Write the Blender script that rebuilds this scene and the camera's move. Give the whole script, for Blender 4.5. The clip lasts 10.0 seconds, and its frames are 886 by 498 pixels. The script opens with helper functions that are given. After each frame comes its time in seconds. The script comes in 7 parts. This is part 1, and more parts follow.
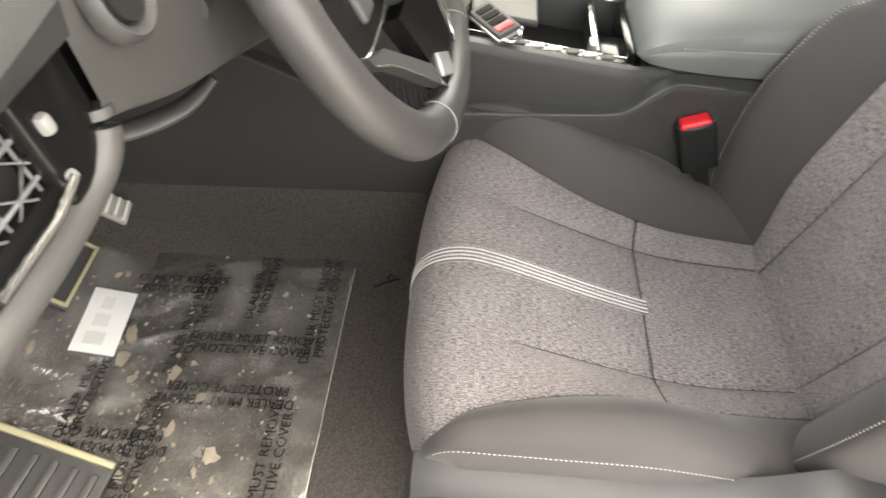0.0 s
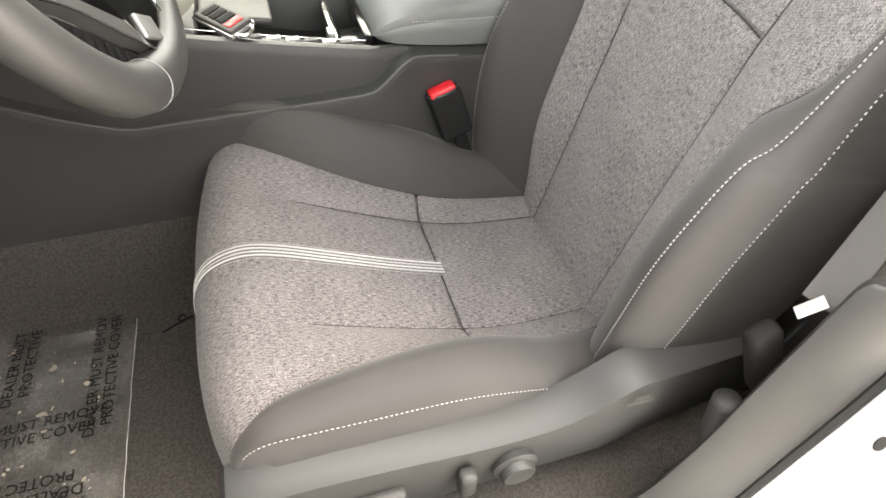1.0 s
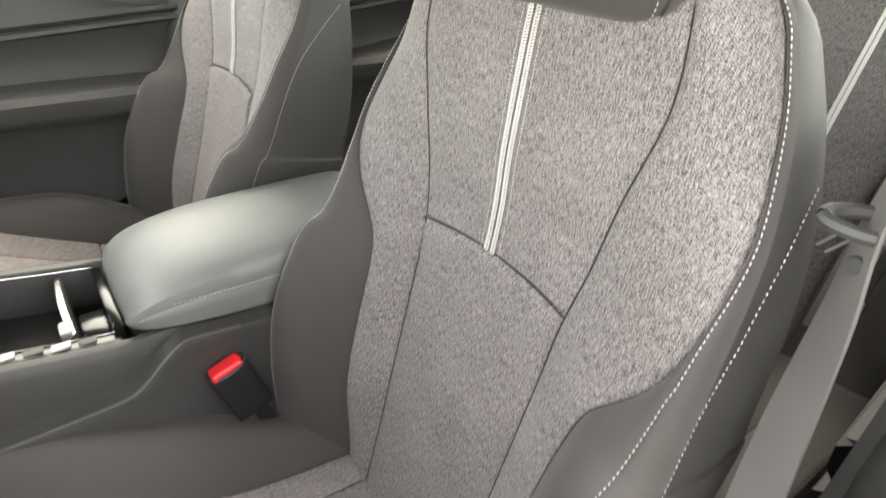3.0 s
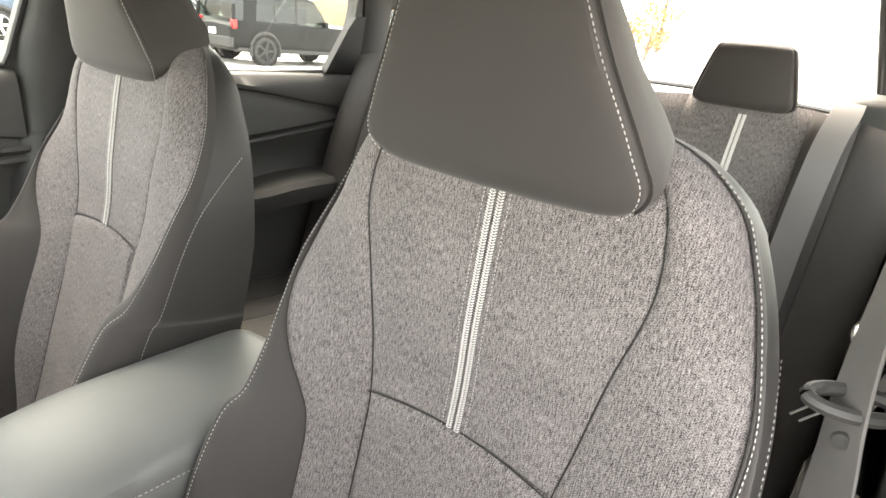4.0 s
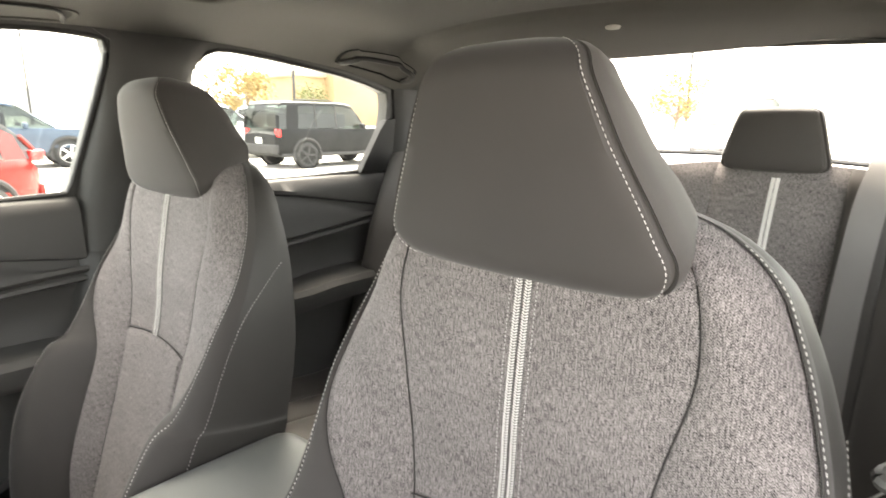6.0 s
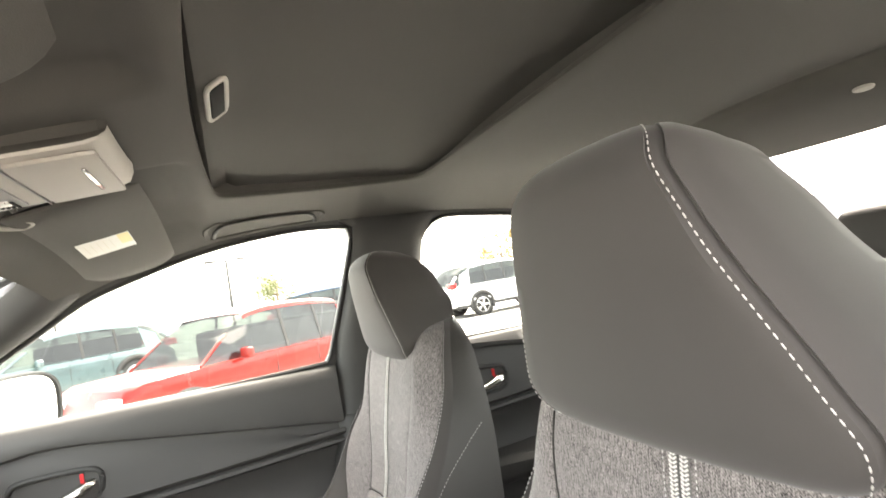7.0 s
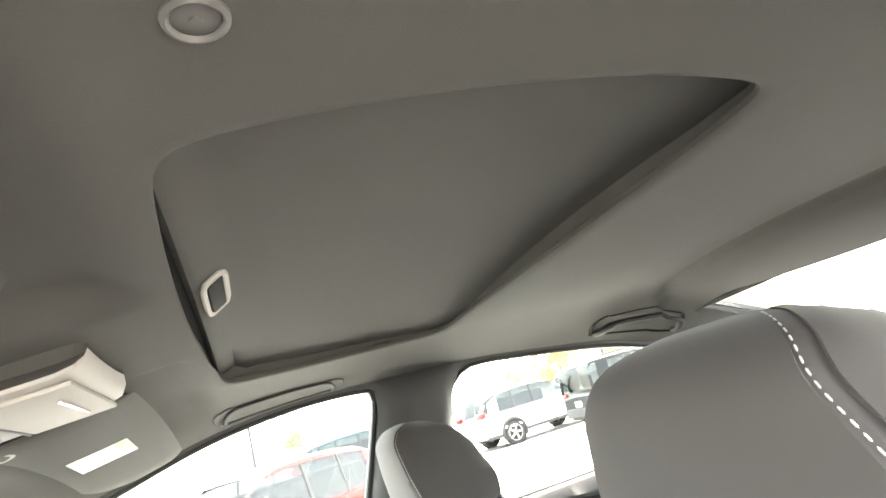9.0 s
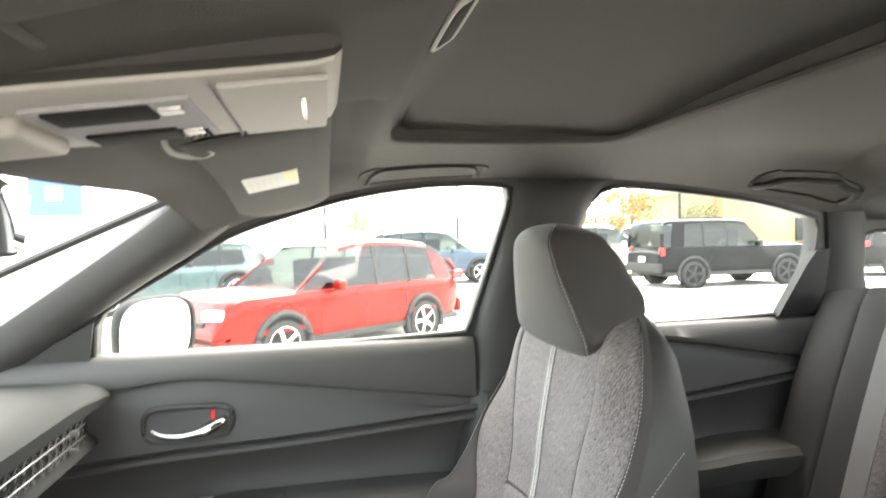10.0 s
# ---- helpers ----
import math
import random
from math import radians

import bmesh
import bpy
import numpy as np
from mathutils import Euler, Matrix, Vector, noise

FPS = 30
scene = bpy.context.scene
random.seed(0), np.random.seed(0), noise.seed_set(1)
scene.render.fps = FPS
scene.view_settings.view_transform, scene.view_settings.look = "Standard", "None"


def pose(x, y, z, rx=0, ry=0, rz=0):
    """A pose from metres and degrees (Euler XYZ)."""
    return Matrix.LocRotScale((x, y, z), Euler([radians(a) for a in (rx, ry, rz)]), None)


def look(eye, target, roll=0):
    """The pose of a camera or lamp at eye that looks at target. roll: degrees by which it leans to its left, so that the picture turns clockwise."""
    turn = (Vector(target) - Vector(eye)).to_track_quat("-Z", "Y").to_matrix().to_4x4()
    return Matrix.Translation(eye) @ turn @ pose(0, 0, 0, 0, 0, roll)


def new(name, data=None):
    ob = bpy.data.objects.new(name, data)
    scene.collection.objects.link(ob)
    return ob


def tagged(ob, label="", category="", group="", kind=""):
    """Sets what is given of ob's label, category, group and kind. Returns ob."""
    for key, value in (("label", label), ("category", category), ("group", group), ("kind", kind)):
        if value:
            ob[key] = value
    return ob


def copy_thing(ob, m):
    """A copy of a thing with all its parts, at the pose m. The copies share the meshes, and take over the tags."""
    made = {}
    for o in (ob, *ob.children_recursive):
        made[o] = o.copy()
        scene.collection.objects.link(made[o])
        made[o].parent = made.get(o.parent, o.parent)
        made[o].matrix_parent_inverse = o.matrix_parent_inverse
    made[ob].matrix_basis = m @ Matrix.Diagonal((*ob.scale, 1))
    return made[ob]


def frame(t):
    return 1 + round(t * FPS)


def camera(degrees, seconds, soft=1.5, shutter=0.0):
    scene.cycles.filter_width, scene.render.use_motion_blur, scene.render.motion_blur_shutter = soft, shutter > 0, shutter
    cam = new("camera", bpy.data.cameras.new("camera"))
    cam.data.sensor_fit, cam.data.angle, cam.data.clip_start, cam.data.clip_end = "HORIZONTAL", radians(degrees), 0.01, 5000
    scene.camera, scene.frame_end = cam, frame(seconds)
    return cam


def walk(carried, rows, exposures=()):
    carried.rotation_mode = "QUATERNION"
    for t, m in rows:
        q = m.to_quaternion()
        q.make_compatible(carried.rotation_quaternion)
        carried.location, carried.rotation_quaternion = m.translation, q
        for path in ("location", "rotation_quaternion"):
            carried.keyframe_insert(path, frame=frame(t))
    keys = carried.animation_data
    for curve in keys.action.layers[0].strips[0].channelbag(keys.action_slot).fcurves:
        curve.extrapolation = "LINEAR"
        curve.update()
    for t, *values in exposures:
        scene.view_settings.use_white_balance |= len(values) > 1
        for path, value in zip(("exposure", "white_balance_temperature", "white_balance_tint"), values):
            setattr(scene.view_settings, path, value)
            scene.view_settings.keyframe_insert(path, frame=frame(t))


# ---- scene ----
cam = camera(75.2, 10.0, shutter=0.2)
PATH = [
    (0, (-0.841, 0.349, 1.158), (0.409, 0.501, -0.396), -3.0),
    (0.5, (-0.867, 0.313, 1.115), (0.452, 0.088, -0.371), 0.4),
    (1, (-0.909, 0.298, 1.077), (0.418, -0.145, -0.353), 2.0),
    (1.5, (-0.92, 0.299, 1.073), (0.392, -0.273, -0.324), 2.0),
    (2, (-0.916, 0.294, 1.073), (0.405, -0.373, -0.272), 1.6),
    (2.5, (-0.857, 0.243, 1.102), (0.494, -0.546, -0.144), 1.5),
    (2.8, (-0.779, 0.194, 1.138), (0.569, -0.737, -0.01), 2.0),
    (3, (-0.73, 0.173, 1.151), (0.594, -0.875, 0.079), 3.4),
    (3.2, (-0.682, 0.162, 1.162), (0.618, -0.996, 0.179), 4.1),
    (4.3, (-0.615, 0.221, 1.2), (0.448, -1.342, 0.548), 6.4),
    (4.5, (-0.618, 0.22, 1.202), (0.433, -1.363, 0.578), 6.2),
    (5, (-0.617, 0.223, 1.202), (0.418, -1.387, 0.621), 5.2),
    (5.2, (-0.616, 0.223, 1.202), (0.423, -1.389, 0.634), 4.7),
    (6.3, (-0.646, 0.168, 1.206), (0.9, -1.063, 0.902), -2.3),
    (6.5, (-0.662, 0.123, 1.207), (1.061, -0.872, 1.003), -5.0),
    (7, (-0.65, 0.035, 1.195), (1.218, -0.672, 1.3), -9.2),
    (7.5, (-0.614, 0.005, 1.234), (1.234, -0.649, 1.632), -14.2),
    (8, (-0.592, 0.005, 1.253), (1.214, -0.679, 1.773), -16.9),
    (8.5, (-0.586, 0.01, 1.257), (1.196, -0.709, 1.812), -17.7),
    (9, (-0.578, 0.013, 1.258), (1.208, -0.710, 1.795), -16.2),
    (9.5, (-0.528, 0.054, 1.265), (1.342, -0.563, 1.613), -9.9),
    (9.6, (-0.515, 0.072, 1.262), (1.385, -0.492, 1.528), -8.2),
    (9.8, (-0.504, 0.113, 1.247), (1.426, -0.391, 1.396), -4.7),
    (10, (-0.472, 0.135, 1.245), (1.486, -0.273, 1.211), -1.5),
]
walk(cam, [(t, look(eye, to, roll)) for t, eye, to, roll in PATH], exposures=[(0.0, 4.62, 7800, 9), (0.5, 4.76, 7800, 9), (1.0, 4.74, 7800, 9), (1.5, 4.68, 7800, 9), (2.5, 4.62, 7800, 9), (5.2, 4.35, 7900, 11), (7.0, 4.5, 7700, 11), (8.0, 4.90, 7300, 9), (8.5, 5.07, 7200, 9), (9.0, 5.20, 7100, 8), (9.5, 5.3, 7100, 7), (10.0, 4.45, 7200, 9)])

# ---- light ----
world = bpy.data.worlds.new("sky")
scene.world = world
world.use_nodes = True
sky = world.node_tree.nodes.new("ShaderNodeTexSky")
sky.sky_type, sky.sun_disc = "NISHITA", False
sky.sun_elevation, sky.sun_rotation = radians(60), radians(132)
sky.air_density, sky.dust_density = 1.0, 3.0
back = world.node_tree.nodes["Background"]
back.inputs["Strength"].default_value = 0.15
haze = world.node_tree.nodes.new("ShaderNodeHueSaturation")
haze.inputs["Saturation"].default_value = 0.35
world.node_tree.links.new(sky.outputs[0], haze.inputs["Color"])
world.node_tree.links.new(haze.outputs[0], back.inputs["Color"])
sun = new("sun", bpy.data.lights.new("sun", "SUN"))
sun.data.energy, sun.data.angle, sun.data.color = 0.75, radians(85), (1.0, 0.95, 0.88)
sun.matrix_world = look((5.0, -4.5, 12.0), (0, 0, 0))

# ---- tools ----
def bsdf(name, color, rough=0.6, metal=0.0):
    m = bpy.data.materials.new(name)
    m.use_nodes = True
    b = m.node_tree.nodes["Principled BSDF"]
    b.inputs["Base Color"].default_value = (*color, 1)
    b.inputs["Roughness"].default_value = rough
    b.inputs["Metallic"].default_value = metal
    return m, m.node_tree.nodes, m.node_tree.links, b


def surface(name, color, rough=0.6, metal=0.0, grain=400.0, bump=0.15, vary=0.12, blotch=6.0, dist=0.0005, coat=0.0):
    """A material with a fine grain in its relief and soft blotches in its colour and gloss."""
    m, n, l, b = bsdf(name, color, rough, metal)
    co = n.new("ShaderNodeTexCoord")
    big = n.new("ShaderNodeTexNoise")
    big.inputs["Scale"].default_value, big.inputs["Detail"].default_value = blotch, 4
    l.new(co.outputs["Object"], big.inputs["Vector"])
    ramp = n.new("ShaderNodeMapRange")
    ramp.inputs["From Min"].default_value, ramp.inputs["From Max"].default_value = 0.3, 0.7
    ramp.inputs["To Min"].default_value, ramp.inputs["To Max"].default_value = 1 - vary, 1 + vary
    l.new(big.outputs["Fac"], ramp.inputs["Value"])
    mul = n.new("ShaderNodeVectorMath")
    mul.operation = "SCALE"
    mul.inputs[0].default_value = color
    l.new(ramp.outputs[0], mul.inputs["Scale"])
    l.new(mul.outputs[0], b.inputs["Base Color"])
    rr = n.new("ShaderNodeMapRange")
    rr.inputs["To Min"].default_value, rr.inputs["To Max"].default_value = max(0.02, rough - 0.08), min(1, rough + 0.08)
    l.new(big.outputs["Fac"], rr.inputs["Value"])
    l.new(rr.outputs[0], b.inputs["Roughness"])
    if bump:
        fine = n.new("ShaderNodeTexNoise")
        fine.inputs["Scale"].default_value, fine.inputs["Detail"].default_value = grain, 2
        l.new(co.outputs["Object"], fine.inputs["Vector"])
        bp = n.new("ShaderNodeBump")
        bp.inputs["Strength"].default_value, bp.inputs["Distance"].default_value = bump, dist
        l.new(fine.outputs["Fac"], bp.inputs["Height"])
        l.new(bp.outputs[0], b.inputs["Normal"])
    b.inputs["Coat Weight"].default_value = coat
    return m


def part(name, bm, material, parent=None, label="", smooth=True):
    """Links a bmesh as one mesh object under a thing or a part."""
    me = bpy.data.meshes.new(name)
    bmesh.ops.remove_doubles(bm, verts=bm.verts, dist=1e-5)
    bmesh.ops.recalc_face_normals(bm, faces=bm.faces)
    bm.to_mesh(me)
    bm.free()
    for mm in material if isinstance(material, (list, tuple)) else [material]:
        me.materials.append(mm)
    if smooth:
        me.shade_smooth()
        me.set_sharp_from_angle(angle=radians(38))
    ob = new(name, me)
    if parent:
        ob.parent = parent
        ob.matrix_parent_inverse = parent.matrix_basis.inverted()
    return tagged(ob, label)


def thing(name, label, category, at=(0, 0, 0), group="", kind=""):
    ob = new(name)
    ob.empty_display_size = 0.05
    ob.matrix_basis = Matrix.Translation(at)
    return tagged(ob, label, category, group, kind)


def flow(pts, n):
    """n points at even steps on a smooth line through pts."""
    p = np.array(pts, float)
    p = np.vstack([2 * p[0] - p[1], p, 2 * p[-1] - p[-2]])
    out = []
    for i in range(1, len(p) - 2):
        for t in np.linspace(0, 1, 24, endpoint=False):
            a, b, c, d = p[i - 1:i + 3]
            out.append(0.5 * (2 * b + (c - a) * t + (2 * a - 5 * b + 4 * c - d) * t * t + (3 * b - a - 3 * c + d) * t ** 3))
    out.append(p[-2])
    out = np.array(out)
    s = np.concatenate([[0], np.cumsum(np.linalg.norm(np.diff(out, axis=0), axis=1))])
    return np.stack([np.interp(np.linspace(0, s[-1], n), s, out[:, k]) for k in range(out.shape[1])], 1)


def table(keys, *cols):
    """A smooth function of one number from a short table."""
    dense = flow(np.stack([keys, *cols], 1), 400)
    return lambda v: [float(np.interp(v, dense[:, 0], dense[:, k + 1])) for k in range(len(cols))] if keys[-1] > keys[0] else [
        float(np.interp(-v, -dense[:, 0], dense[:, k + 1])) for k in range(len(cols))]


def loft(rows, uvs=None, closed=False, bm=None):
    """A skin over rows of points; uvs in metres."""
    bm = bm or bmesh.new()
    lay = bm.loops.layers.uv.verify()
    vs = [[bm.verts.new(p) for p in r] for r in rows]
    w = len(rows[0])
    for i in range(len(rows) - 1):
        for j in range(w if closed else w - 1):
            q = [(i, j), (i, (j + 1) % w), (i + 1, (j + 1) % w), (i + 1, j)]
            try:
                f = bm.faces.new([vs[a][b] for a, b in q])
            except ValueError:
                continue
            if uvs is not None:
                for lp, (a, b) in zip(f.loops, q):
                    lp[lay].uv = uvs[a][b]
    return bm


def fan(bm, ring):
    bm.faces.new([bm.verts.new(p) for p in ring])


def tube(pts, r, sides=8, bm=None, cap=True, flat=1.0, up=(0, 0, 1)):
    """A round bar along pts; r may be a list."""
    bm = bm or bmesh.new()
    pts = [Vector(p) for p in pts]
    rr = r if isinstance(r, (list, tuple, np.ndarray)) else [r] * len(pts)
    rings = []
    for i, p in enumerate(pts):
        d = (pts[min(i + 1, len(pts) - 1)] - pts[max(i - 1, 0)]).normalized()
        u = Vector(up)
        if abs(d.dot(u)) > 0.95:
            u = Vector((1, 0, 0))
        a = d.cross(u).normalized()
        b = a.cross(d).normalized()
        rings.append([p + a * math.cos(k * math.tau / sides) * rr[i] + b * math.sin(k * math.tau / sides) * rr[i] * flat for k in range(sides)])
    loft(rings, closed=True, bm=bm)
    if cap:
        fan(bm, rings[0][::-1])
        fan(bm, rings[-1])
    return bm


def slab(size, at=(0, 0, 0), bevel=0.004, seg=2, bm=None, m=None):
    """A box with rounded edges."""
    bm = bm or bmesh.new()
    r = bmesh.ops.create_cube(bm, size=1)
    vs = r["verts"]
    bmesh.ops.scale(bm, vec=size, verts=vs)
    if bevel:
        es = list({e for v in vs for e in v.link_edges})
        g = bmesh.ops.bevel(bm, geom=es, offset=bevel, segments=seg, affect="EDGES", profile=0.6)
        vs = list({v for f in g["faces"] for v in f.verts} | {v for v in vs if v.is_valid})
    bmesh.ops.transform(bm, matrix=Matrix.Translation(at) @ (m or Matrix()), verts=vs)
    return bm


def lathe(profile, m=None, sides=24, bm=None):
    """A turned form: profile of (radius, height) round z, placed by m."""
    m = m or Matrix()
    rows = [[m @ Vector((r * math.cos(k * math.tau / sides), r * math.sin(k * math.tau / sides), h)) for k in range(sides)] for r, h in profile]
    return loft(rows, closed=True, bm=bm)


def plate(loops, place, depth, bm=None):
    """A flat plate with holes: loops of (u, v), the first the rim; place(u, v, d) gives its points, d from 0 to depth."""
    bm = bm or bmesh.new()
    es = []
    for lp in loops:
        vs = [bm.verts.new((u, v, 0)) for u, v in lp]
        es += [bm.edges.new((vs[i], vs[(i + 1) % len(vs)])) for i in range(len(vs))]
    made = bmesh.ops.triangle_fill(bm, use_beauty=True, use_dissolve=False, edges=es)
    fs = [g for g in made["geom"] if isinstance(g, bmesh.types.BMFace)]
    up = bmesh.ops.extrude_face_region(bm, geom=fs)
    top = {v for v in up["geom"] if isinstance(v, bmesh.types.BMVert)}
    for v in {v for e in es if e.is_valid for v in e.verts} | {v for f in fs if f.is_valid for v in f.verts} | top:
        u, w = v.co.x, v.co.y
        v.co = place(u, w, depth if v in top else 0.0)
    return bm


def stitches(pts, length=0.0033, gap=0.0021, r=0.00045, lift=(0, 0, 0), bm=None):
    """A row of thread stitches along a line."""
    bm = bm or bmesh.new()
    p = np.array([list(q) for q in pts], float) + np.array(lift)
    s = np.concatenate([[0], np.cumsum(np.linalg.norm(np.diff(p, axis=0), axis=1))])
    at = lambda v: Vector([float(np.interp(v, s, p[:, k])) for k in range(3)])
    d = 0.0
    while d + length < s[-1]:
        a, c = at(d), at(d + length)
        t = (c - a).normalized()
        u = t.orthogonal().normalized() * r
        w = t.cross(u)
        e = t * length * 0.2
        ring = [[a, a, a, a], [a + e + k for k in (u, w, -u, -w)], [c - e + k for k in (u, w, -u, -w)], [c, c, c, c]]
        va, vc = bm.verts.new(a), bm.verts.new(c)
        v1, v2 = [bm.verts.new(q) for q in ring[1]], [bm.verts.new(q) for q in ring[2]]
        for k in range(4):
            j = (k + 1) % 4
            bm.faces.new((va, v1[j], v1[k]))
            bm.faces.new((v1[k], v1[j], v2[j], v2[k]))
            bm.faces.new((v2[k], v2[j], vc))
        d += length + gap
    return bm


def words(body, size, m, material, parent, name="lettering", depth=0.0, width=1.0):
    cu = bpy.data.curves.new(name, "FONT")
    cu.body, cu.size, cu.align_x, cu.align_y = body, size, "CENTER", "CENTER"
    cu.resolution_u = 2
    tmp = bpy.data.objects.new("tmp", cu)
    me = bpy.data.meshes.new_from_object(tmp)
    bpy.data.objects.remove(tmp)
    me.transform(m @ Matrix.Diagonal((width, 1, 1, 1)))
    me.materials.clear()
    me.materials.append(material)
    ob = new(name, me)
    ob.parent = parent
    ob.matrix_parent_inverse = parent.matrix_basis.inverted()
    return ob


# ---- materials ----
def cloth():
    """Grey melange twill: light and dark yarns in a fine zigzag, by the cloth's own metres."""
    m, n, l, b = bsdf("melange_cloth", (0.2, 0.19, 0.185), 0.9)
    uv = n.new("ShaderNodeUVMap")
    sep = n.new("ShaderNodeSeparateXYZ")
    l.new(uv.outputs[0], sep.inputs[0])

    def op(kind, a, c=None, cl=False):
        k = n.new("ShaderNodeMath")
        k.operation, k.use_clamp = kind, cl
        for i, v in enumerate((a, c)):
            if v is None:
                continue
            if isinstance(v, (int, float)):
                k.inputs[i].default_value = v
            else:
                l.new(v, k.inputs[i])
        return k.outputs[0]
    zig = op("PINGPONG", sep.outputs[0], 0.0026)
    ph = op("ADD", sep.outputs[1], op("MULTIPLY", zig, 0.85))
    rib = op("SINE", op("MULTIPLY", ph, math.tau / 0.0020))

    def noise_at(sx, sy, detail):
        st = n.new("ShaderNodeMapping")
        st.inputs["Scale"].default_value = (sx, sy, 1)
        l.new(uv.outputs[0], st.inputs[0])
        k = n.new("ShaderNodeTexNoise")
        k.inputs["Scale"].default_value, k.inputs["Detail"].default_value = 1.0, detail
        l.new(st.outputs[0], k.inputs["Vector"])
        return op("SUBTRACT", k.outputs["Fac"], 0.5)
    f = op("ADD", op("MULTIPLY", rib, 0.15), op("MULTIPLY", noise_at(820, 130, 2), 1.4))
    f = op("ADD", f, op("MULTIPLY", noise_at(1000, 560, 2), 1.6))
    f = op("ADD", f, op("MULTIPLY", noise_at(420, 40, 1), 0.22))
    f = op("ADD", op("ADD", f, 0.42), op("MULTIPLY", noise_at(14, 14, 3), 0.25), True)
    mix = n.new("ShaderNodeMix")
    mix.data_type = "RGBA"
    mix.inputs["A"].default_value, mix.inputs["B"].default_value = (0.014, 0.0122, 0.012, 1), (0.35, 0.317, 0.313, 1)
    l.new(f, mix.inputs["Factor"])
    l.new(mix.outputs["Result"], b.inputs["Base Color"])
    bp = n.new("ShaderNodeBump")
    bp.inputs["Strength"].default_value, bp.inputs["Distance"].default_value = 0.05, 0.0003
    l.new(f, bp.inputs["Height"])
    l.new(bp.outputs[0], b.inputs["Normal"])
    b.inputs["Sheen Weight"].default_value, b.inputs["Sheen Roughness"].default_value = 0.12, 0.5
    return m


def knit(name, color, rough=0.75, sheen=0.15):
    """Smooth dark seat fabric with a tight diagonal weave."""
    m = surface(name, color, rough, grain=1400, bump=0.25, vary=0.10, blotch=9, dist=0.0003)
    b = m.node_tree.nodes["Principled BSDF"]
    b.inputs["Sheen Weight"].default_value, b.inputs["Sheen Roughness"].default_value = sheen, 0.45
    return m


def glass(name, tint=(1, 1, 1), gloss=0.06):
    m = bpy.data.materials.new(name)
    m.use_nodes = True
    n, l = m.node_tree.nodes, m.node_tree.links
    n.remove(n["Principled BSDF"])
    tr, gl, mx = n.new("ShaderNodeBsdfTransparent"), n.new("ShaderNodeBsdfGlossy"), n.new("ShaderNodeMixShader")
    tr.inputs[0].default_value = (*tint, 1)
    gl.inputs["Roughness"].default_value = 0.01
    mx.inputs[0].default_value = gloss
    l.new(tr.outputs[0], mx.inputs[1]), l.new(gl.outputs[0], mx.inputs[2])
    l.new(mx.outputs[0], n["Material Output"].inputs["Surface"])
    return m


CLOTH = cloth()
KNIT = knit("dark_knit", (0.042, 0.038, 0.0365))
KNIT_DULL = knit("side_vinyl", (0.034, 0.032, 0.030), 0.55, 0.05)
THREAD = surface("white_thread", (0.48, 0.465, 0.45), 0.8, grain=2000)
RIBBON = surface("pale_ribbon", (0.66, 0.64, 0.62), 0.8, grain=1500, bump=0.4)
# dark seam thread that also stands in for crease shade
SEAM_SHADE = surface("seam_shade_cord", (0.030, 0.028, 0.027), 0.9, bump=0.0)
RIBBON_BASE = surface("stripe_ground", (0.15, 0.146, 0.142), 0.9, grain=1500, bump=0.3)
PLASTIC = surface("dark_grained_plastic", (0.030, 0.030, 0.0295), 0.55, grain=900, bump=0.3, blotch=5)
PLASTIC_MID = surface("mid_grey_plastic", (0.046, 0.045, 0.0435), 0.5, grain=900, bump=0.25, blotch=5)
SOFT = surface("soft_touch_vinyl", (0.036, 0.036, 0.0355), 0.68, grain=700, bump=0.25, blotch=4)
GAITER = surface("gaiter_vinyl", (0.20, 0.195, 0.165), 0.5, grain=500, bump=0.3)
FLAP = surface("flap_plastic", (0.105, 0.105, 0.10), 0.5, grain=900, bump=0.2)
SOFT.node_tree.nodes["Principled BSDF"].inputs["Specular IOR Level"].default_value = 0.3
DASH = surface("dash_vinyl", (0.023, 0.024, 0.0235), 0.75, grain=700, bump=0.25, blotch=4)
DASH.node_tree.nodes["Principled BSDF"].inputs["Specular IOR Level"].default_value = 0.2
DOOR = surface("door_vinyl", (0.050, 0.049, 0.048), 0.62, grain=700, bump=0.25, blotch=4)
PILLAR = surface("pillar_plastic", (0.020, 0.020, 0.0195), 0.65, grain=900, bump=0.25, blotch=5)
ARM_VINYL = surface("armrest_vinyl", (0.14, 0.145, 0.14), 0.48, grain=700, bump=0.2, blotch=5)
LEATHER = surface("wheel_leather", (0.040, 0.038, 0.037), 0.45, grain=900, bump=0.3)
BLACK = surface("piano_black", (0.006, 0.006, 0.006), 0.12, grain=60, bump=0.02, vary=0.3)
MATT_BLACK = surface("matt_black", (0.008, 0.008, 0.008), 0.8)
MATT_BLACK.node_tree.nodes["Principled BSDF"].inputs["Specular IOR Level"].default_value = 0.25
HANDLE = surface("handle_plastic", (0.016, 0.016, 0.016), 0.6, grain=900, bump=0.2)
HANDLE.node_tree.nodes["Principled BSDF"].inputs["Specular IOR Level"].default_value = 0.3
# near-black that paints the shade in the sunroof's front gap
VOID = surface("gap_shade_black", (0.003, 0.003, 0.003), 1.0, bump=0.0)
RUBBER = surface("rubber", (0.022, 0.022, 0.022), 0.65)
CHROME = surface("satin_chrome", (0.62, 0.62, 0.60), 0.22, 1.0, bump=0.0)
SILVER = surface("silver_paint", (0.42, 0.42, 0.41), 0.3, 0.6, bump=0.0)
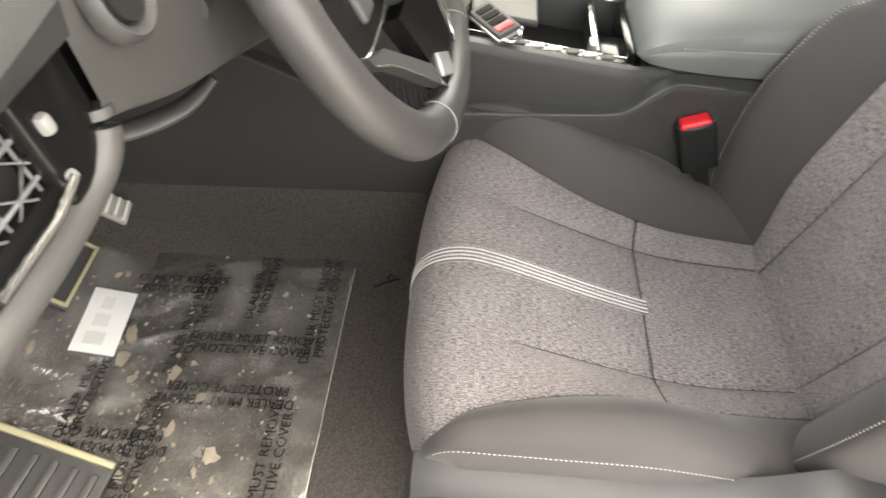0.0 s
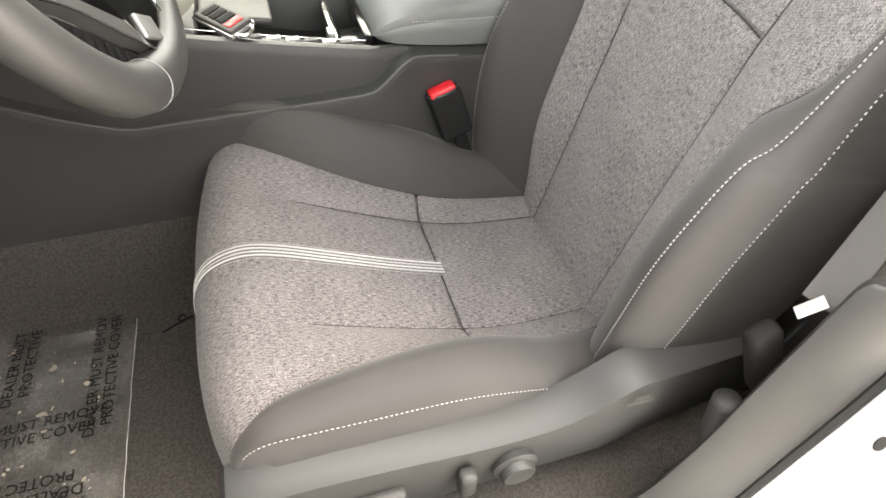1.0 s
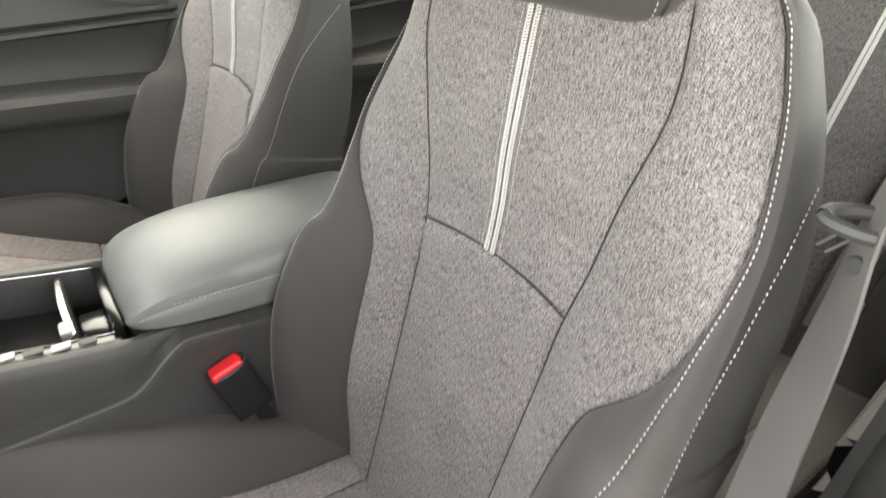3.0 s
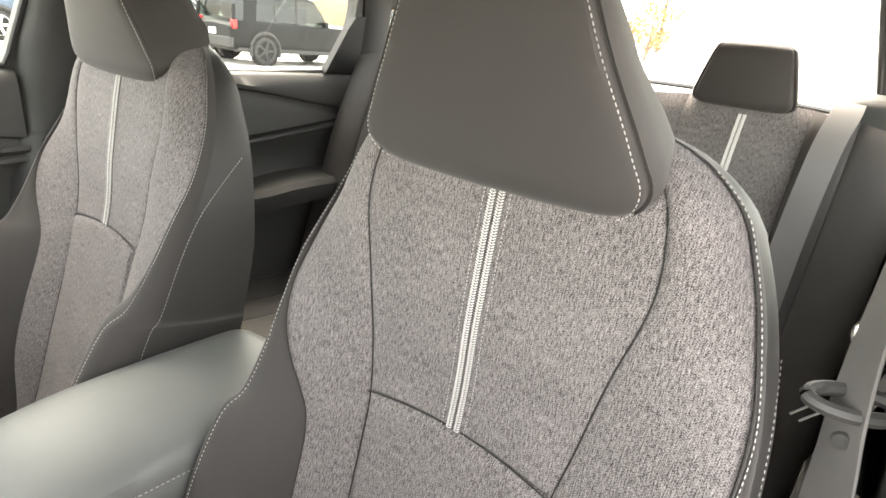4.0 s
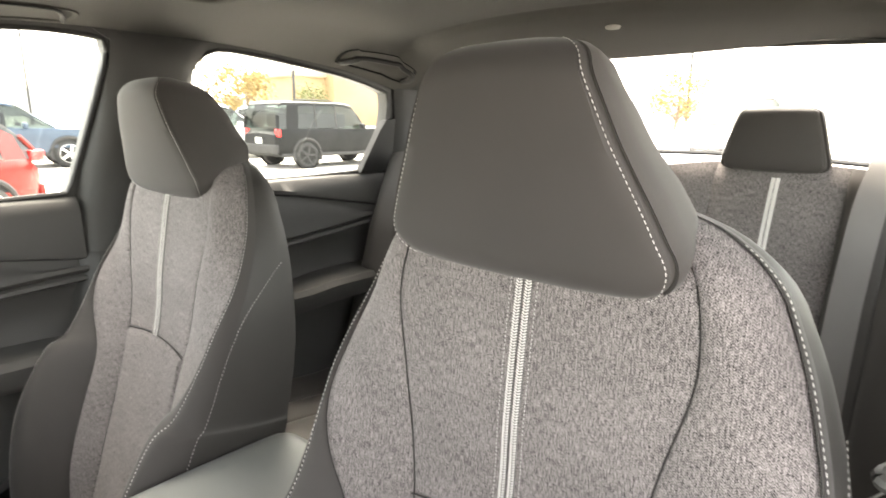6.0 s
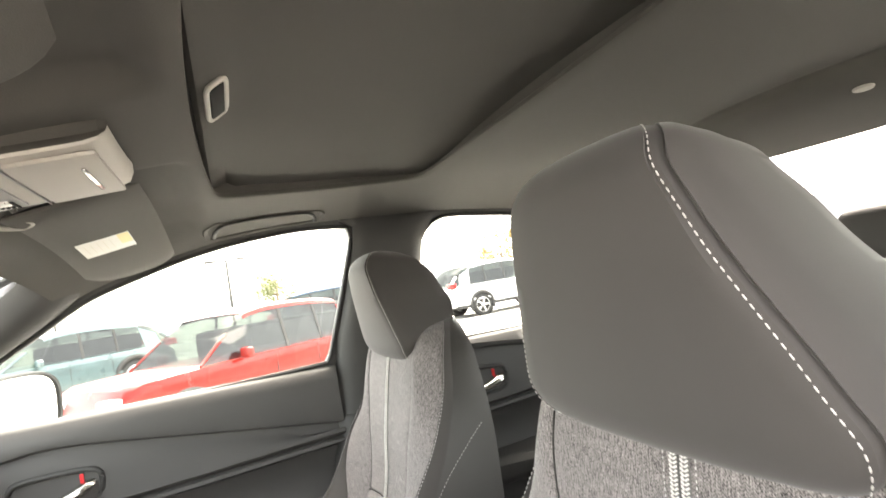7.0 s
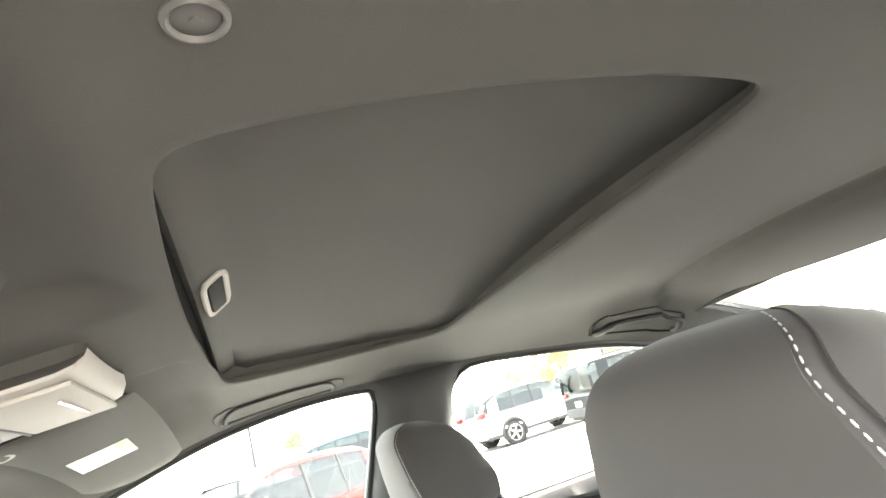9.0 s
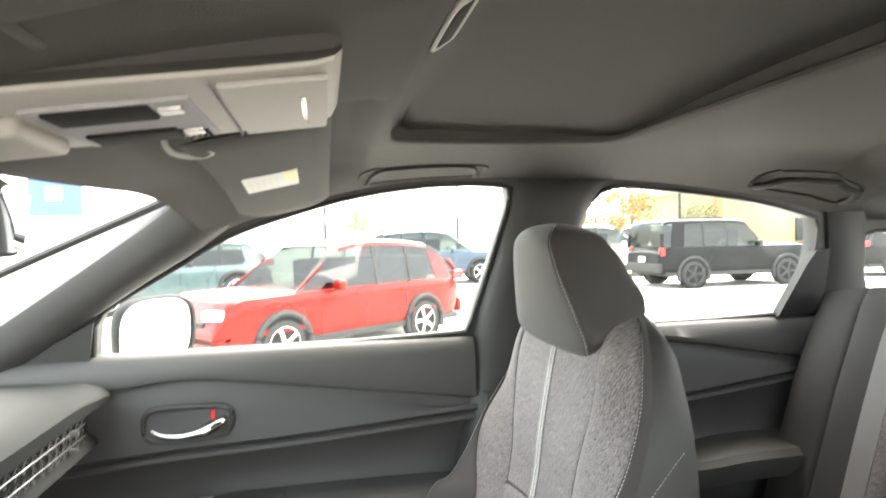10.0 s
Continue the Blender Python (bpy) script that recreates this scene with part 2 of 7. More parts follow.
HEADLINER = surface("headliner_cloth", (0.056, 0.053, 0.048), 0.9, grain=900, bump=0.5, blotch=3, vary=0.07)
HEAD_LIGHT = surface("overhead_grey_plastic", (0.36, 0.34, 0.31), 0.55, grain=800, bump=0.2, vary=0.06)
CARPET = surface("carpet", (0.058, 0.051, 0.046), 0.95, grain=420, bump=1.0, vary=0.45, blotch=260, dist=0.003)
WHITE_PAINT = surface("white_car_paint", (0.78, 0.79, 0.80), 0.25, bump=0.0, vary=0.03, coat=0.5)
BELT = surface("belt_webbing", (0.15, 0.142, 0.138), 0.7, grain=1500, bump=0.5, vary=0.08)
RED = surface("red_button", (0.75, 0.02, 0.03), 0.35, bump=0.05, vary=0.05)
LENS_GREY = surface("dim_lens", (0.10, 0.095, 0.09), 0.4, bump=0.0)
PAPER = surface("white_paper", (0.75, 0.75, 0.72), 0.7, bump=0.05, vary=0.05)
YELLOW = surface("yellow_print", (0.80, 0.62, 0.06), 0.6, bump=0.0, vary=0.05)
INK = surface("black_ink", (0.01, 0.01, 0.01), 0.6, bump=0.0)
CREAM = surface("cream_print", (0.74, 0.64, 0.34), 0.6, bump=0.0, vary=0.08)
FAINT = surface("faint_print_and_glint", (0.66, 0.65, 0.60), 0.7, bump=0.0)
GREY_INK = surface("grey_print", (0.30, 0.30, 0.30), 0.7, bump=0.0)
ORANGE = surface("orange_sticker", (0.85, 0.25, 0.03), 0.6, bump=0.0)
SCREEN = glass("windscreen_glass", (0.88, 0.93, 0.91), 0.05)
PANE = glass("window_glass", (0.93, 0.96, 0.95), 0.05)
MIRROR = bsdf("mirror_glass", (0.9, 0.9, 0.9), 0.01, 1.0)[0]
INK.node_tree.nodes["Principled BSDF"].inputs["Specular IOR Level"].default_value = 0.05
BLACK.node_tree.nodes["Principled BSDF"].inputs["Specular IOR Level"].default_value = 0.16
# ---- the car's shell ----
BELT_Z = 1.045


def side_x(z):
    return 0.69 - 0.2 * (z - 1.04)


rail = table([0.80, 0.60, 0.50, 0.40, 0.30, 0.20, 0.09, -0.02, -0.13, -0.30, -0.485, -0.63, -0.82, -0.97, -1.10, -1.25, -1.45],
             [0.96, 1.085, 1.148, 1.206, 1.263, 1.298, 1.327, 1.345, 1.353, 1.353, 1.347, 1.334, 1.310, 1.276, 1.25, 1.235, 1.15])
roof = table([0.46, 0.40, 0.33, 0.20, 0.10, 0.0, -0.40, -0.66, -0.75, -0.768, -0.776, -0.784, -0.80, -0.85, -0.95, -1.03, -1.10],
             [1.318, 1.330, 1.346, 1.372, 1.388, 1.397, 1.401, 1.401, 1.4005, 1.4015, 1.400, 1.390, 1.382, 1.368, 1.350, 1.337, 1.328])


def roof_z(x, y):
    """The headliner's height: nearly flat, rolling down to the rails."""
    yc = y + (0.15 * min(1.0, abs(x) / 0.5) ** 2 if y < -0.5 else 0.15 * min(1.0, abs(x) / 0.5) ** 2 * max(0, (-0.3 - y) / 0.2) if y < -0.3 else 0)
    zc, zs = roof(yc)[0], max(rail(y)[0], 1.19) + 0.008
    xs = side_x(zs)
    k = min(1.0, abs(x) / xs)
    ramp = lambda v: min(1.0, max(0.0, v)) ** 2 * (3 - 2 * min(1.0, max(0.0, v)))
    # a shallow pocket behind each folded visor
    zc += 0.020 * ramp((abs(x) - 0.115) / 0.05) * ramp((y - 0.055) / 0.045) * ramp((0.33 - y) / 0.06) * ramp((0.60 - abs(x)) / 0.08)
    return zc - 0.012 * k * k - (zc - 0.012 - zs) * max(0.0, (k - 0.62) / 0.38) ** 2.2


HOLE = (0.338, 0.034, -0.337)   # half width, front and rear of the sunroof's opening


def hole_at(a):
    """Rounded rectangle of the sunroof's opening, by angle."""
    hx, yf, yr = HOLE
    cy, hy = (yf + yr) / 2, (yf - yr) / 2
    c, s = math.cos(a), math.sin(a)
    n = 22
    r = 1 / ((abs(c) ** n + abs(s) ** n) ** (1 / n))
    bow = (0.014 if s > 0 else -0.012) * (1 - (r * c) ** 2)
    wide = 0.030 * (1 - (r * s) ** 2) + 0.004 * max(0.0, -r * s)
    if c > 0:
        wide = 0.052 + 0.014 * (1 - (r * s) ** 2)
    return (hx + wide) * r * c, cy + hy * r * s + bow


ceiling = thing("ceiling", "dark grey woven headliner with a recessed sunroof", "headliner", kind="structure")
# the headliner round the opening: rings from the rim outwards to the rails
angs = np.linspace(0, math.tau, 241)[:-1]
y_front, y_rear = 0.455, -1.05


def outer_at(a):
    cy = (HOLE[1] + HOLE[2]) / 2
    c, s = math.cos(a), math.sin(a)
    near, far = 0.2, 2.2
    for _ in range(34):
        mid = (near + far) / 2
        x, y = mid * c, cy + mid * s
        if y > y_front - 0.29 * x * x or y < y_rear or abs(x) > side_x(max(rail(y)[0], 1.19) + 0.008) - 0.006:
            far = mid
        else:
            near = mid
    far = near
    return far * c, cy + far * s


rows = []
for d, k in ((0.050, 0.03), (0.010, 0.03), (0.0085, 0.004), (0.006, 0.0), (0.002, 0.0015), (0.0, 0.012), (-0.0005, 0.03)):
    row = []
    for a in angs:
        hx, hy = hole_at(a)
        ox, oy = outer_at(a)
        x, y = hx + (ox - hx) * k, hy + (oy - hy) * k
        row.append((x, y, roof_z(hx, hy) + d))
    rows.append(row)
for k in [0.05, 0.08] + list(np.linspace(0.12, 1.0, 130)):
    row = []
    for a in angs:
        hx, hy = hole_at(a)
        ox, oy = outer_at(a)
        x, y = hx + (ox - hx) * k, hy + (oy - hy) * k
        row.append((x, y, roof_z(x, y)))
    rows.append(row)
part("headliner", loft(rows, closed=True), HEADLINER, ceiling)
# outer roof skin
rows = []
for y in np.linspace(0.50, -1.08, 30):
    zs = max(rail(y)[0], 1.19)
    rows.append([(x, y - 0.29 * x * x * max(0, (y + 0.2) / 0.7), roof_z(x * 0.97, y) + 0.055) for x in np.linspace(-side_x(zs) - 0.03, side_x(zs) + 0.03, 17)])
part("roof_skin", loft(rows), WHITE_PAINT, ceiling, "white painted steel roof")


def frame_poly(yz, steps):
    p = flow(yz, steps)
    return [(float(a), float(b)) for a, b in p]


FRONT_GLASS = frame_poly([(0.557, 1.030), (0.30, 1.037), (0.05, 1.043), (-0.151, 1.050)], 8) + frame_poly(
    [(-0.163, 1.07), (-0.20, 1.19), (-0.236, 1.318), (-0.236, 1.340), (-0.222, 1.349), (-0.13, 1.353), (-0.02, 1.345), (0.09, 1.327), (0.196, 1.298), (0.30, 1.263),
     (0.40, 1.206), (0.502, 1.148), (0.535, 1.125), (0.548, 1.10)], 40)
REAR_GLASS = frame_poly([(-0.955, 1.05), (-0.70, 1.043), (-0.40, 1.045)], 6) + frame_poly(
    [(-0.372, 1.06), (-0.378, 1.18), (-0.387, 1.255), (-0.404, 1.303), (-0.432, 1.335), (-0.485, 1.347), (-0.633, 1.335), (-0.82, 1.311),
     (-0.955, 1.280), (-0.985, 1.262), (-0.992, 1.19), (-0.975, 1.10)], 36)
QUARTER = frame_poly([(-1.112, 1.207), (-1.12, 1.23), (-1.145, 1.238), (-1.21, 1.236), (-1.30, 1.205), (-1.40, 1.14), (-1.43, 1.10), (-1.41, 1.078),
                      (-1.35, 1.066), (-1.22, 1.056), (-1.175, 1.066), (-1.154, 1.088), (-1.125, 1.15)], 30)
RIM = [(0.86, 0.94), (0.86, 0.98)] + [(y, rail(y)[0] + 0.045) for y in np.linspace(0.72, -1.40, 40)] + [(-1.52, 1.13), (-1.56, 1.02)]
for s, nm in ((1, "wall_right"), (-1, "wall_left")):
    side = thing(nm, "dark trimmed car side with window openings", "car side", kind="structure")
    if s > 0:
        loops = [RIM + [(-1.56, 1.0)], FRONT_GLASS, REAR_GLASS, QUARTER]
    else:
        rim = [(-0.17, 1.0), (-0.19, 1.10), (-0.24, 1.33)] + [(y, rail(y)[0] + 0.045) for y in np.linspace(-0.25, -1.40, 26)] + [(-1.52, 1.13), (-1.56, 1.0)]
        loops = [rim, REAR_GLASS, QUARTER]
    part("window_surround", plate(loops, lambda u, v, d: (s * (side_x(v) + 0.004 + d), u, v), 0.045), PLASTIC, side)
    if s < 0:
        # the bare roof rail over the open front door
        rows = []
        for y in np.linspace(-0.235, 0.86, 40):
            z = rail(y)[0]
            x = side_x(z)
            rows.append([(s * (x - 0.004), y, z + 0.012), (s * (x - 0.006), y, z + 0.0), (s * (x + 0.01), y, z - 0.006), (s * (x + 0.05), y, z + 0.004), (s * (x + 0.06), y, z + 0.045), (s * (x - 0.004), y, z + 0.06)])
        part("roof_rail", loft(rows, closed=True), PLASTIC, side)
    for i, (poly, nm2) in enumerate(((FRONT_GLASS, "front"), (REAR_GLASS, "rear"), (QUARTER, "quarter"))):
        if s < 0 and i == 0:
            continue
        w = thing("window_%d" % (i + 1 + (0 if s > 0 else 3)), "clear car side window glass in a dark frame", "car window", kind="structure")
        gl = part("pane", plate([poly], lambda u, v, d: (s * (side_x(v) + 0.022 + d), u, v), 0.004), PANE, w)
        gl.visible_shadow = False
        # rubber seal round the pane
        ring = [(s * (side_x(v) + 0.006), u, v) for u, v in poly]
        part("seal", tube(ring + ring[:1], 0.0055, 6, cap=False), RUBBER, w)

# windshield and rear glass
for nm, top, low, bow, w_ in (("window_7", (0.355, 1.345, 0.605), (1.20, 0.975, 0.705), 0.11, "windshield"), ("window_8", (-1.045, 1.337, 0.525), (-1.80, 1.075, 0.56), -0.07, "rear window")):
    w = thing(nm, "curved clear car %s glass" % w_, w_, kind="structure")
    rows = []
    for k in np.linspace(0, 1, 12):
        y, z, hw = [top[i] + (low[i] - top[i]) * k for i in range(3)]
        rows.append([(x * hw, y + bow * (1 - x * x) , z + 0.02 * (1 - x * x)) for x in np.linspace(-1, 1, 17)])
    gl = part("pane", loft(rows), SCREEN if w_ == "windshield" else PANE, w)
    gl.visible_shadow = False
    edge = [rows[i][0] for i in range(12)] + rows[-1][1:] + [rows[i][-1] for i in range(10, -1, -1)] + rows[0][-2:0:-1]
    part("seal", tube(edge + edge[:1], 0.008, 6, cap=False), RUBBER, w)

# pillars' inner trim
for s, sd in ((1, "right"), (-1, "left")):
    pil = thing("trim_a_pillar_" + sd, "grey moulded windshield pillar trim", "pillar trim", kind="structure")
    a = flow([(0.585, 0.350, 1.342), (0.605, 0.42, 1.290), (0.632, 0.60, 1.168), (0.672, 0.82, 1.025)], 20)
    b = flow([(0.628, 0.27, 1.300), (0.648, 0.36, 1.235), (0.662, 0.49, 1.155), (0.69, 0.66, 1.04)], 20)
    rows = []
    for p, q in zip(a, b):
        c = (p + q) / 2
        n = np.array([-0.75, -0.35, -0.45])
        rows.append([(s * v[0], v[1], v[2]) for v in [p + np.array([0.05, 0.02, 0.03]), p, p * 0.9 + q * 0.1 + n * 0.006, p * 0.65 + q * 0.35 + n * 0.014, c + n * 0.017, p * 0.3 + q * 0.7 + n * 0.013, q * 0.93 + p * 0.07 + n * 0.005, q, q + np.array([0.05, 0.0, 0.01])]])
    part("cover", loft(rows), PLASTIC_MID, pil)
    pb = thing("trim_b_pillar_" + sd, "dark moulded centre pillar trim with belt slot", "pillar trim", kind="structure")
    rows = []
    for z, yf, yr, dx in (((1.362, -0.215, -0.46, 0.000), (1.345, -0.243, -0.432, 0.016), (1.30, -0.240, -0.402, 0.026), (1.2, -0.212, -0.384, 0.032), (1.10, -0.182, -0.378, 0.034), (1.0, -0.165, -0.380, 0.034),
                          (0.93, -0.155, -0.385, 0.034), (0.92, -0.150, -0.39, 0.044), (0.80, -0.135, -0.40, 0.05), (0.60, -0.10, -0.42, 0.05), (0.42, -0.04, -0.44, 0.045), (0.30, 0.02, -0.48, 0.04)) if s > 0 else ((1.362, -0.215, -0.46, 0.000), (1.345, -0.25, -0.432, 0.010), (1.30, -0.255, -0.402, 0.014), (1.2, -0.25, -0.384, 0.016), (1.10, -0.245, -0.378, 0.016), (1.0, -0.245, -0.380, 0.012),
                          (0.93, -0.25, -0.385, 0.008), (0.80, -0.25, -0.40, 0.000), (0.60, -0.20, -0.42, -0.012), (0.42, -0.15, -0.44, -0.018), (0.30, -0.10, -0.48, -0.018))):
        x = side_x(max(z, 1.0))
        rows.append([(s * v, y, z) for v, y in ((x + 0.03, yf + 0.006), (x - 0.002, yf + 0.002), (x - dx * 0.55, yf - 0.012), (x - dx, yf - 0.035), (x - dx, (yf + yr) / 2), (x - dx, yr + 0.035), (x - dx * 0.5, yr + 0.012), (x - 0.002, yr - 0.002), (x + 0.03, yr - 0.006))])
    part("cover", loft(rows), PLASTIC, pb)
    f = 1.0 if s > 0 else 2.4
    pc = thing("trim_c_pillar_" + sd, "dark moulded rear pillar trim", "pillar trim", kind="structure")
    rows = []
    for k in np.linspace(0, 1, 9):
        z = 1.285 - 0.25 * k
        x = side_x(z)
        yf, yr = -0.992 - 0.015 * math.sin(k * 3) - 0.02 * k, -1.106 - 0.045 * k
        rows.append([(s * v, y, z) for v, y in ((x + 0.02, yf), (x - 0.004, yf - 0.004), (x - 0.018 * f, yf - 0.025), (x - 0.02 * f, (yf + yr) / 2), (x - 0.016 * f, yr + 0.02), (x - 0.003, yr + 0.002), (x + 0.02, yr))])
    part("cover", loft(rows), PILLAR, pc)
    # the roof's rear quarter between rail, rear glass and parcel shelf
    rows = []
    for k in np.linspace(0, 1, 14):
        g = Vector((0.515 + 0.035 * k, -1.035 - 0.755 * k, 1.345 - 0.262 * k))
        yr = -0.985 - 0.62 * k
        zr = rail(yr)[0] + 0.02
        r_ = Vector((side_x(zr) + 0.003, yr, zr))
        rows.append([(s * v.x, v.y, v.z) for v in (g + Vector((-0.002, 0, 0.012)), g, g.lerp(r_, 0.15) + Vector((0, 0, -0.006)), g.lerp(r_, 0.5) + Vector((0, 0.0, 0.008)), g.lerp(r_, 0.85) + Vector((0, 0, 0.004)), r_, r_ + Vector((0.012, 0, -0.03)))])
    part("quarter", loft(rows), PILLAR, pc)

# floor
floor = thing("floor", "dark speckled carpeted car floor", "car floor", kind="structure")
rows = []
for y in (1.45, 1.25, 1.10, 0.98, 0.85, 0.6, 0.3, -0.1, -0.5, -0.62, -0.75, -1.3):
    base = 0.297 + max(0, y - 0.98) * 0.9 - (0.01 if y < 0.2 else 0) + (0.09 if y < -0.6 else 0)
    tun = 0.50 if y > -0.5 else 0.40
    rows.append([(-0.80, y, base + 0.06), (-0.745, y, base + 0.055), (-0.715, y, base + 0.01), (-0.66, y, base), (-0.25, y, base), (-0.195, y, base + 0.012), (-0.172, y, base + 0.045), (-0.157, y, min(0.452, tun - 0.01)), (-0.12, y, tun), (0.12, y, tun), (0.157, y, min(0.452, tun - 0.01)), (0.172, y, base + 0.045), (0.195, y, base + 0.012), (0.25, y, base), (0.66, y, base), (0.70, y, base + 0.01), (0.74, y, base + 0.06)])
part("carpet", loft(rows), CARPET, floor)
# white sills and body sides below the belt
body = thing("body_side", "white painted steel car body panels", "car body", kind="structure")
for s, ys in ((1, np.linspace(1.6, -2.3, 40)), (-1, np.linspace(1.6, 0.84, 8)), (-1, np.linspace(-0.33, -2.3, 20))):
    rows = []
    for y in ys:
        w = 0.03 * max(0, abs(y + 0.3) - 1.2)
        rows.append([(s * (0.735 - w), y, BELT_Z - 0.01), (s * (0.80 - w), y, 0.99), (s * (0.90 - w), y, 0.80), (s * (0.915 - w), y, 0.62), (s * (0.88 - w), y, 0.26), (s * (0.80 - w), y, 0.22)])
    part("panel", loft(rows), WHITE_PAINT, body)
part("sill", loft([[(-0.785, y, 0.312), (-0.83, y, 0.305), (-0.85, y, 0.27), (-0.84, y, 0.20)] for y in np.linspace(0.9, -0.35, 8)]), WHITE_PAINT, body)
# the unseen front door, hinged at the fender, part open to block outside light
od = thing("door_4", "unseen white driver's door, partly open, added to block side light", "car door", kind="structure")
hm = Matrix.Translation((-0.86, 0.86, 0)) @ Euler((0, 0, radians(-30))).to_matrix().to_4x4()
prof = [(0.0, 0.28), (0.045, 0.30), (0.05, 0.62), (0.02, 0.85), (-0.03, 1.02), (-0.05, 1.04)]
part("skin", loft([[hm @ Vector((-x - 0.05, -u, z)) for x, z in prof] for u in np.linspace(0.02, 1.02, 12)]), WHITE_PAINT, od)
part("trim_panel", loft([[hm @ Vector((0.06 - 0.10 * (z - 0.3) * 0.5 + 0.02 * math.sin(z * 14), -u, z)) for z in np.linspace(0.28, 1.04, 24)] for u in np.linspace(0.02, 1.02, 12)]), SOFT, od)
part("frame", tube(flow([hm @ Vector((0.02, -0.12, 1.03)), hm @ Vector((0.10, -0.55, 1.25)), hm @ Vector((0.12, -0.80, 1.33)), hm @ Vector((0.10, -1.02, 1.33)), hm @ Vector((0.02, -0.98, 1.03))], 24), 0.022, 8), PLASTIC, od)
rows = []
for y in np.linspace(1.2, 2.6, 10):
    rows.append([(x, y, 1.0 - 0.09 * ((y - 1.2) / 1.4) - 0.10 * abs(x) ** 3) for x in np.linspace(-0.86, 0.86, 13)])
part("bonnet", loft(rows), WHITE_PAINT, body)
rows = []
for y in np.linspace(-1.8, -2.35, 6):
    rows.append([(x, y, 1.065 - 0.02 * ((-y - 1.8) / 0.5) - 0.07 * abs(x) ** 3) for x in np.linspace(-0.84, 0.84, 13)])
part("boot_lid", loft(rows), WHITE_PAINT, body)
# dark lining inside the lower sides and behind the front pillar
lining = thing("trim_lower_lining", "dark lower side lining behind the front seats", "side lining", kind="structure")
for s, ya in ((1, -0.20), (-1, -0.268)):
    part("lining", loft([[(s * 0.712, y, 0.24), (s * 0.706, y, 0.50), (s * 0.704, y, 1.035)] for y in np.linspace(ya, -1.30, 12)]), PLASTIC, lining)
# inner closing panels under the belt line at the back
shelf = thing("trim_parcel_shelf", "dark cloth parcel shelf under the rear glass", "shelf", kind="structure")
part("board", slab((1.28, 0.80, 0.03), (0, -1.48, 1.055), 0.006), PLASTIC, shelf)
for s in (-1, 1):
    part("side_ledge", slab((0.19, 0.42, 0.10 if s > 0 else 0.12), (s * 0.615, -1.235, 1.042 if s > 0 else 1.095), 0.03, 3), PLASTIC, shelf)
    part("side_panel", slab((0.14, 0.36, 0.62), (s * 0.665, -1.235, 0.74), 0.02, 2), PLASTIC, shelf)
under = thing("trim_firewall", "dark closing panels in front of the footwell", "panel", kind="structure")
part("board", slab((1.5, 0.04, 0.9), (0, 1.48, 0.6), 0.006), CARPET, under)

# ---- the front seats ----
back_y = table([0.38, 0.44, 0.60, 0.83, 0.95, 1.063, 1.095, 1.115, 1.130, 1.140], [-0.066, -0.086, -0.125, -0.180, -0.190, -0.202, -0.213, -0.231, -0.254, -0.276])
# columns: s1, s2, sB, sC (half widths of the seams), d2, dB, dC (their depths), thickness
BACK = table([0.38, 0.45, 0.55, 0.65, 0.75, 0.82, 0.88, 0.95, 1.02, 1.07, 1.10, 1.125, 1.140],
             [0.098, 0.100, 0.102, 0.105, 0.108, 0.110, 0.121, 0.134, 0.149, 0.145, 0.132, 0.098, 0.05],
             [0.142, 0.150, 0.158, 0.163, 0.172, 0.193, 0.233, 0.235, 0.217, 0.198, 0.180, 0.138, 0.075],
             [0.200, 0.222, 0.236, 0.240, 0.239, 0.238, 0.239, 0.238, 0.219, 0.200, 0.182, 0.140, 0.077],
             [0.225, 0.248, 0.262, 0.265, 0.265, 0.261, 0.252, 0.241, 0.222, 0.202, 0.184, 0.143, 0.08],
             [0.000, 0.012, 0.034, 0.036, 0.030, 0.032, 0.034, 0.000, -0.024, -0.031, -0.027, -0.018, -0.010],
             [0.060, 0.085, 0.107, 0.114, 0.094, 0.066, 0.036, 0.000, -0.024, -0.031, -0.027, -0.018, -0.010],
             [0.010, 0.026, 0.042, 0.047, 0.040, 0.028, 0.010, -0.020, -0.038, -0.043, -0.037, -0.025, -0.016],
             [0.10, 0.11, 0.11, 0.11, 0.11, 0.11, 0.108, 0.105, 0.098, 0.088, 0.074, 0.045, 0.020])
U_ZONE = (0.0, 0.03, 0.09, 0.22, 0.4, 0.6, 0.78, 0.91, 0.97, 1.0)


def puff(u, h):
    return h * (max(0.0, 4 * u * (1 - u))) ** 0.45 - h


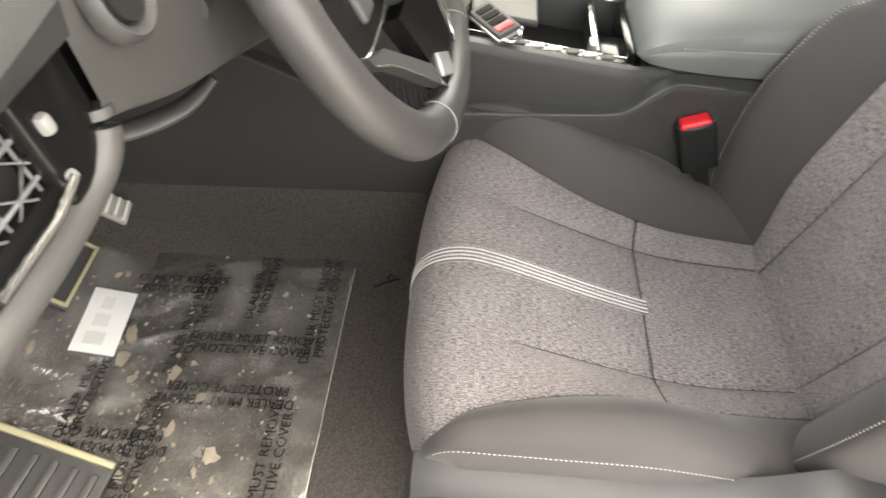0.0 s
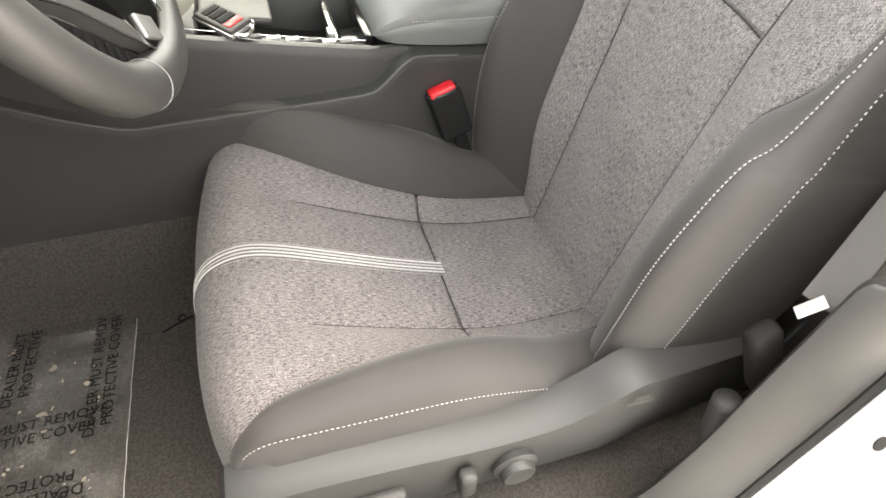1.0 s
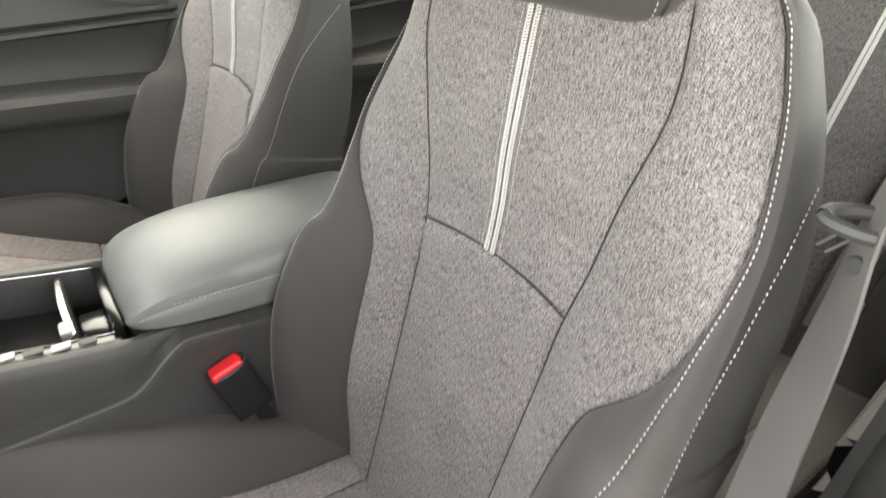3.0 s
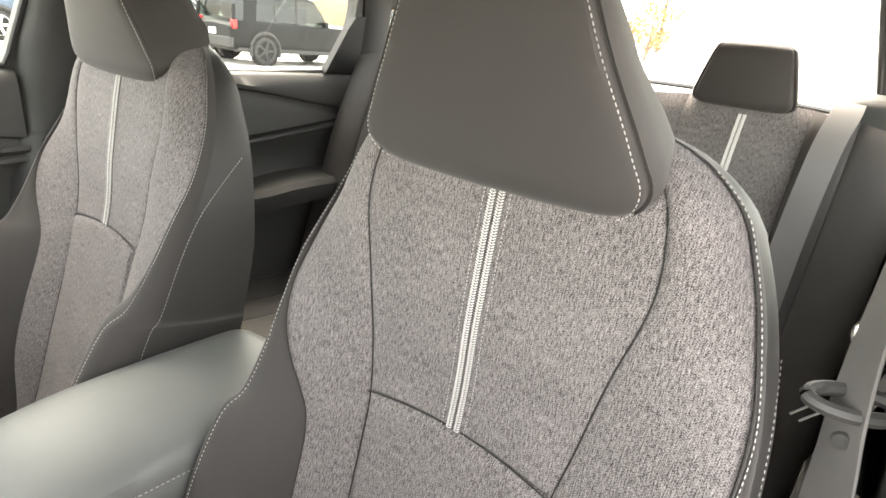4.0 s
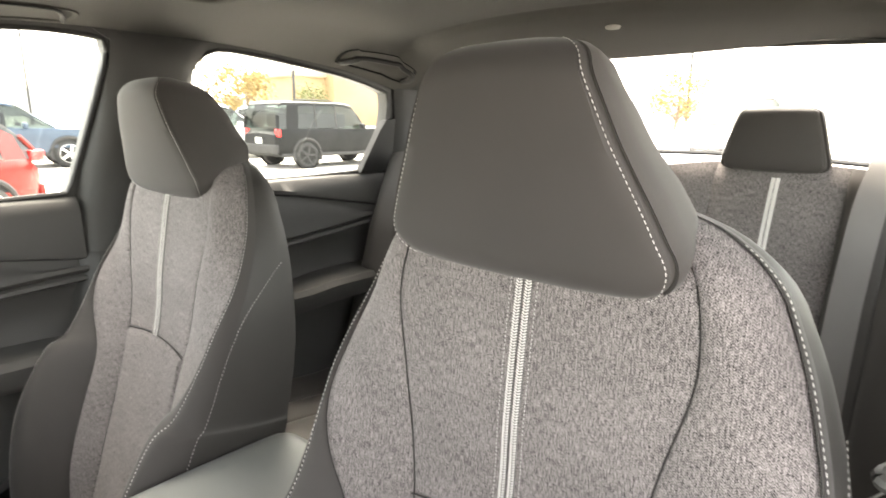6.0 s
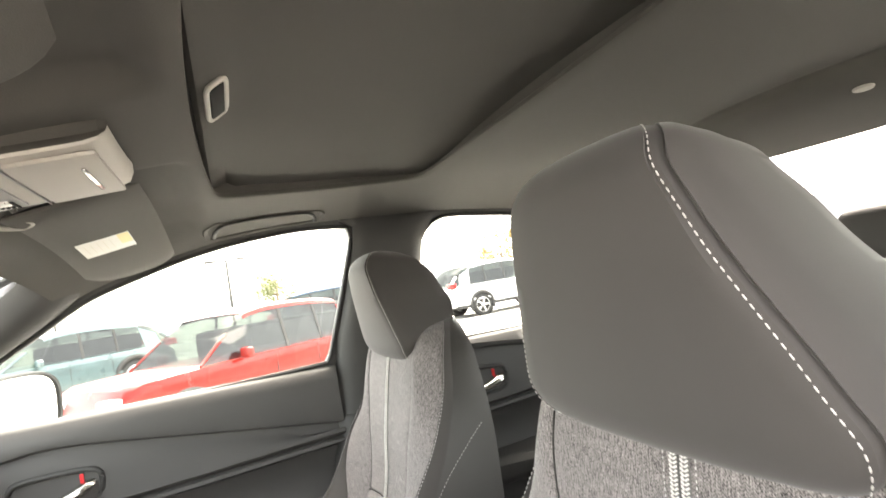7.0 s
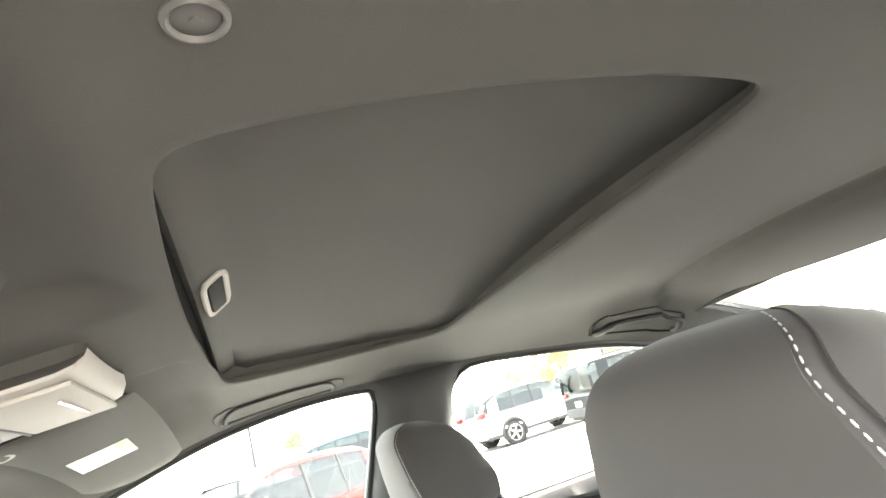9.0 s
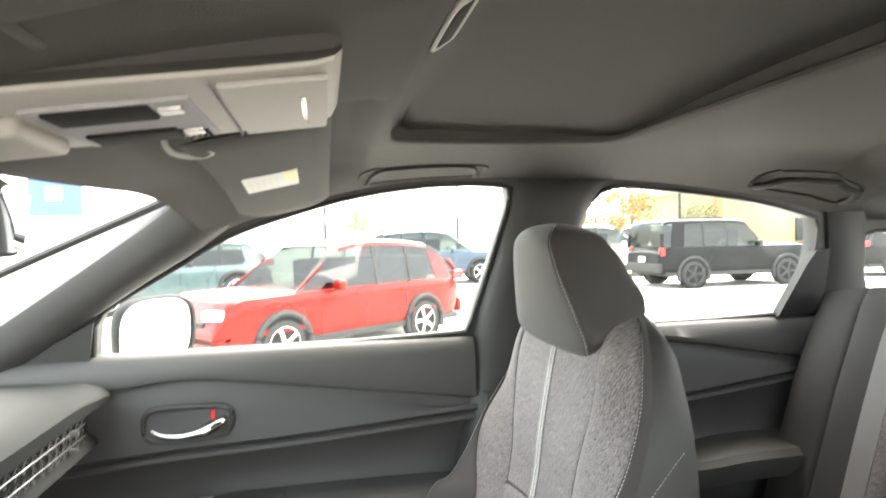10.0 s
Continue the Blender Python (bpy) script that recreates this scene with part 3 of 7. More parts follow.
def back_zone(z, zone):
    """Points (half offset, forward depth) over one zone of the seat back at height z."""
    s1, s2, sB, sC, d2, dB, dC, th = BACK(z)
    d1 = 0.006
    g = 0.007
    if zone == 0:
        lift = 0.006 / (1 + math.exp((z - 0.826) / 0.004)) * math.exp(-max(0, 0.826 - z) / 0.08) - 0.006 * math.exp(-((z - 0.829) / 0.0028) ** 2)
        return [(s1 * u, d1 * u * u + (lift if u < 0.96 else 0) + (puff(u * 0.5 + 0.5, g) if u > 0 else 0)) for u in (0.0, 0.1, 0.25, 0.4, 0.55, 0.7, 0.82, 0.9, 0.95, 0.98, 1.0)]
    if zone == 1:
        return [(s1 + (s2 - s1) * u, d1 + (d2 - d1) * u ** (1.3 if d2 > d1 else 2.4) + puff(u, g)) for u in U_ZONE]
    if zone == 2:
        return [(s2 + (sB - s2) * u, d2 + (dB - d2) * math.sin(u * math.pi / 2) + puff(u, g if u < 0.5 else 0.0025)) for u in U_ZONE]
    if zone == 3:
        return [(sB + (sC - sB) * math.sin(u * math.pi / 2), dB + (dC - dB) * (1 - math.cos(u * math.pi / 2)) + puff(u, 0.0025)) for u in U_ZONE]
    return [(sC + 0.004 * math.sin(u * math.pi), dC - 0.0025 - (th + dC) * u) for u in (0, 0.05, 0.2, 0.4, 0.6, 0.8, 0.95, 1.0)] + [(sC * k, -th - 0.0025 - 0.012 * (1 - k)) for k in (0.93, 0.7, 0.35, 0.0)]


BZ = sorted(set([round(v, 4) for v in np.linspace(0.38, 1.10, 60)] + [0.815, 0.819, 0.822, 0.825, 0.827, 0.829, 0.831, 0.833, 0.836, 0.840, 1.107, 1.113, 1.118, 1.123, 1.128, 1.132, 1.136, 1.140]))


LEAN = [0.0]   # extra recline of the seat under construction


def lean_y(z):
    return LEAN[0] * (0.93 - z)


def back_point(side, z, off, d):
    zz = z - 0.8 * off * off * math.exp(-((z - 0.829) / 0.05) ** 2)
    return (side * off, back_y(zz)[0] + d * 0.96 + lean_y(zz), zz + d * 0.2)


#                      y       z      s1     s2     sB     sC    hB      hC
ROLL = flow([(-0.17, 0.405), (-0.085, 0.418), (0.0, 0.424), (0.06, 0.432), (0.113, 0.447), (0.19, 0.478), (0.263, 0.512), (0.33, 0.543), (0.372, 0.556), (0.405, 0.552), (0.432, 0.534), (0.450, 0.500), (0.457, 0.45), (0.450, 0.39), (0.435, 0.34)], 900)
CUSH = table([-0.17, -0.06, 0.03, 0.12, 0.21, 0.30, 0.38, 0.44, 0.50, 0.62],
             [0.100, 0.104, 0.108, 0.110, 0.112, 0.114, 0.116, 0.118, 0.118, 0.118],
             [0.140, 0.148, 0.152, 0.155, 0.164, 0.186, 0.215, 0.243, 0.250, 0.250],
             [0.180, 0.195, 0.206, 0.212, 0.218, 0.226, 0.236, 0.250, 0.256, 0.254],
             [0.225, 0.240, 0.250, 0.256, 0.260, 0.263, 0.265, 0.264, 0.262, 0.258],
             [0.030, 0.048, 0.072, 0.092, 0.092, 0.058, 0.020, 0.002, 0.0, 0.0],
             [0.015, 0.036, 0.052, 0.064, 0.058, 0.030, 0.005, -0.004, -0.006, -0.006])
ROLL_S = np.concatenate([[0], np.cumsum(np.linalg.norm(np.diff(ROLL, axis=0), axis=1))]) - 0.17
pick = [k for k in range(900) if k % 11 == 0 or k == 899 or (abs(ROLL_S[k] - 0.123) < 0.012 and k % 2 == 0)]
ROLL, ROLL_S = ROLL[pick], ROLL_S[pick]


fuller = table([-0.2, 0.16, 0.23, 0.30, 0.38, 0.44, 0.50, 0.62], [0.0, 0.0, 0.008, 0.030, 0.052, 0.044, 0.014, 0.0])


def cush_zone(s, zone, inner=False):
    s1, s2, sB, sC, hB, hC = CUSH(s)
    if inner:
        hB, hC = hB + fuller(s)[0], hC + fuller(s)[0]
    h2 = hB * 0.22
    edge = 1 / (1 + math.exp((s - 0.43) / 0.02))
    if zone == 0:
        dip = -0.0065 * math.exp(-((s - 0.123) / 0.0022) ** 2) - 0.002 * math.exp(-((s - 0.123) / 0.009) ** 2)
        g = 0.007 / (1 + math.exp((s - 0.36) / 0.02))
        return [(s1 * u, (dip if u < 0.96 else 0) + (puff(u * 0.5 + 0.5, g) if u > 0 else 0)) for u in (0.0, 0.1, 0.25, 0.4, 0.55, 0.7, 0.82, 0.9, 0.95, 0.98, 1.0)]
    if zone == 1:
        g = 0.007 / (1 + math.exp((s - 0.36) / 0.02))
        dip = -0.0055 * math.exp(-((s - 0.123) / 0.0022) ** 2) - 0.0015 * math.exp(-((s - 0.123) / 0.009) ** 2)
        return [(s1 + (s2 - s1) * u, h2 * u ** 1.4 + (puff(u, 0.006) if u > 0.5 else puff(u, g)) + dip) for u in U_ZONE]
    if zone == 2:
        return [(s2 + (sB - s2) * u, h2 + (hB - h2) * math.sin(u * math.pi / 2) + (puff(u, 0.006) if u < 0.5 else 0)) for u in U_ZONE]
    if zone == 3:
        return [(sB + (sC - sB) * math.sin(u * math.pi / 2), hB + (hC - hB) * (1 - math.cos(u * math.pi / 2)) + (puff(u, 0.002) if u > 0.5 else 0)) for u in U_ZONE]
    drop = 0.105 * edge + 0.02
    return [(sC + (0.012 * math.sin(u * math.pi) - 0.012 * u) * (0.4 + 0.6 * edge), hC - 0.002 - drop * u) for u in (0, 0.04, 0.12, 0.3, 0.5, 0.7, 0.9, 1.0)]


def cush_point(side, i, off, h):
    p = ROLL[i]
    q = ROLL[min(i + 1, len(ROLL) - 1)] - ROLL[max(i - 1, 0)]
    q = q / np.linalg.norm(q)
    if off > 0:
        k = min(1.0, max(0.0, (ROLL_S[i] - 0.38) / 0.12))
        back = 0.10 * k * (off / 0.26) ** 3 * 0.35
    else:
        back = 0
    ny, nz = -q[1], q[0]
    return (side * off, p[0] + ny * h - back, p[1] + nz * h)


def ribbon(path, offs, w, t=0.0012):
    """Raised ribs beside one another along a path of points (y, z)."""
    bms = []
    for o in offs:
        rows = []
        for i, (y, z) in enumerate(path):
            a, b = path[max(i - 1, 0)], path[min(i + 1, len(path) - 1)]
            d = np.array(b) - np.array(a)
            d = d / np.linalg.norm(d)
            n = np.array([d[1], -d[0]])
            if n[0] * 0.5 + n[1] < 0:
                n = -n
            wob = 0.0003 * (i % 2)
            rows.append([(o + k * w / 2, y + n[0] * (h + wob), z + n[1] * (h + wob)) for k, h in ((-1, -0.002), (-0.9, t * 0.7), (-0.3, t), (0.3, t), (0.9, t * 0.7), (1, -0.002))])
        bms.append(loft(rows))
    return bms


def chevrons(path, cols, w, bm, pitch=0.0026):
    """Slanted yarns in columns along a path of points (y, z), leaning to and fro."""
    p = np.array(path, float)
    d = np.concatenate([[0], np.cumsum(np.linalg.norm(np.diff(p, axis=0), axis=1))])
    g = np.gradient(p, axis=0)
    nn = np.stack([g[:, 1], -g[:, 0]], 1) / np.linalg.norm(g, axis=1)[:, None]
    nn[(nn[:, 0] * 0.5 + nn[:, 1]) < 0] *= -1
    at = lambda v, x: (x, float(np.interp(v, d, p[:, 0]) + 0.0014 * np.interp(v, d, nn[:, 0])), float(np.interp(v, d, p[:, 1]) + 0.0014 * np.interp(v, d, nn[:, 1])))
    for k, o in enumerate(cols):
        lean = 0.0011 * (1 if k % 2 else -1)
        v = 0.002
        while v < d[-1] - 0.003:
            a, b = Vector(at(v - lean, o - w / 2)), Vector(at(v + lean, o + w / 2))
            stitches([a, b], (b - a).length * 0.99, 1.0, 0.0008, bm=bm)
            v += pitch


def merge(bms):
    out = bmesh.new()
    for b in bms:
        me = bpy.data.meshes.new("tmp")
        b.to_mesh(me)
        b.free()
        out.from_mesh(me)
        bpy.data.meshes.remove(me)
    return out


def headrest_rows(W, yf, x0=0.0, taper=0.15, rise=0.42, fall=0.12):
    """Rings of a headrest: a flat front pad, a sunk seam, sides drawn in to the back; its underside climbs and its top falls to the back."""
    z0, z1 = W[0][0], W[-1][0]
    rows = []
    for z, w, f, t in W:
        k = (z - z0) / (z1 - z0)
        low, high = max(0.0, 1 - k / 0.6) ** 1.3, max(0.0, (k - 0.6) / 0.4)
        tp = taper * t
        half = [(0, 0.0), (w * 0.5, 0.001), (w * 0.78, 0.003), (w * 0.89, 0.0050), (w - 0.010, 0.0068), (w - 0.0062, 0.0092), (w - 0.0048, 0.0135), (w - 0.0036, 0.0138), (w - 0.0010, 0.0118), (w + 0.0020, 0.018),
                (w + 0.003 - tp * 0.20, t * 0.34), (w + 0.001 - tp * 0.48, t * 0.58), (w - 0.004 - tp * 0.74, t * 0.78), (w * 0.93 - tp * 0.95, t * 0.92), (w * 0.72 - tp * 0.8, t * 0.985), (w * 0.35 - tp * 0.3, t), (0, t)]
        half = [(max(0.0, x), min(d, t)) for x, d in half]
        pt = lambda x, d: (x0 + x, yf + f - d, z + d * (rise * low - fall * high))
        rows.append([pt(x, d) for x, d in half] + [pt(-x, d) for x, d in half[-2:0:-1]])
    return rows


def front_seat(name, label, side, extras):
    """side: +1 when the door is on +x. Built round x = 0."""
    LEAN[0] = 0.09 if side > 0 else 0.0
    seat = thing(name, label, "car seat", group="front car seats")
    sgn = (1, -1)
    for nm, zones, mat in (("back_centre_panel", (0,), CLOTH), ("back_flank", (1,), CLOTH), ("back_bolster", (2, 3), KNIT), ("back_shell", (4,), KNIT_DULL)):
        for s in sgn:
            rows, uvs = [], []
            for z in BZ:
                line = []
                for zn in zones:
                    pts = back_zone(z, zn)
                    line += pts if not line else pts[1:]
                rows.append([back_point(s, z, o, d) for o, d in line])
                run = [line[0][0]]
                for (o0, d0), (o1, d1) in zip(line, line[1:]):
                    run.append(run[-1] + math.hypot(o1 - o0, d1 - d0))
                uvs.append([(u * s, z) for u in run])
            part(nm, loft(rows, uvs), mat, seat)
    # cushion
    n = len(ROLL)
    for nm, zones, mat in (("cushion_centre_panel", (0,), CLOTH), ("cushion_flank", (1,), CLOTH), ("cushion_bolster", (2, 3), KNIT), ("cushion_side", (4,), KNIT)):
        for s in sgn:
            rows, uvs = [], []
            for i in range(n):
                line = []
                for zn in zones:
                    pts = cush_zone(ROLL_S[i], zn, s != side)
                    line += pts if not line else pts[1:]
                rows.append([cush_point(s, i, o, h) for o, h in line])
                uvs.append([((o + h) * s, ROLL_S[i]) for o, h in line])
            part(nm, loft(rows, uvs), mat, seat)
    # stripes
    path = [(back_y(z)[0] + 0.0005 + lean_y(z), z) for z in np.linspace(0.829, 1.09, 120)]
    part("back_stripe", merge(ribbon(path, (-0.0046, 0.0046), 0.0066)), RIBBON_BASE, seat, "twin woven trim stripe")
    cpath = [(float(y), float(z)) for y, z in ROLL if y > 0.114]
    cpath = [tuple(v) for v in flow(cpath, 160)]
    part("cushion_stripe", merge(ribbon(cpath, (-0.0092, -0.0031, 0.0031, 0.0092), 0.0046, 0.0010)), RIBBON_BASE, seat, "four-line woven trim stripe")
    weave = bmesh.new()
    chevrons(path, (-0.0064, -0.0029, 0.0029, 0.0064), 0.0034, weave)
    chevrons(cpath, (-0.0092, -0.0031, 0.0031, 0.0092), 0.0036, weave)
    tagged(part("stripe_weave", weave, RIBBON, seat, "pale herringbone yarn"), kind="stuff")
    # thread
    thread = bmesh.new()
    for s in sgn:
        for o in (0.0135,):
            stitches([(s * o, y + 0.001, z) for y, z in path], 0.0022, 0.0016, 0.0004, bm=thread)
            stitches([(s * 0.0145, y, z + 0.0008) for y, z in cpath[:95]], 0.0022, 0.0016, 0.0004, bm=thread)
        line = []
        for z in np.linspace(0.45, 1.0, 80):
            s1, s2, sB, sC, d2, dB, dC, th = BACK(z)
            k = min(1, max(0, (z - 0.86) / 0.14))
            line.append(back_point(s, z, sC + 0.001 + 0.004 * min(1, k * 4), dC - 0.0005 - 0.05 * k * k))
        stitches(line, bm=thread)
        line = []
        for z in np.linspace(0.47, 1.12, 90):
            s1, s2, sB, sC, d2, dB, dC, th = BACK(z)
            line.append(back_point(s, z, sB + (0.0015 if z > 0.87 else 0), dB - 0.0006))
        stitches(line, 0.0034, 0.0017, 0.00052, bm=thread)
        line = []
        for i in range(n):
            if 0.045 < ROLL_S[i] < 0.46:
                s1, s2, sB, sC, hB, hC = CUSH(ROLL_S[i])
                line.append(cush_point(s, i, sC + 0.001, hC + 0.001) if s == side else cush_point(s, i, sB + (sC - sB) * 0.62 + 0.0006, hB + (hC - hB) * 0.215 + fuller(ROLL_S[i])[0] + 0.0012))
        hook = [(line[0][0] * 1.005, line[0][1] - 0.012, line[0][2] - 0.008), (line[0][0] * 1.01, line[0][1] - 0.018, line[0][2] - 0.02)]
        stitches([hook[1], hook[0]] + line, bm=thread)
    # sunken seam cords, coloured dark to paint the shade of the creases too
    for q in sgn:
        def back_line(zs, off, dep):
            out = []
            for z in zs:
                b = BACK(z)
                out.append(back_point(q, z, off(b), dep(b)))
            return out
        zz = np.linspace(0.40, 1.09, 70)
        part("seam_shade_cord", tube(back_line(zz, lambda b: b[0], lambda b: 0.006 - 0.0060), 0.0008, 6), SEAM_SHADE, seat)
        part("seam_shade_cord", tube(back_line(zz, lambda b: b[1], lambda b: b[4] - 0.0060), 0.0008, 6), SEAM_SHADE, seat)
        part("seam_shade_cord", tube([back_point(q, 0.829, u * BACK(0.829)[0], 0.006 * u * u - 0.0026) for u in np.linspace(0.0, 1.0, 14)], 0.0009, 6), SEAM_SHADE, seat)
        idx = [k for k in range(n) if ROLL_S[k] < 0.37]
        part("seam_shade_cord", tube([cush_point(q, k, CUSH(ROLL_S[k])[0], -0.0060) for k in idx], 0.0008, 6), SEAM_SHADE, seat)
        idx = [k for k in range(n) if ROLL_S[k] < 0.46]
        part("seam_shade_cord", tube([cush_point(q, k, CUSH(ROLL_S[k])[1], CUSH(ROLL_S[k])[4] * 0.22 - 0.0052) for k in idx], 0.0008, 6), SEAM_SHADE, seat)
        kc = int(np.argmin(np.abs(ROLL_S - 0.123)))
        c = CUSH(0.123)
        part("seam_shade_cord", tube([cush_point(q, kc, o, -0.0052 if o < c[0] else c[4] * 0.22 * ((o - c[0]) / (c[1] - c[0])) ** 1.4 - 0.0048) for o in np.linspace(0, c[1], 24)], 0.0009, 6), SEAM_SHADE, seat)
    tagged(part("stitching", thread, THREAD, seat, "white contrast stitching"), kind="stuff")
    # headrest: a wide front pad over sides that draw in to the back
    HX, HY = 0.012, -0.190
    lean = lean_y(1.15)
    W = [(1.066, 0.080, -0.030, 0.024), (1.068, 0.112, -0.014, 0.046), (1.075, 0.132, -0.002, 0.074), (1.088, 0.1425, 0.006, 0.100), (1.103, 0.1440, 0.010, 0.120), (1.12, 0.1365, 0.014, 0.130), (1.14, 0.1275, 0.018, 0.138), (1.165, 0.1150, 0.023, 0.140), (1.19, 0.1030, 0.028, 0.138),
         (1.215, 0.0920, 0.031, 0.134), (1.236, 0.0825, 0.032, 0.122), (1.252, 0.074, 0.024, 0.100), (1.261, 0.058, 0.012, 0.066), (1.265, 0.036, -0.004, 0.030)]
    fine = [tuple(r) for r in flow(W, 52)]
    bm = loft([[(x, y + lean, z) for x, y, z in r] for r in headrest_rows(fine, HY, HX)], closed=True)
    hr = part("headrest", bm, KNIT, seat)
    hb = bmesh.new()
    for s in sgn:
        line = [(HX + s * (w - 0.0082), HY + f - 0.0073 + lean, z) for z, w, f, t in fine[5:-4]]
        stitches(line, 0.0036, 0.0014, 0.00045, bm=hb)
    tagged(part("stitching", hb, THREAD, hr, "white contrast stitching"), kind="stuff")
    for s in sgn:
        part("post", tube([(s * 0.06, -0.262 + lean, 1.04), (s * 0.06, -0.262 + lean, 1.12)], 0.006, 10), CHROME, hr)
    part("collar", slab((0.20, 0.07, 0.05), (HX, -0.262 + lean, 1.115), 0.02, 3), KNIT_DULL, seat)
    # base
    part("seat_pan", slab((0.44, 0.50, 0.09), (0, 0.14, 0.345), 0.02), PLASTIC, seat)
    for s in sgn:
        part("rail", slab((0.045, 0.62, 0.035), (s * 0.19, 0.10, 0.305), 0.006), PLASTIC, seat)
        for y in (-0.17, 0.37):
            part("foot", slab((0.04, 0.06, 0.07), (s * 0.19, y, 0.305), 0.005), PLASTIC, seat)
    part("rail_hook", tube([(-0.19 * side, 0.46, 0.302), (-0.19 * side, 0.50, 0.296), (-0.215 * side, 0.505, 0.30)], 0.006, 8), PLASTIC_MID, seat)
    part("recliner_cover", slab((0.02, 0.16, 0.12), (-side * 0.245, -0.10, 0.43), 0.03, 3), PLASTIC, seat)
    # side trim on the door side
    rows = []
    for y, zt in flow([(0.432, 0.470), (0.420, 0.512), (0.35, 0.518), (0.25, 0.508), (0.165, 0.496), (0.11, 0.493), (0.06, 0.498), (0.025, 0.513), (0.0, 0.531), (-0.025, 0.537), (-0.055, 0.532), (-0.09, 0.525), (-0.15, 0.518), (-0.24, 0.505)], 34):
        zb = min(zt - 0.05, 0.37) + 0.05 * max(0, y - 0.38) / 0.06
        x = 0.272 - 0.02 * min(1, max(0, (0.0 - y) / 0.2))
        rows.append([(side * (x - 0.02), y, zt + 0.002), (side * (x + 0.012), y, zt), (side * (x + 0.026), y, zt - 0.010), (side * (x + 0.030), y, zt * 0.6 + zb * 0.4), (side * (x + 0.020), y, zb + 0.01), (side * (x - 0.01), y, zb)])
    st = part("side_trim", loft(rows), PLASTIC, seat, "grey plastic seat side cover")
    m = Matrix.Translation((side * 0.300, 0.123, 0.442)) @ Euler((0, radians(90) * side, 0)).to_matrix().to_4x4()
    part("knob", lathe([(0.0, 0.0), (0.026, 0.0), (0.027, 0.008), (0.021, 0.011), (0.020, 0.018), (0.018, 0.0205), (0.008, 0.019), (0.0, 0.0185)], m), PLASTIC, st, "round lumbar knob")
    part("switch", slab((0.018, 0.020, 0.046), (side * 0.310, 0.182, 0.446), 0.007, 3), PLASTIC, st)
    part("switch", slab((0.016, 0.12, 0.020), (side * 0.306, 0.31, 0.455), 0.007, 3), PLASTIC, st)
    extras(seat)
    return seat


def tags(seat):
    words("SIDE\nAIRBAG", 0.010, Matrix.Translation((-0.3025, -0.022, 0.508)) @ Matrix(((0, 0, -1), (-1, 0, 0), (0, 1, 0))).to_4x4(), FLAP, seat)


SEATS = {}
for nm, x, side, lab in (("driver_car_seat", -0.363, -1, "grey melange cloth driver seat with dark bolsters and white stitching"), ("passenger_car_seat", 0.373, 1, "grey melange cloth passenger seat with dark bolsters and white stitching")):
    st = front_seat(nm, lab, side, tags if side < 0 else (lambda q: None))
    st.matrix_basis = Matrix.Translation((x, 0, 0))
    SEATS[nm] = st

# ---- console, dashboard, steering wheel ----
console = thing("centre_console", "grey plastic centre console with a padded armrest and chrome-trimmed tray", "car console")
ctop = table([0.90, 0.62, 0.45, 0.25, 0.10, -0.05, -0.30], [0.86, 0.775, 0.728, 0.688, 0.664, 0.650, 0.640])
ledge = table([0.90, 0.69, 0.64, 0.574, 0.52, 0.50, 0.48, 0.38, 0.25, 0.17, 0.145, 0.12, 0.09, 0.05, -0.30], [0.80, 0.695, 0.668, 0.636, 0.614, 0.610, 0.609, 0.611, 0.613, 0.616, 0.624, 0.642, 0.658, 0.655, 0.640])
WELL = (0.150, 0.470)


def flank(s):
    rows = []
    for y in np.linspace(1.42, -0.30, 120):
        zt, zl = ctop(y)[0], min(ledge(y)[0], ctop(y)[0] - 0.004)
        nar = 0.018 * min(1, max(0, (0.16 - y) / 0.08))
        deep = 0.062 if WELL[0] - 0.004 < y < WELL[1] else 0.0
        seq = ((0.149, 0.428), (0.1555, 0.440), (0.1560, 0.448), (0.150, 0.48), (0.141, zl - 0.05), (0.1395, zl - 0.014), (0.1400, zl - 0.006), (0.1385, zl - 0.001), (0.134, zl + 0.001), (0.122, zl + 0.0015), (0.117, zl + 0.004), (0.117, (zl + zt) / 2),
               (0.1155, zt - 0.014), (0.1145, zt - 0.005), (0.110, zt + 0.001), (0.103, zt + 0.002), (0.097, zt + 0.0005), (0.0945, zt - 0.006), (0.092, zt - 0.007 - deep), (0.0, zt - 0.007 - deep))
        rows.append([(s * (x - (nar if x > 0.1 else 0)), y, z) for x, z in seq])
    return loft(rows)


for s in (-1, 1):
    part("flank", flank(s), PLASTIC, console)
ty = lambda y: ctop(y)[0]
# the ledge's highlight, put in as a tube of lighter plastic
for s in (-1, 1):
    part("ledge_highlight", tube([(s * (0.1375 - 0.018 * min(1, max(0, (0.16 - y) / 0.08))), y, min(ledge(y)[0], ctop(y)[0] - 0.004)) for y in np.linspace(0.80, 0.02, 80)], 0.0026, 8), PLASTIC_MID, console, "paler line painting the highlight on the console ledge")
part("well_floor", loft([[(x, y, ty(y) - 0.0655) for x in (-0.091, 0.091)] for y in np.linspace(0.464, 0.152, 10)]), MATT_BLACK, console, "black rubber storage floor")
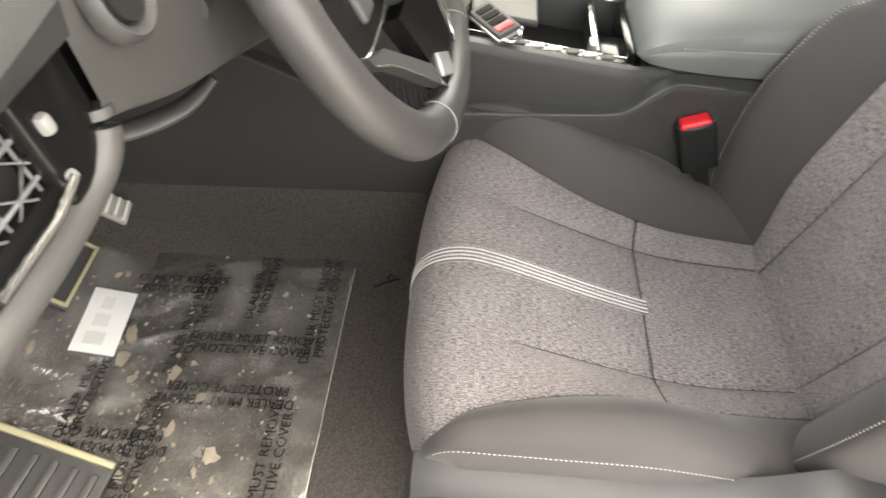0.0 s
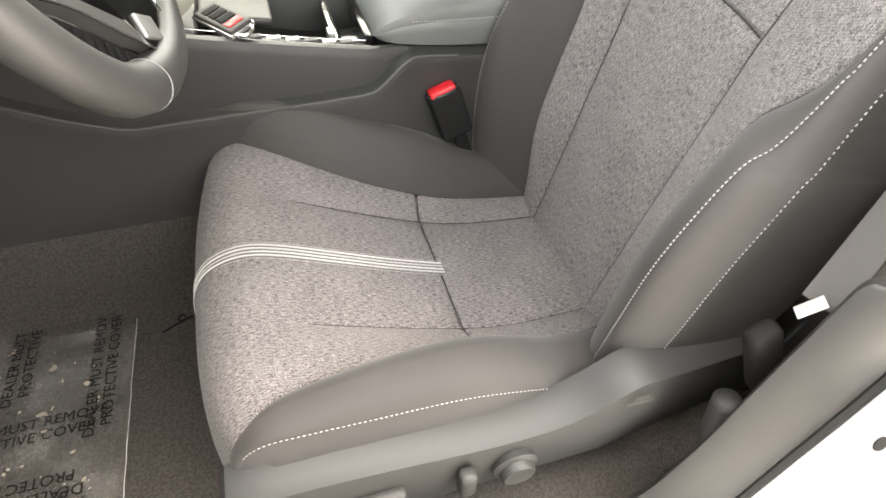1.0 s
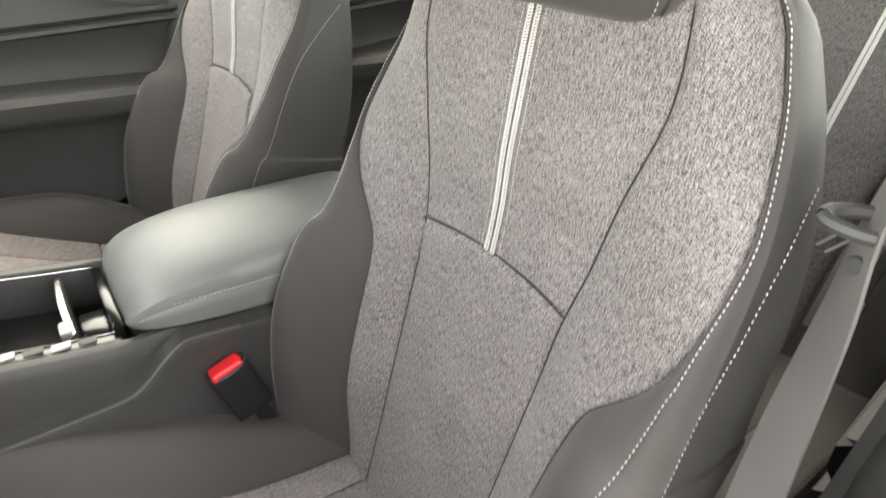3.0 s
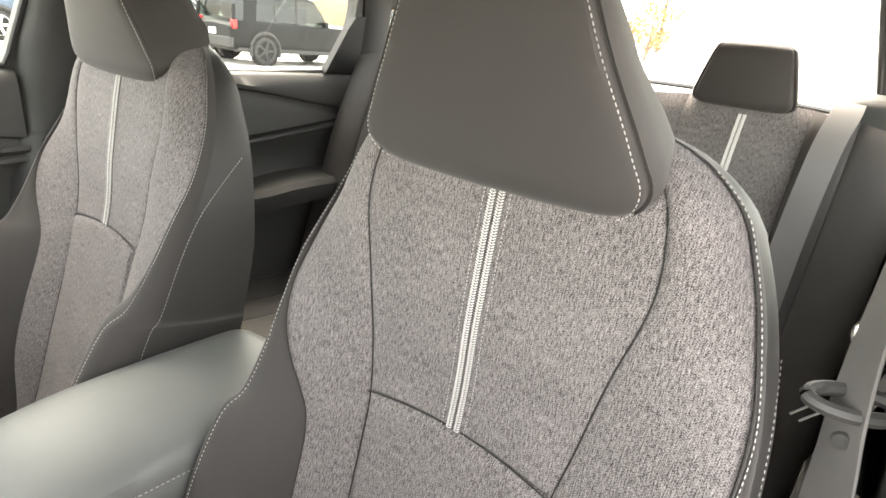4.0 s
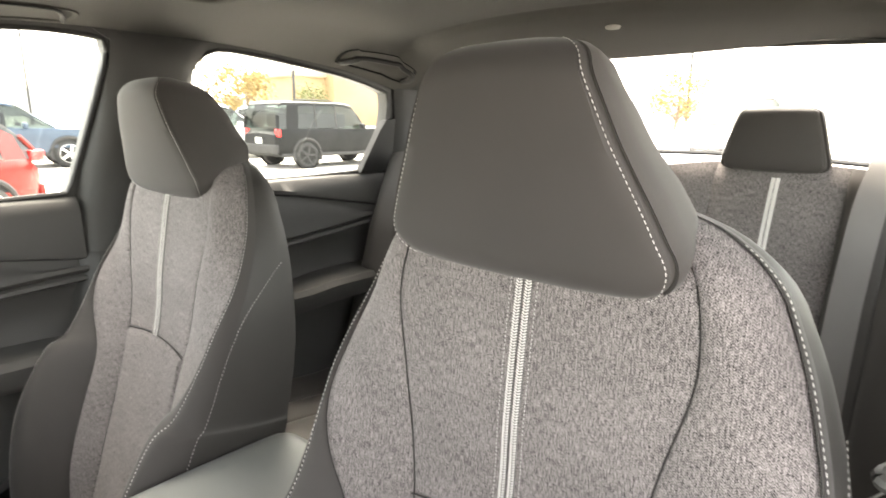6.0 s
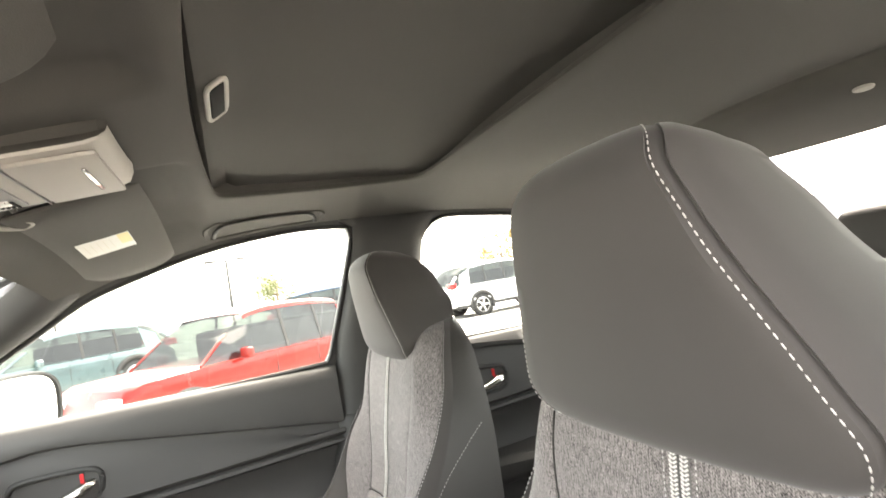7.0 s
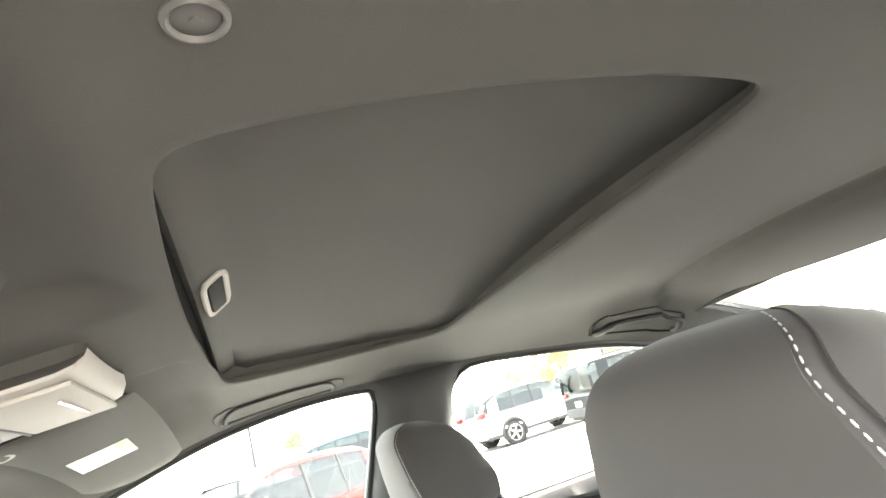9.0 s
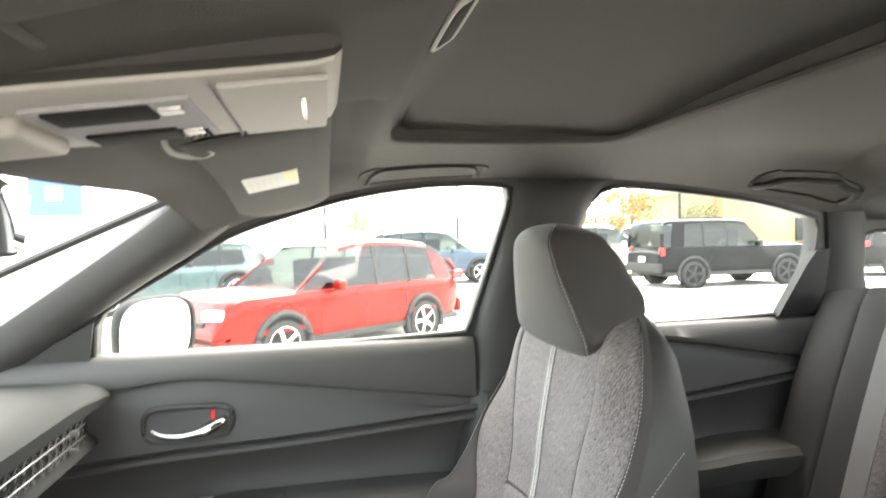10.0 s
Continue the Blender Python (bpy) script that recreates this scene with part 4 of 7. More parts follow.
# the left rim strip with its buttons, bright lines and the tray edges
part("button_bed", loft([[(x, y, ty(y) + d) for x, d in ((-0.093, -0.02), (-0.0925, -0.004), (-0.074, -0.004), (-0.0725, -0.010), (-0.0715, -0.060))] for y in np.linspace(0.345, 0.152, 10)]), BLACK, console)
for x in (-0.0905, -0.0735, 0.0905):
    part("trim_strip", tube([(x, y, ty(y) - 0.0025) for y in np.linspace(0.46, 0.152, 14)], 0.0009, 8), CHROME, console, "thin chrome strip")
part("trim_strip", tube([(-0.0700, y, ty(y) - 0.0045) for y in np.linspace(0.34, 0.152, 12)], 0.0008, 8), CHROME, console)
part("gear_panel", loft([[(x, y, ty(y) - 0.013 - 0.006 * math.cos(x * 17) ** 2) for x in np.linspace(-0.091, 0.091, 9)] for y in np.linspace(0.56, 0.395, 8)]), PLASTIC, console)
part("well_wall", slab((0.165, 0.006, 0.05), (0.008, 0.394, ty(0.394) - 0.042), 0.002), MATT_BLACK, console)
part("divider", slab((0.150, 0.010, 0.052), (0.012, 0.196, ty(0.196) - 0.034), 0.003), MATT_BLACK, console)
part("divider_cap", tube(flow([(-0.064, 0.196, ty(0.196) - 0.012), (-0.02, 0.199, ty(0.199) - 0.007), (0.045, 0.199, ty(0.199) - 0.007), (0.088, 0.196, ty(0.196) - 0.012)], 14), 0.0042, 8, flat=0.7), CHROME, console, "chrome divider cap")
part("tray_end", slab((0.15, 0.012, 0.05), (0, 0.150, ty(0.15) - 0.019), 0.003), BLACK, console, "gloss black cup holder end")
part("coin_box", slab((0.060, 0.032, 0.030), (-0.030, 0.172, ty(0.172) - 0.030), 0.004, 2), BLACK, console)
part("cup_clip", slab((0.026, 0.012, 0.026), (-0.046, 0.203, ty(0.2) - 0.012), 0.004), SILVER, console)
part("cup_flap", slab((0.075, 0.105, 0.012), (0.022, 0.337, ty(0.337) - 0.010), 0.005, 3, m=Euler((radians(10), 0, 0)).to_matrix().to_4x4()), PLASTIC_MID, console, "grey folding tray flap")
for i in range(6):
    y = 0.315 - i * 0.026
    part("side_button", slab((0.011, 0.019, 0.004), (-0.0822, y, ty(y) - 0.002), 0.0015), SILVER if i in (1, 2, 4) else PLASTIC_MID, console)
part("gear_gaiter", lathe([(0.066, -0.004), (0.064, 0.010), (0.055, 0.022), (0.040, 0.030), (0.026, 0.034), (0.018, 0.044)], Matrix.Translation((-0.022, 0.462, ty(0.462) - 0.012)) @ Euler((radians(-13), 0, 0)).to_matrix().to_4x4() @ Matrix.Diagonal((0.95, 1.15, 1, 1)), 28), GAITER, console, "pale grey-beige gear selector gaiter")
part("gear_lever", tube([(0.0, 0.47, ty(0.47)), (0.0, 0.462, ty(0.47) + 0.05), (0.0, 0.45, ty(0.47) + 0.085)], [0.012, 0.013, 0.022], 12), LEATHER, console)
rows = []
for y, zt, w in flow([(0.142, 0.662, 0.050), (0.141, 0.676, 0.074), (0.134, 0.694, 0.090), (0.116, 0.712, 0.099), (0.08, 0.726, 0.104), (0.02, 0.734, 0.106), (-0.08, 0.737, 0.106), (-0.20, 0.736, 0.105), (-0.235, 0.733, 0.104), (-0.25, 0.722, 0.102), (-0.255, 0.700, 0.10)], 30):
    zb = ty(y) + 0.004
    h = zt - zb
    half = [(w * 0.95, zb), (w + 0.001, zb + h * 0.35), (w + 0.001, zb + h * 0.50), (w - 0.001, zb + h * 0.56), (w, zb + h * 0.62), (w - 0.003, zb + h * 0.82), (w - 0.012, zt - 0.006), (w - 0.028, zt - 0.001), (w * 0.4, zt + 0.003), (0, zt + 0.004)]
    rows.append([(-x, y, z) for x, z in half] + [(x, y, z) for x, z in half[-2::-1]])
lid = part("armrest_lid", loft(rows), ARM_VINYL, console, "padded grey vinyl armrest lid with white seam")
sm = bmesh.new()
for s in (-1, 1):
    stitches([(s * (0.1062), y, ty(y) + 0.004 + (0.735 - ty(y)) * 0.53) for y in np.linspace(0.09, -0.245, 40)], 0.004, 0.002, 0.0005, bm=sm)
tagged(part("stitching", sm, THREAD, lid), kind="stuff")
part("rear_box", slab((0.20, 0.06, 0.30), (0, -0.29, 0.50), 0.02, 3), PLASTIC, console)

fob = thing("key_fob", "dark key fob with silver edge and red panic button", "car key")
fm = Matrix.Translation((-0.060, 0.352, ty(0.352) + 0.0085)) @ Euler((radians(-10), radians(-4), radians(38))).to_matrix().to_4x4() @ Matrix.Scale(1.08, 4)
part("body", slab((0.074, 0.038, 0.013), bevel=0.005, seg=3, m=fm), PLASTIC, fob)
part("edge", slab((0.077, 0.041, 0.006), bevel=0.0028, m=fm), SILVER, fob)
part("loop", tube([fm @ Vector((-0.038 - 0.01 * math.sin(a), 0.012 * math.cos(a), 0)) for a in np.linspace(0, math.pi, 9)], 0.003, 8), CHROME, fob)
for i in range(4):
    part("button", slab((0.011, 0.024, 0.003), bevel=0.0012, m=fm @ Matrix.Translation((-0.022 + i * 0.0145, 0, 0.0065))), RED if i == 0 else MATT_BLACK, fob, "red panic button" if i == 0 else "")

dash = thing("dashboard", "dark soft dashboard with a full-width honeycomb vent band", "dashboard")
LATTICE = surface("lattice_metal", (0.30, 0.30, 0.30), 0.35, 0.7, bump=0.0)
band = lambda x: 0.065 * min(1, max(0, (0.25 - x) / 0.7))
rows = []
for x in np.linspace(-0.72, 0.66, 36):
    e = max(0, abs(x + 0.02) - 0.55) / 0.14
    f = 0.015 * e
    b = band(x)
    g = 0.045 * min(1, max(0, (x + 0.635) / 0.01)) * min(1, max(0, (-0.10 - x) / 0.05))
    rows.append([(x, 1.18, 0.985), (x, 0.95, 1.03), (x, 0.70, 1.025 + b * 0.75 - f), (x, 0.56 + g, 1.020 + b - f), (x, 0.528 + g, 1.010 + b - f), (x, 0.516 + g, 0.995 + b - f), (x, 0.520 + g, 0.972 + b), (x, 0.538 + g, 0.962 + b), (x, 0.557 + g, 0.955 + b), (x, 0.557 + g, 0.915 + b), (x, 0.545 + g, 0.908 + b), (x, 0.538 + g, 0.897 + b), (x, 0.55 + g, 0.888 + b), (x, 0.62 + g * 0.5, 0.878 + b), (x, 0.70, 0.915), (x, 0.85, 0.87), (x, 1.10, 0.78)])
part("body", loft(rows), DASH, dash)
part("vent_backing", loft([[(x, 0.554, 0.91 + band(x)), (x, 0.554, 0.957 + band(x))] for x in np.linspace(-0.725, 0.62, 20)]), MATT_BLACK, dash)
lat = bmesh.new()
for i in range(55):
    x = -0.725 + i * 0.0243
    if -0.672 < x < -0.14:
        continue
    za, zm, zb = 0.913 + band(x), 0.934 + band(x), 0.955 + band(x)
    tube([(x, 0.546, za), (x, 0.546, zb)], 0.0009, 5, bm=lat)
    tube([(x, 0.545, za), (x + 0.0243, 0.545, zm), (x, 0.545, zb)], 0.0009, 5, bm=lat)
    tube([(x + 0.0243, 0.5445, za), (x, 0.5445, zm), (x + 0.0243, 0.5445, zb)], 0.0009, 5, bm=lat)
for z in (0.924, 0.944):
    for a, b in ((-0.725, -0.665), (-0.14, 0.62)):
        tube([(k, 0.545, z + band(k)) for k in np.linspace(a, b, 8)], 0.0012, 5, bm=lat)
tagged(part("vent_lattice", lat, LATTICE, dash, "fine metal honeycomb lattice"), kind="stuff")
for x in (-0.663, -0.13, 0.565):
    part("vent_tab", slab((0.007, 0.014, 0.010), (x, 0.540, 0.944 + band(x)), 0.003), SILVER, dash)
    part("vent_tab", slab((0.006, 0.012, 0.006), (x - 0.004, 0.540, 0.918 + band(x)), 0.0025), SILVER, dash)
part("gloss_panel", slab((0.046, 0.022, 0.110), (-0.651, 0.548, 1.022), 0.006, 3), BLACK, dash, "gloss black vent panel")
part("gloss_strip", slab((0.12, 0.018, 0.014), (-0.694, 0.549, 0.976), 0.004, 3), BLACK, dash)
part("bright_strip", tube([(-0.735, 0.531, 0.982), (-0.69, 0.532, 0.980), (-0.668, 0.534, 0.984)], 0.0022, 8), CHROME, dash)
part("lip", tube(flow([(-0.76, 0.545, 0.962), (-0.70, 0.545, 0.960), (-0.662, 0.544, 0.963), (-0.643, 0.541, 0.970), (-0.633, 0.540, 0.980), (-0.629, 0.541, 0.992)], 30), 0.0095, 12), PLASTIC_MID, dash, "grey lower lip of the vent band")
low = table([-0.64, -0.61, -0.55, -0.47, -0.36, -0.10], [0.985, 0.972, 0.944, 0.920, 0.905, 0.90])
rows = []
for x in np.linspace(-0.632, -0.12, 30):
    zl = low(x)[0]
    rows.append([(x, 0.60, 1.085), (x, 0.548, 1.080), (x, 0.534, 1.068), (x, 0.530, zl + 0.06), (x, 0.532, zl + 0.016), (x, 0.537, zl + 0.005), (x, 0.548, zl), (x, 0.60, zl - 0.012), (x, 0.70, zl - 0.02), (x, 0.82, zl - 0.02)])
part("knee_panel", loft(rows), PLASTIC_MID, dash)
part("release_handle", tube(flow([(-0.535, 0.675, 0.885), (-0.50, 0.640, 0.868), (-0.468, 0.605, 0.868), (-0.448, 0.580, 0.884)], 12), [0.006, 0.009, 0.010, 0.011, 0.011, 0.011, 0.011, 0.011, 0.011, 0.010, 0.009, 0.007], 10, flat=0.6), PLASTIC_MID, dash)
# switch ring beside the column
rm = Matrix.Translation((-0.596, 0.524, 1.031)) @ Euler((radians(78), 0, 0)).to_matrix().to_4x4() @ Matrix.Scale(0.74, 4)
part("switch_ring", lathe([(0.020, 0.004), (0.026, 0.008), (0.030, 0.004), (0.031, -0.004)], rm), PLASTIC, dash)
part("switch_knob", lathe([(0.0, 0.006), (0.017, 0.006), (0.019, 0.0), (0.019, -0.01)], rm), MATT_BLACK, dash)

WHEEL = Matrix.Translation((-0.347, 0.463, 0.966)) @ Euler((radians(90 - 24), 0, 0)).to_matrix().to_4x4()
sw = thing("steering_wheel", "dark leather steering wheel with gloss spokes and stitched seams", "steering wheel")


def rim_at(a, r=0.181):
    x, y = r * math.cos(a), r * math.sin(a)
    if y < -0.13:
        y = -0.13 - (abs(y) - 0.13) * 0.75
    return WHEEL @ Vector((x, y, 0))


part("rim", tube([rim_at(a) for a in np.linspace(0, math.tau, 97)], [0.0185 + 0.003 * max(0, -math.sin(a)) for a in np.linspace(0, math.tau, 97)], 16, cap=False, up=(0, -0.9, 0.4)), LEATHER, sw)
for a in (radians(-62), radians(-118), radians(35), radians(145)):
    p, d = rim_at(a), (rim_at(a + 0.01) - rim_at(a - 0.01)).normalized()
    q = d.orthogonal().normalized()
    w = d.cross(q)
    part("seam", tube([p + (q * math.cos(t) + w * math.sin(t)) * (0.0187 + 0.003 * max(0, -math.sin(a))) for t in np.linspace(0, math.tau, 25)], 0.0004, 6, cap=False), GREY_INK, sw, "pale stitched seam")
part("hub", lathe([(0.0, 0.036), (0.045, 0.034), (0.064, 0.024), (0.070, 0.006), (0.066, -0.02), (0.05, -0.04), (0.0, -0.04)], WHEEL), SOFT, sw)
for s in (-1, 1):
    poly = [(s * u, v) for u, v in flow([(0.055, 0.030), (0.10, 0.034), (0.158, 0.036), (0.168, 0.0), (0.160, -0.034), (0.115, -0.040), (0.075, -0.038), (0.052, -0.02), (0.055, 0.030)], 40)[:-1]]
    sp = part("spoke", plate([poly], lambda u, v, d: WHEEL @ Vector((u, v, d - 0.002)), 0.016), BLACK, sw, "gloss black spoke with chrome edge")
    part("spoke_edge", tube([WHEEL @ Vector((u, v, 0.0145)) for u, v in poly[20:34]], 0.0010, 8), CHROME, sp)
    part("thumb_pad", slab((0.026, 0.024, 0.010), bevel=0.004, seg=3, m=WHEEL @ Matrix.Translation((s * 0.118, -0.014, 0.014))), PLASTIC_MID, sp)
    part("button_row", slab((0.030, 0.012, 0.006), bevel=0.002, m=WHEEL @ Matrix.Translation((s * 0.112, 0.016, 0.015))), PLASTIC_MID, sp)
    # the diagonal trim from the side spoke to the foot of the lower spoke, with a ribbed pad behind it
    poly = [(s * u, v) for u, v in ((0.150, -0.040), (0.118, -0.052), (0.078, -0.088), (0.046, -0.118), (0.038, -0.148), (0.060, -0.128), (0.084, -0.102), (0.116, -0.070), (0.146, -0.050))]
    br = part("spoke_trim", plate([poly], lambda u, v, d: WHEEL @ Vector((u, v, d)), 0.012), PLASTIC_MID, sw, "satin grey diagonal spoke trim")
    part("trim_edge", tube([WHEEL @ Vector((s * u, v, 0.0125)) for u, v in flow([(0.148, -0.048), (0.116, -0.070), (0.084, -0.102), (0.060, -0.128), (0.038, -0.150)], 20)], 0.0011, 8), CHROME, br)
    poly = [(s * u, v) for u, v in ((0.150, -0.050), (0.116, -0.072), (0.084, -0.104), (0.044, -0.146), (0.060, -0.158), (0.100, -0.142), (0.145, -0.090))]
    rp = part("rib_pad", plate([poly], lambda u, v, d: WHEEL @ Vector((u, v, d - 0.012)), 0.012), MATT_BLACK, sw, "dark ribbed pad")
    for i in range(9):
        k = i / 8
        u, v = 0.118 - 0.066 * k, -0.076 - 0.070 * k
        part("rib", tube([WHEEL @ Vector((s * u, v, 0.001)), WHEEL @ Vector((s * (u + 0.016), v - 0.012, 0.001))], 0.0022, 6), MATT_BLACK, rp)
poly = flow([(-0.062, -0.060), (0, -0.064), (0.062, -0.060), (0.050, -0.105), (0.040, -0.150), (0.0, -0.164), (-0.040, -0.150), (-0.050, -0.105), (-0.062, -0.060)], 36)[:-1]
lsp = part("lower_spoke", plate([[(u, v) for u, v in poly]], lambda u, v, d: WHEEL @ Vector((u, v, d - 0.006)), 0.018), BLACK, sw, "gloss black lower spoke")
part("badge_edge", tube([WHEEL @ Vector((u, v, 0.0128)) for u, v in flow([(-0.052, -0.112), (-0.042, -0.148), (0.0, -0.160), (0.042, -0.148), (0.052, -0.112)], 24)], 0.0010, 8), CHROME, lsp)
part("lower_button", slab((0.034, 0.022, 0.006), bevel=0.0025, seg=2, m=WHEEL @ Matrix.Translation((-0.020, -0.136, 0.0125)) @ Euler((0, 0, radians(-32))).to_matrix().to_4x4()), SILVER, lsp, "bright silver button")
column = thing("steering_column", "grey plastic steering column cover with stalks", "steering column")
cm = Matrix.Translation((-0.350, 0.467, 0.985)) @ Euler((radians(90 - 24), 0, 0)).to_matrix().to_4x4()
part("cover", lathe([(0.05, -0.03), (0.062, -0.045), (0.066, -0.10), (0.074, -0.20), (0.07, -0.24)], cm, 20), PLASTIC_MID, column)
for s in (-1, 1):
    part("stalk", tube([cm @ Vector((s * 0.05, 0.01, -0.075)), cm @ Vector((s * 0.13, 0.02, -0.07)), cm @ Vector((s * 0.165, 0.024, -0.066))], [0.007, 0.008, 0.010], 10), PLASTIC, column)

# ---- doors ----
def door_panel(door, s, y0, y1, crease, spear, arm, mat=DOOR):
    """A moulded inner door panel between y0 and y1; crease, spear and arm give the heights of its lines along y."""
    rows = []
    for y in np.linspace(y0, y1, 48):
        zc, zs, za, ax = crease(y)[0], spear(y)[0], arm(y)[0], arm(y)[1]
        prof = [(0.715, 1.046), (0.690, 1.044), (0.680, 1.036), (0.672, 1.015), (0.669, zc + 0.012), (0.671, zc + 0.003), (0.685, zc - 0.003), (0.684, zc - 0.010), (0.678, zc - 0.022), (0.672, (zc + zs) / 2), (0.665, zs + 0.018), (0.663, zs + 0.010), (0.668, zs + 0.004), (0.676, zs), (0.668, zs - 0.005), (0.666, zs - 0.012), (0.685, zs - 0.020),
                (0.700, zs - 0.05), (0.703, za + 0.03), (0.695, za + 0.010), (0.680 - (0.68 - ax) * 0.5, za + 0.004), (ax + 0.012, za + 0.001), (ax, za - 0.012), (ax + 0.003, za - 0.04), (ax + 0.02, za - 0.062), (0.678, za - 0.075), (0.690, za - 0.10), (0.692, 0.50), (0.675, 0.47), (0.668, 0.44), (0.672, 0.34), (0.69, 0.30)]
        rows.append([(s * x, y, z) for x, z in prof])
    return part("trim_panel", loft(rows), mat, door)


def lever(door, s, y, z):
    oval = flow([(0.078, 0.010), (0.066, 0.028), (0.02, 0.032), (-0.05, 0.030), (-0.074, 0.022), (-0.078, 0.0), (-0.068, -0.024), (-0.02, -0.032), (0.05, -0.030), (0.074, -0.018), (0.078, 0.010)], 40)
    part("handle_bezel", tube([(s * 0.670, y + a, z + b) for a, b in oval], 0.0055, 8, cap=False), PLASTIC, door)
    part("handle_well", loft([[(s * x, y + a * k, z + b * k) for a, b in oval[:-1]] for k, x in ((1.0, 0.670), (0.94, 0.684), (0.80, 0.690), (0.05, 0.690))], closed=True), MATT_BLACK, door)
    pts = flow([(s * 0.678, y + 0.068, z - 0.006), (s * 0.666, y + 0.045, z - 0.016), (s * 0.658, y + 0.01, z - 0.018), (s * 0.657, y - 0.025, z - 0.012), (s * 0.660, y - 0.050, z - 0.002), (s * 0.672, y - 0.062, z + 0.006)], 18)
    part("door_handle", tube(pts, [0.005, 0.0065, 0.0075, 0.008, 0.0085, 0.009, 0.0095, 0.010, 0.0105, 0.0115, 0.013, 0.015, 0.017, 0.018, 0.018, 0.016, 0.013, 0.009], 12, flat=0.62), CHROME, door, "satin chrome door handle")
    part("lock_flag", slab((0.008, 0.007, 0.018), (s * 0.672, y - 0.044, z + 0.014), 0.002), RED, door)


d1 = thing("door_1", "closed dark front passenger door with chrome handle", "car door", kind="structure")
fc = table([0.75, 0.50, 0.365, 0.10, -0.126, -0.2], [0.965, 0.985, 0.992, 0.955, 0.922, 0.912])
fs = table([0.75, 0.46, 0.20, -0.09, -0.2], [0.835, 0.858, 0.868, 0.885, 0.89])
fa = table([0.75, 0.50, 0.36, 0.25, 0.0, -0.10, -0.18], [0.68, 0.70, 0.752, 0.758, 0.755, 0.752, 0.745], [0.67, 0.655, 0.62, 0.612, 0.612, 0.618, 0.64])
door_panel(d1, 1, 0.75, -0.165, fc, fs, fa)
lever(d1, 1, 0.39, 0.914)
part("switch_panel", slab((0.05, 0.16, 0.012), (0.645, 0.30, 0.766), 0.004), PLASTIC, d1)
part("window_switch", slab((0.016, 0.03, 0.014), (0.643, 0.36, 0.775), 0.004), SILVER, d1)
part("mirror_sail", plate([[(0.56, 1.035), (0.545, 1.11), (0.70, 1.03)]], lambda u, v, d: (side_x(v) - 0.006 + d, u, v), 0.02), PLASTIC, d1)
part("grille", slab((0.006, 0.15, 0.12), (0.694, 0.55, 0.60), 0.003), PLASTIC_MID, d1)
d2 = thing("door_2", "closed dark rear door with an armrest pull", "car door", kind="structure")
rc = table([-0.36, -0.636, -0.85, -1.03, -1.1], [1.03, 1.003, 0.966, 0.935, 0.92])
rs_ = table([-0.36, -0.64, -0.94, -1.1], [0.862, 0.882, 0.912, 0.925])
ra = table([-0.36, -0.5, -0.64, -0.74, -0.90, -1.0, -1.1], [0.73, 0.745, 0.755, 0.768, 0.768, 0.755, 0.74], [0.665, 0.64, 0.60, 0.585, 0.585, 0.61, 0.64])
door_panel(d2, 1, -0.36, -1.10, rc, rs_, ra)
lever(d2, 1, -0.50, 0.935)
part("sail_cover", plate([[(-0.897, 1.044), (-1.02, 1.044), (-1.012, 1.20), (-0.975, 1.195), (-0.955, 1.165)]], lambda u, v, d: (side_x(v) - 0.012 + d, u, v), 0.024), HANDLE, d2)
d3 = thing("door_3", "closed dark rear door beside the driver's side rear seat", "car door", kind="structure")
ra_slim = table([-0.36, -0.5, -0.64, -0.74, -0.90, -1.0, -1.1], [0.73, 0.745, 0.755, 0.768, 0.768, 0.755, 0.74], [0.675, 0.668, 0.662, 0.656, 0.656, 0.660, 0.665])
door_panel(d3, -1, -0.36, -1.10, rc, rs_, ra_slim)
lever(d3, -1, -0.50, 0.935)

# door mirror outside the front passenger window
mir = thing("door_mirror", "dark door mirror with bright glass outside the window", "car mirror")
mm = Matrix.Translation((0.862, 0.500, 1.062)) @ Euler((radians(2), 0, radians(-34))).to_matrix().to_4x4()
oval = lambda w, h, n=3.2: [(w * math.copysign(abs(math.cos(a)) ** (2 / n), math.cos(a)), h * math.copysign(abs(math.sin(a)) ** (2 / n), math.sin(a))) for a in np.linspace(0, math.tau, 49)[:-1]]
part("housing", loft([[mm @ Vector((x * k + dx, y, z * k)) for x, z in oval(0.098, 0.076)] for k, y, dx in ((0.93, -0.012, 0.0), (0.96, -0.020, 0.002), (1.0, -0.018, 0.006), (1.03, 0.0, 0.012), (0.98, 0.03, 0.022), (0.80, 0.058, 0.036), (0.45, 0.074, 0.044), (0.05, 0.078, 0.046))], closed=True), MATT_BLACK, mir)
gm = bmesh.new()
gm.faces.new([gm.verts.new(mm @ Vector((x, -0.0145, z))) for x, z in oval(0.092, 0.071)])
part("glass", gm, MIRROR, mir)
part("arm", slab((0.06, 0.05, 0.03), (0.735, 0.57, 1.025), 0.01), PLASTIC, mir)

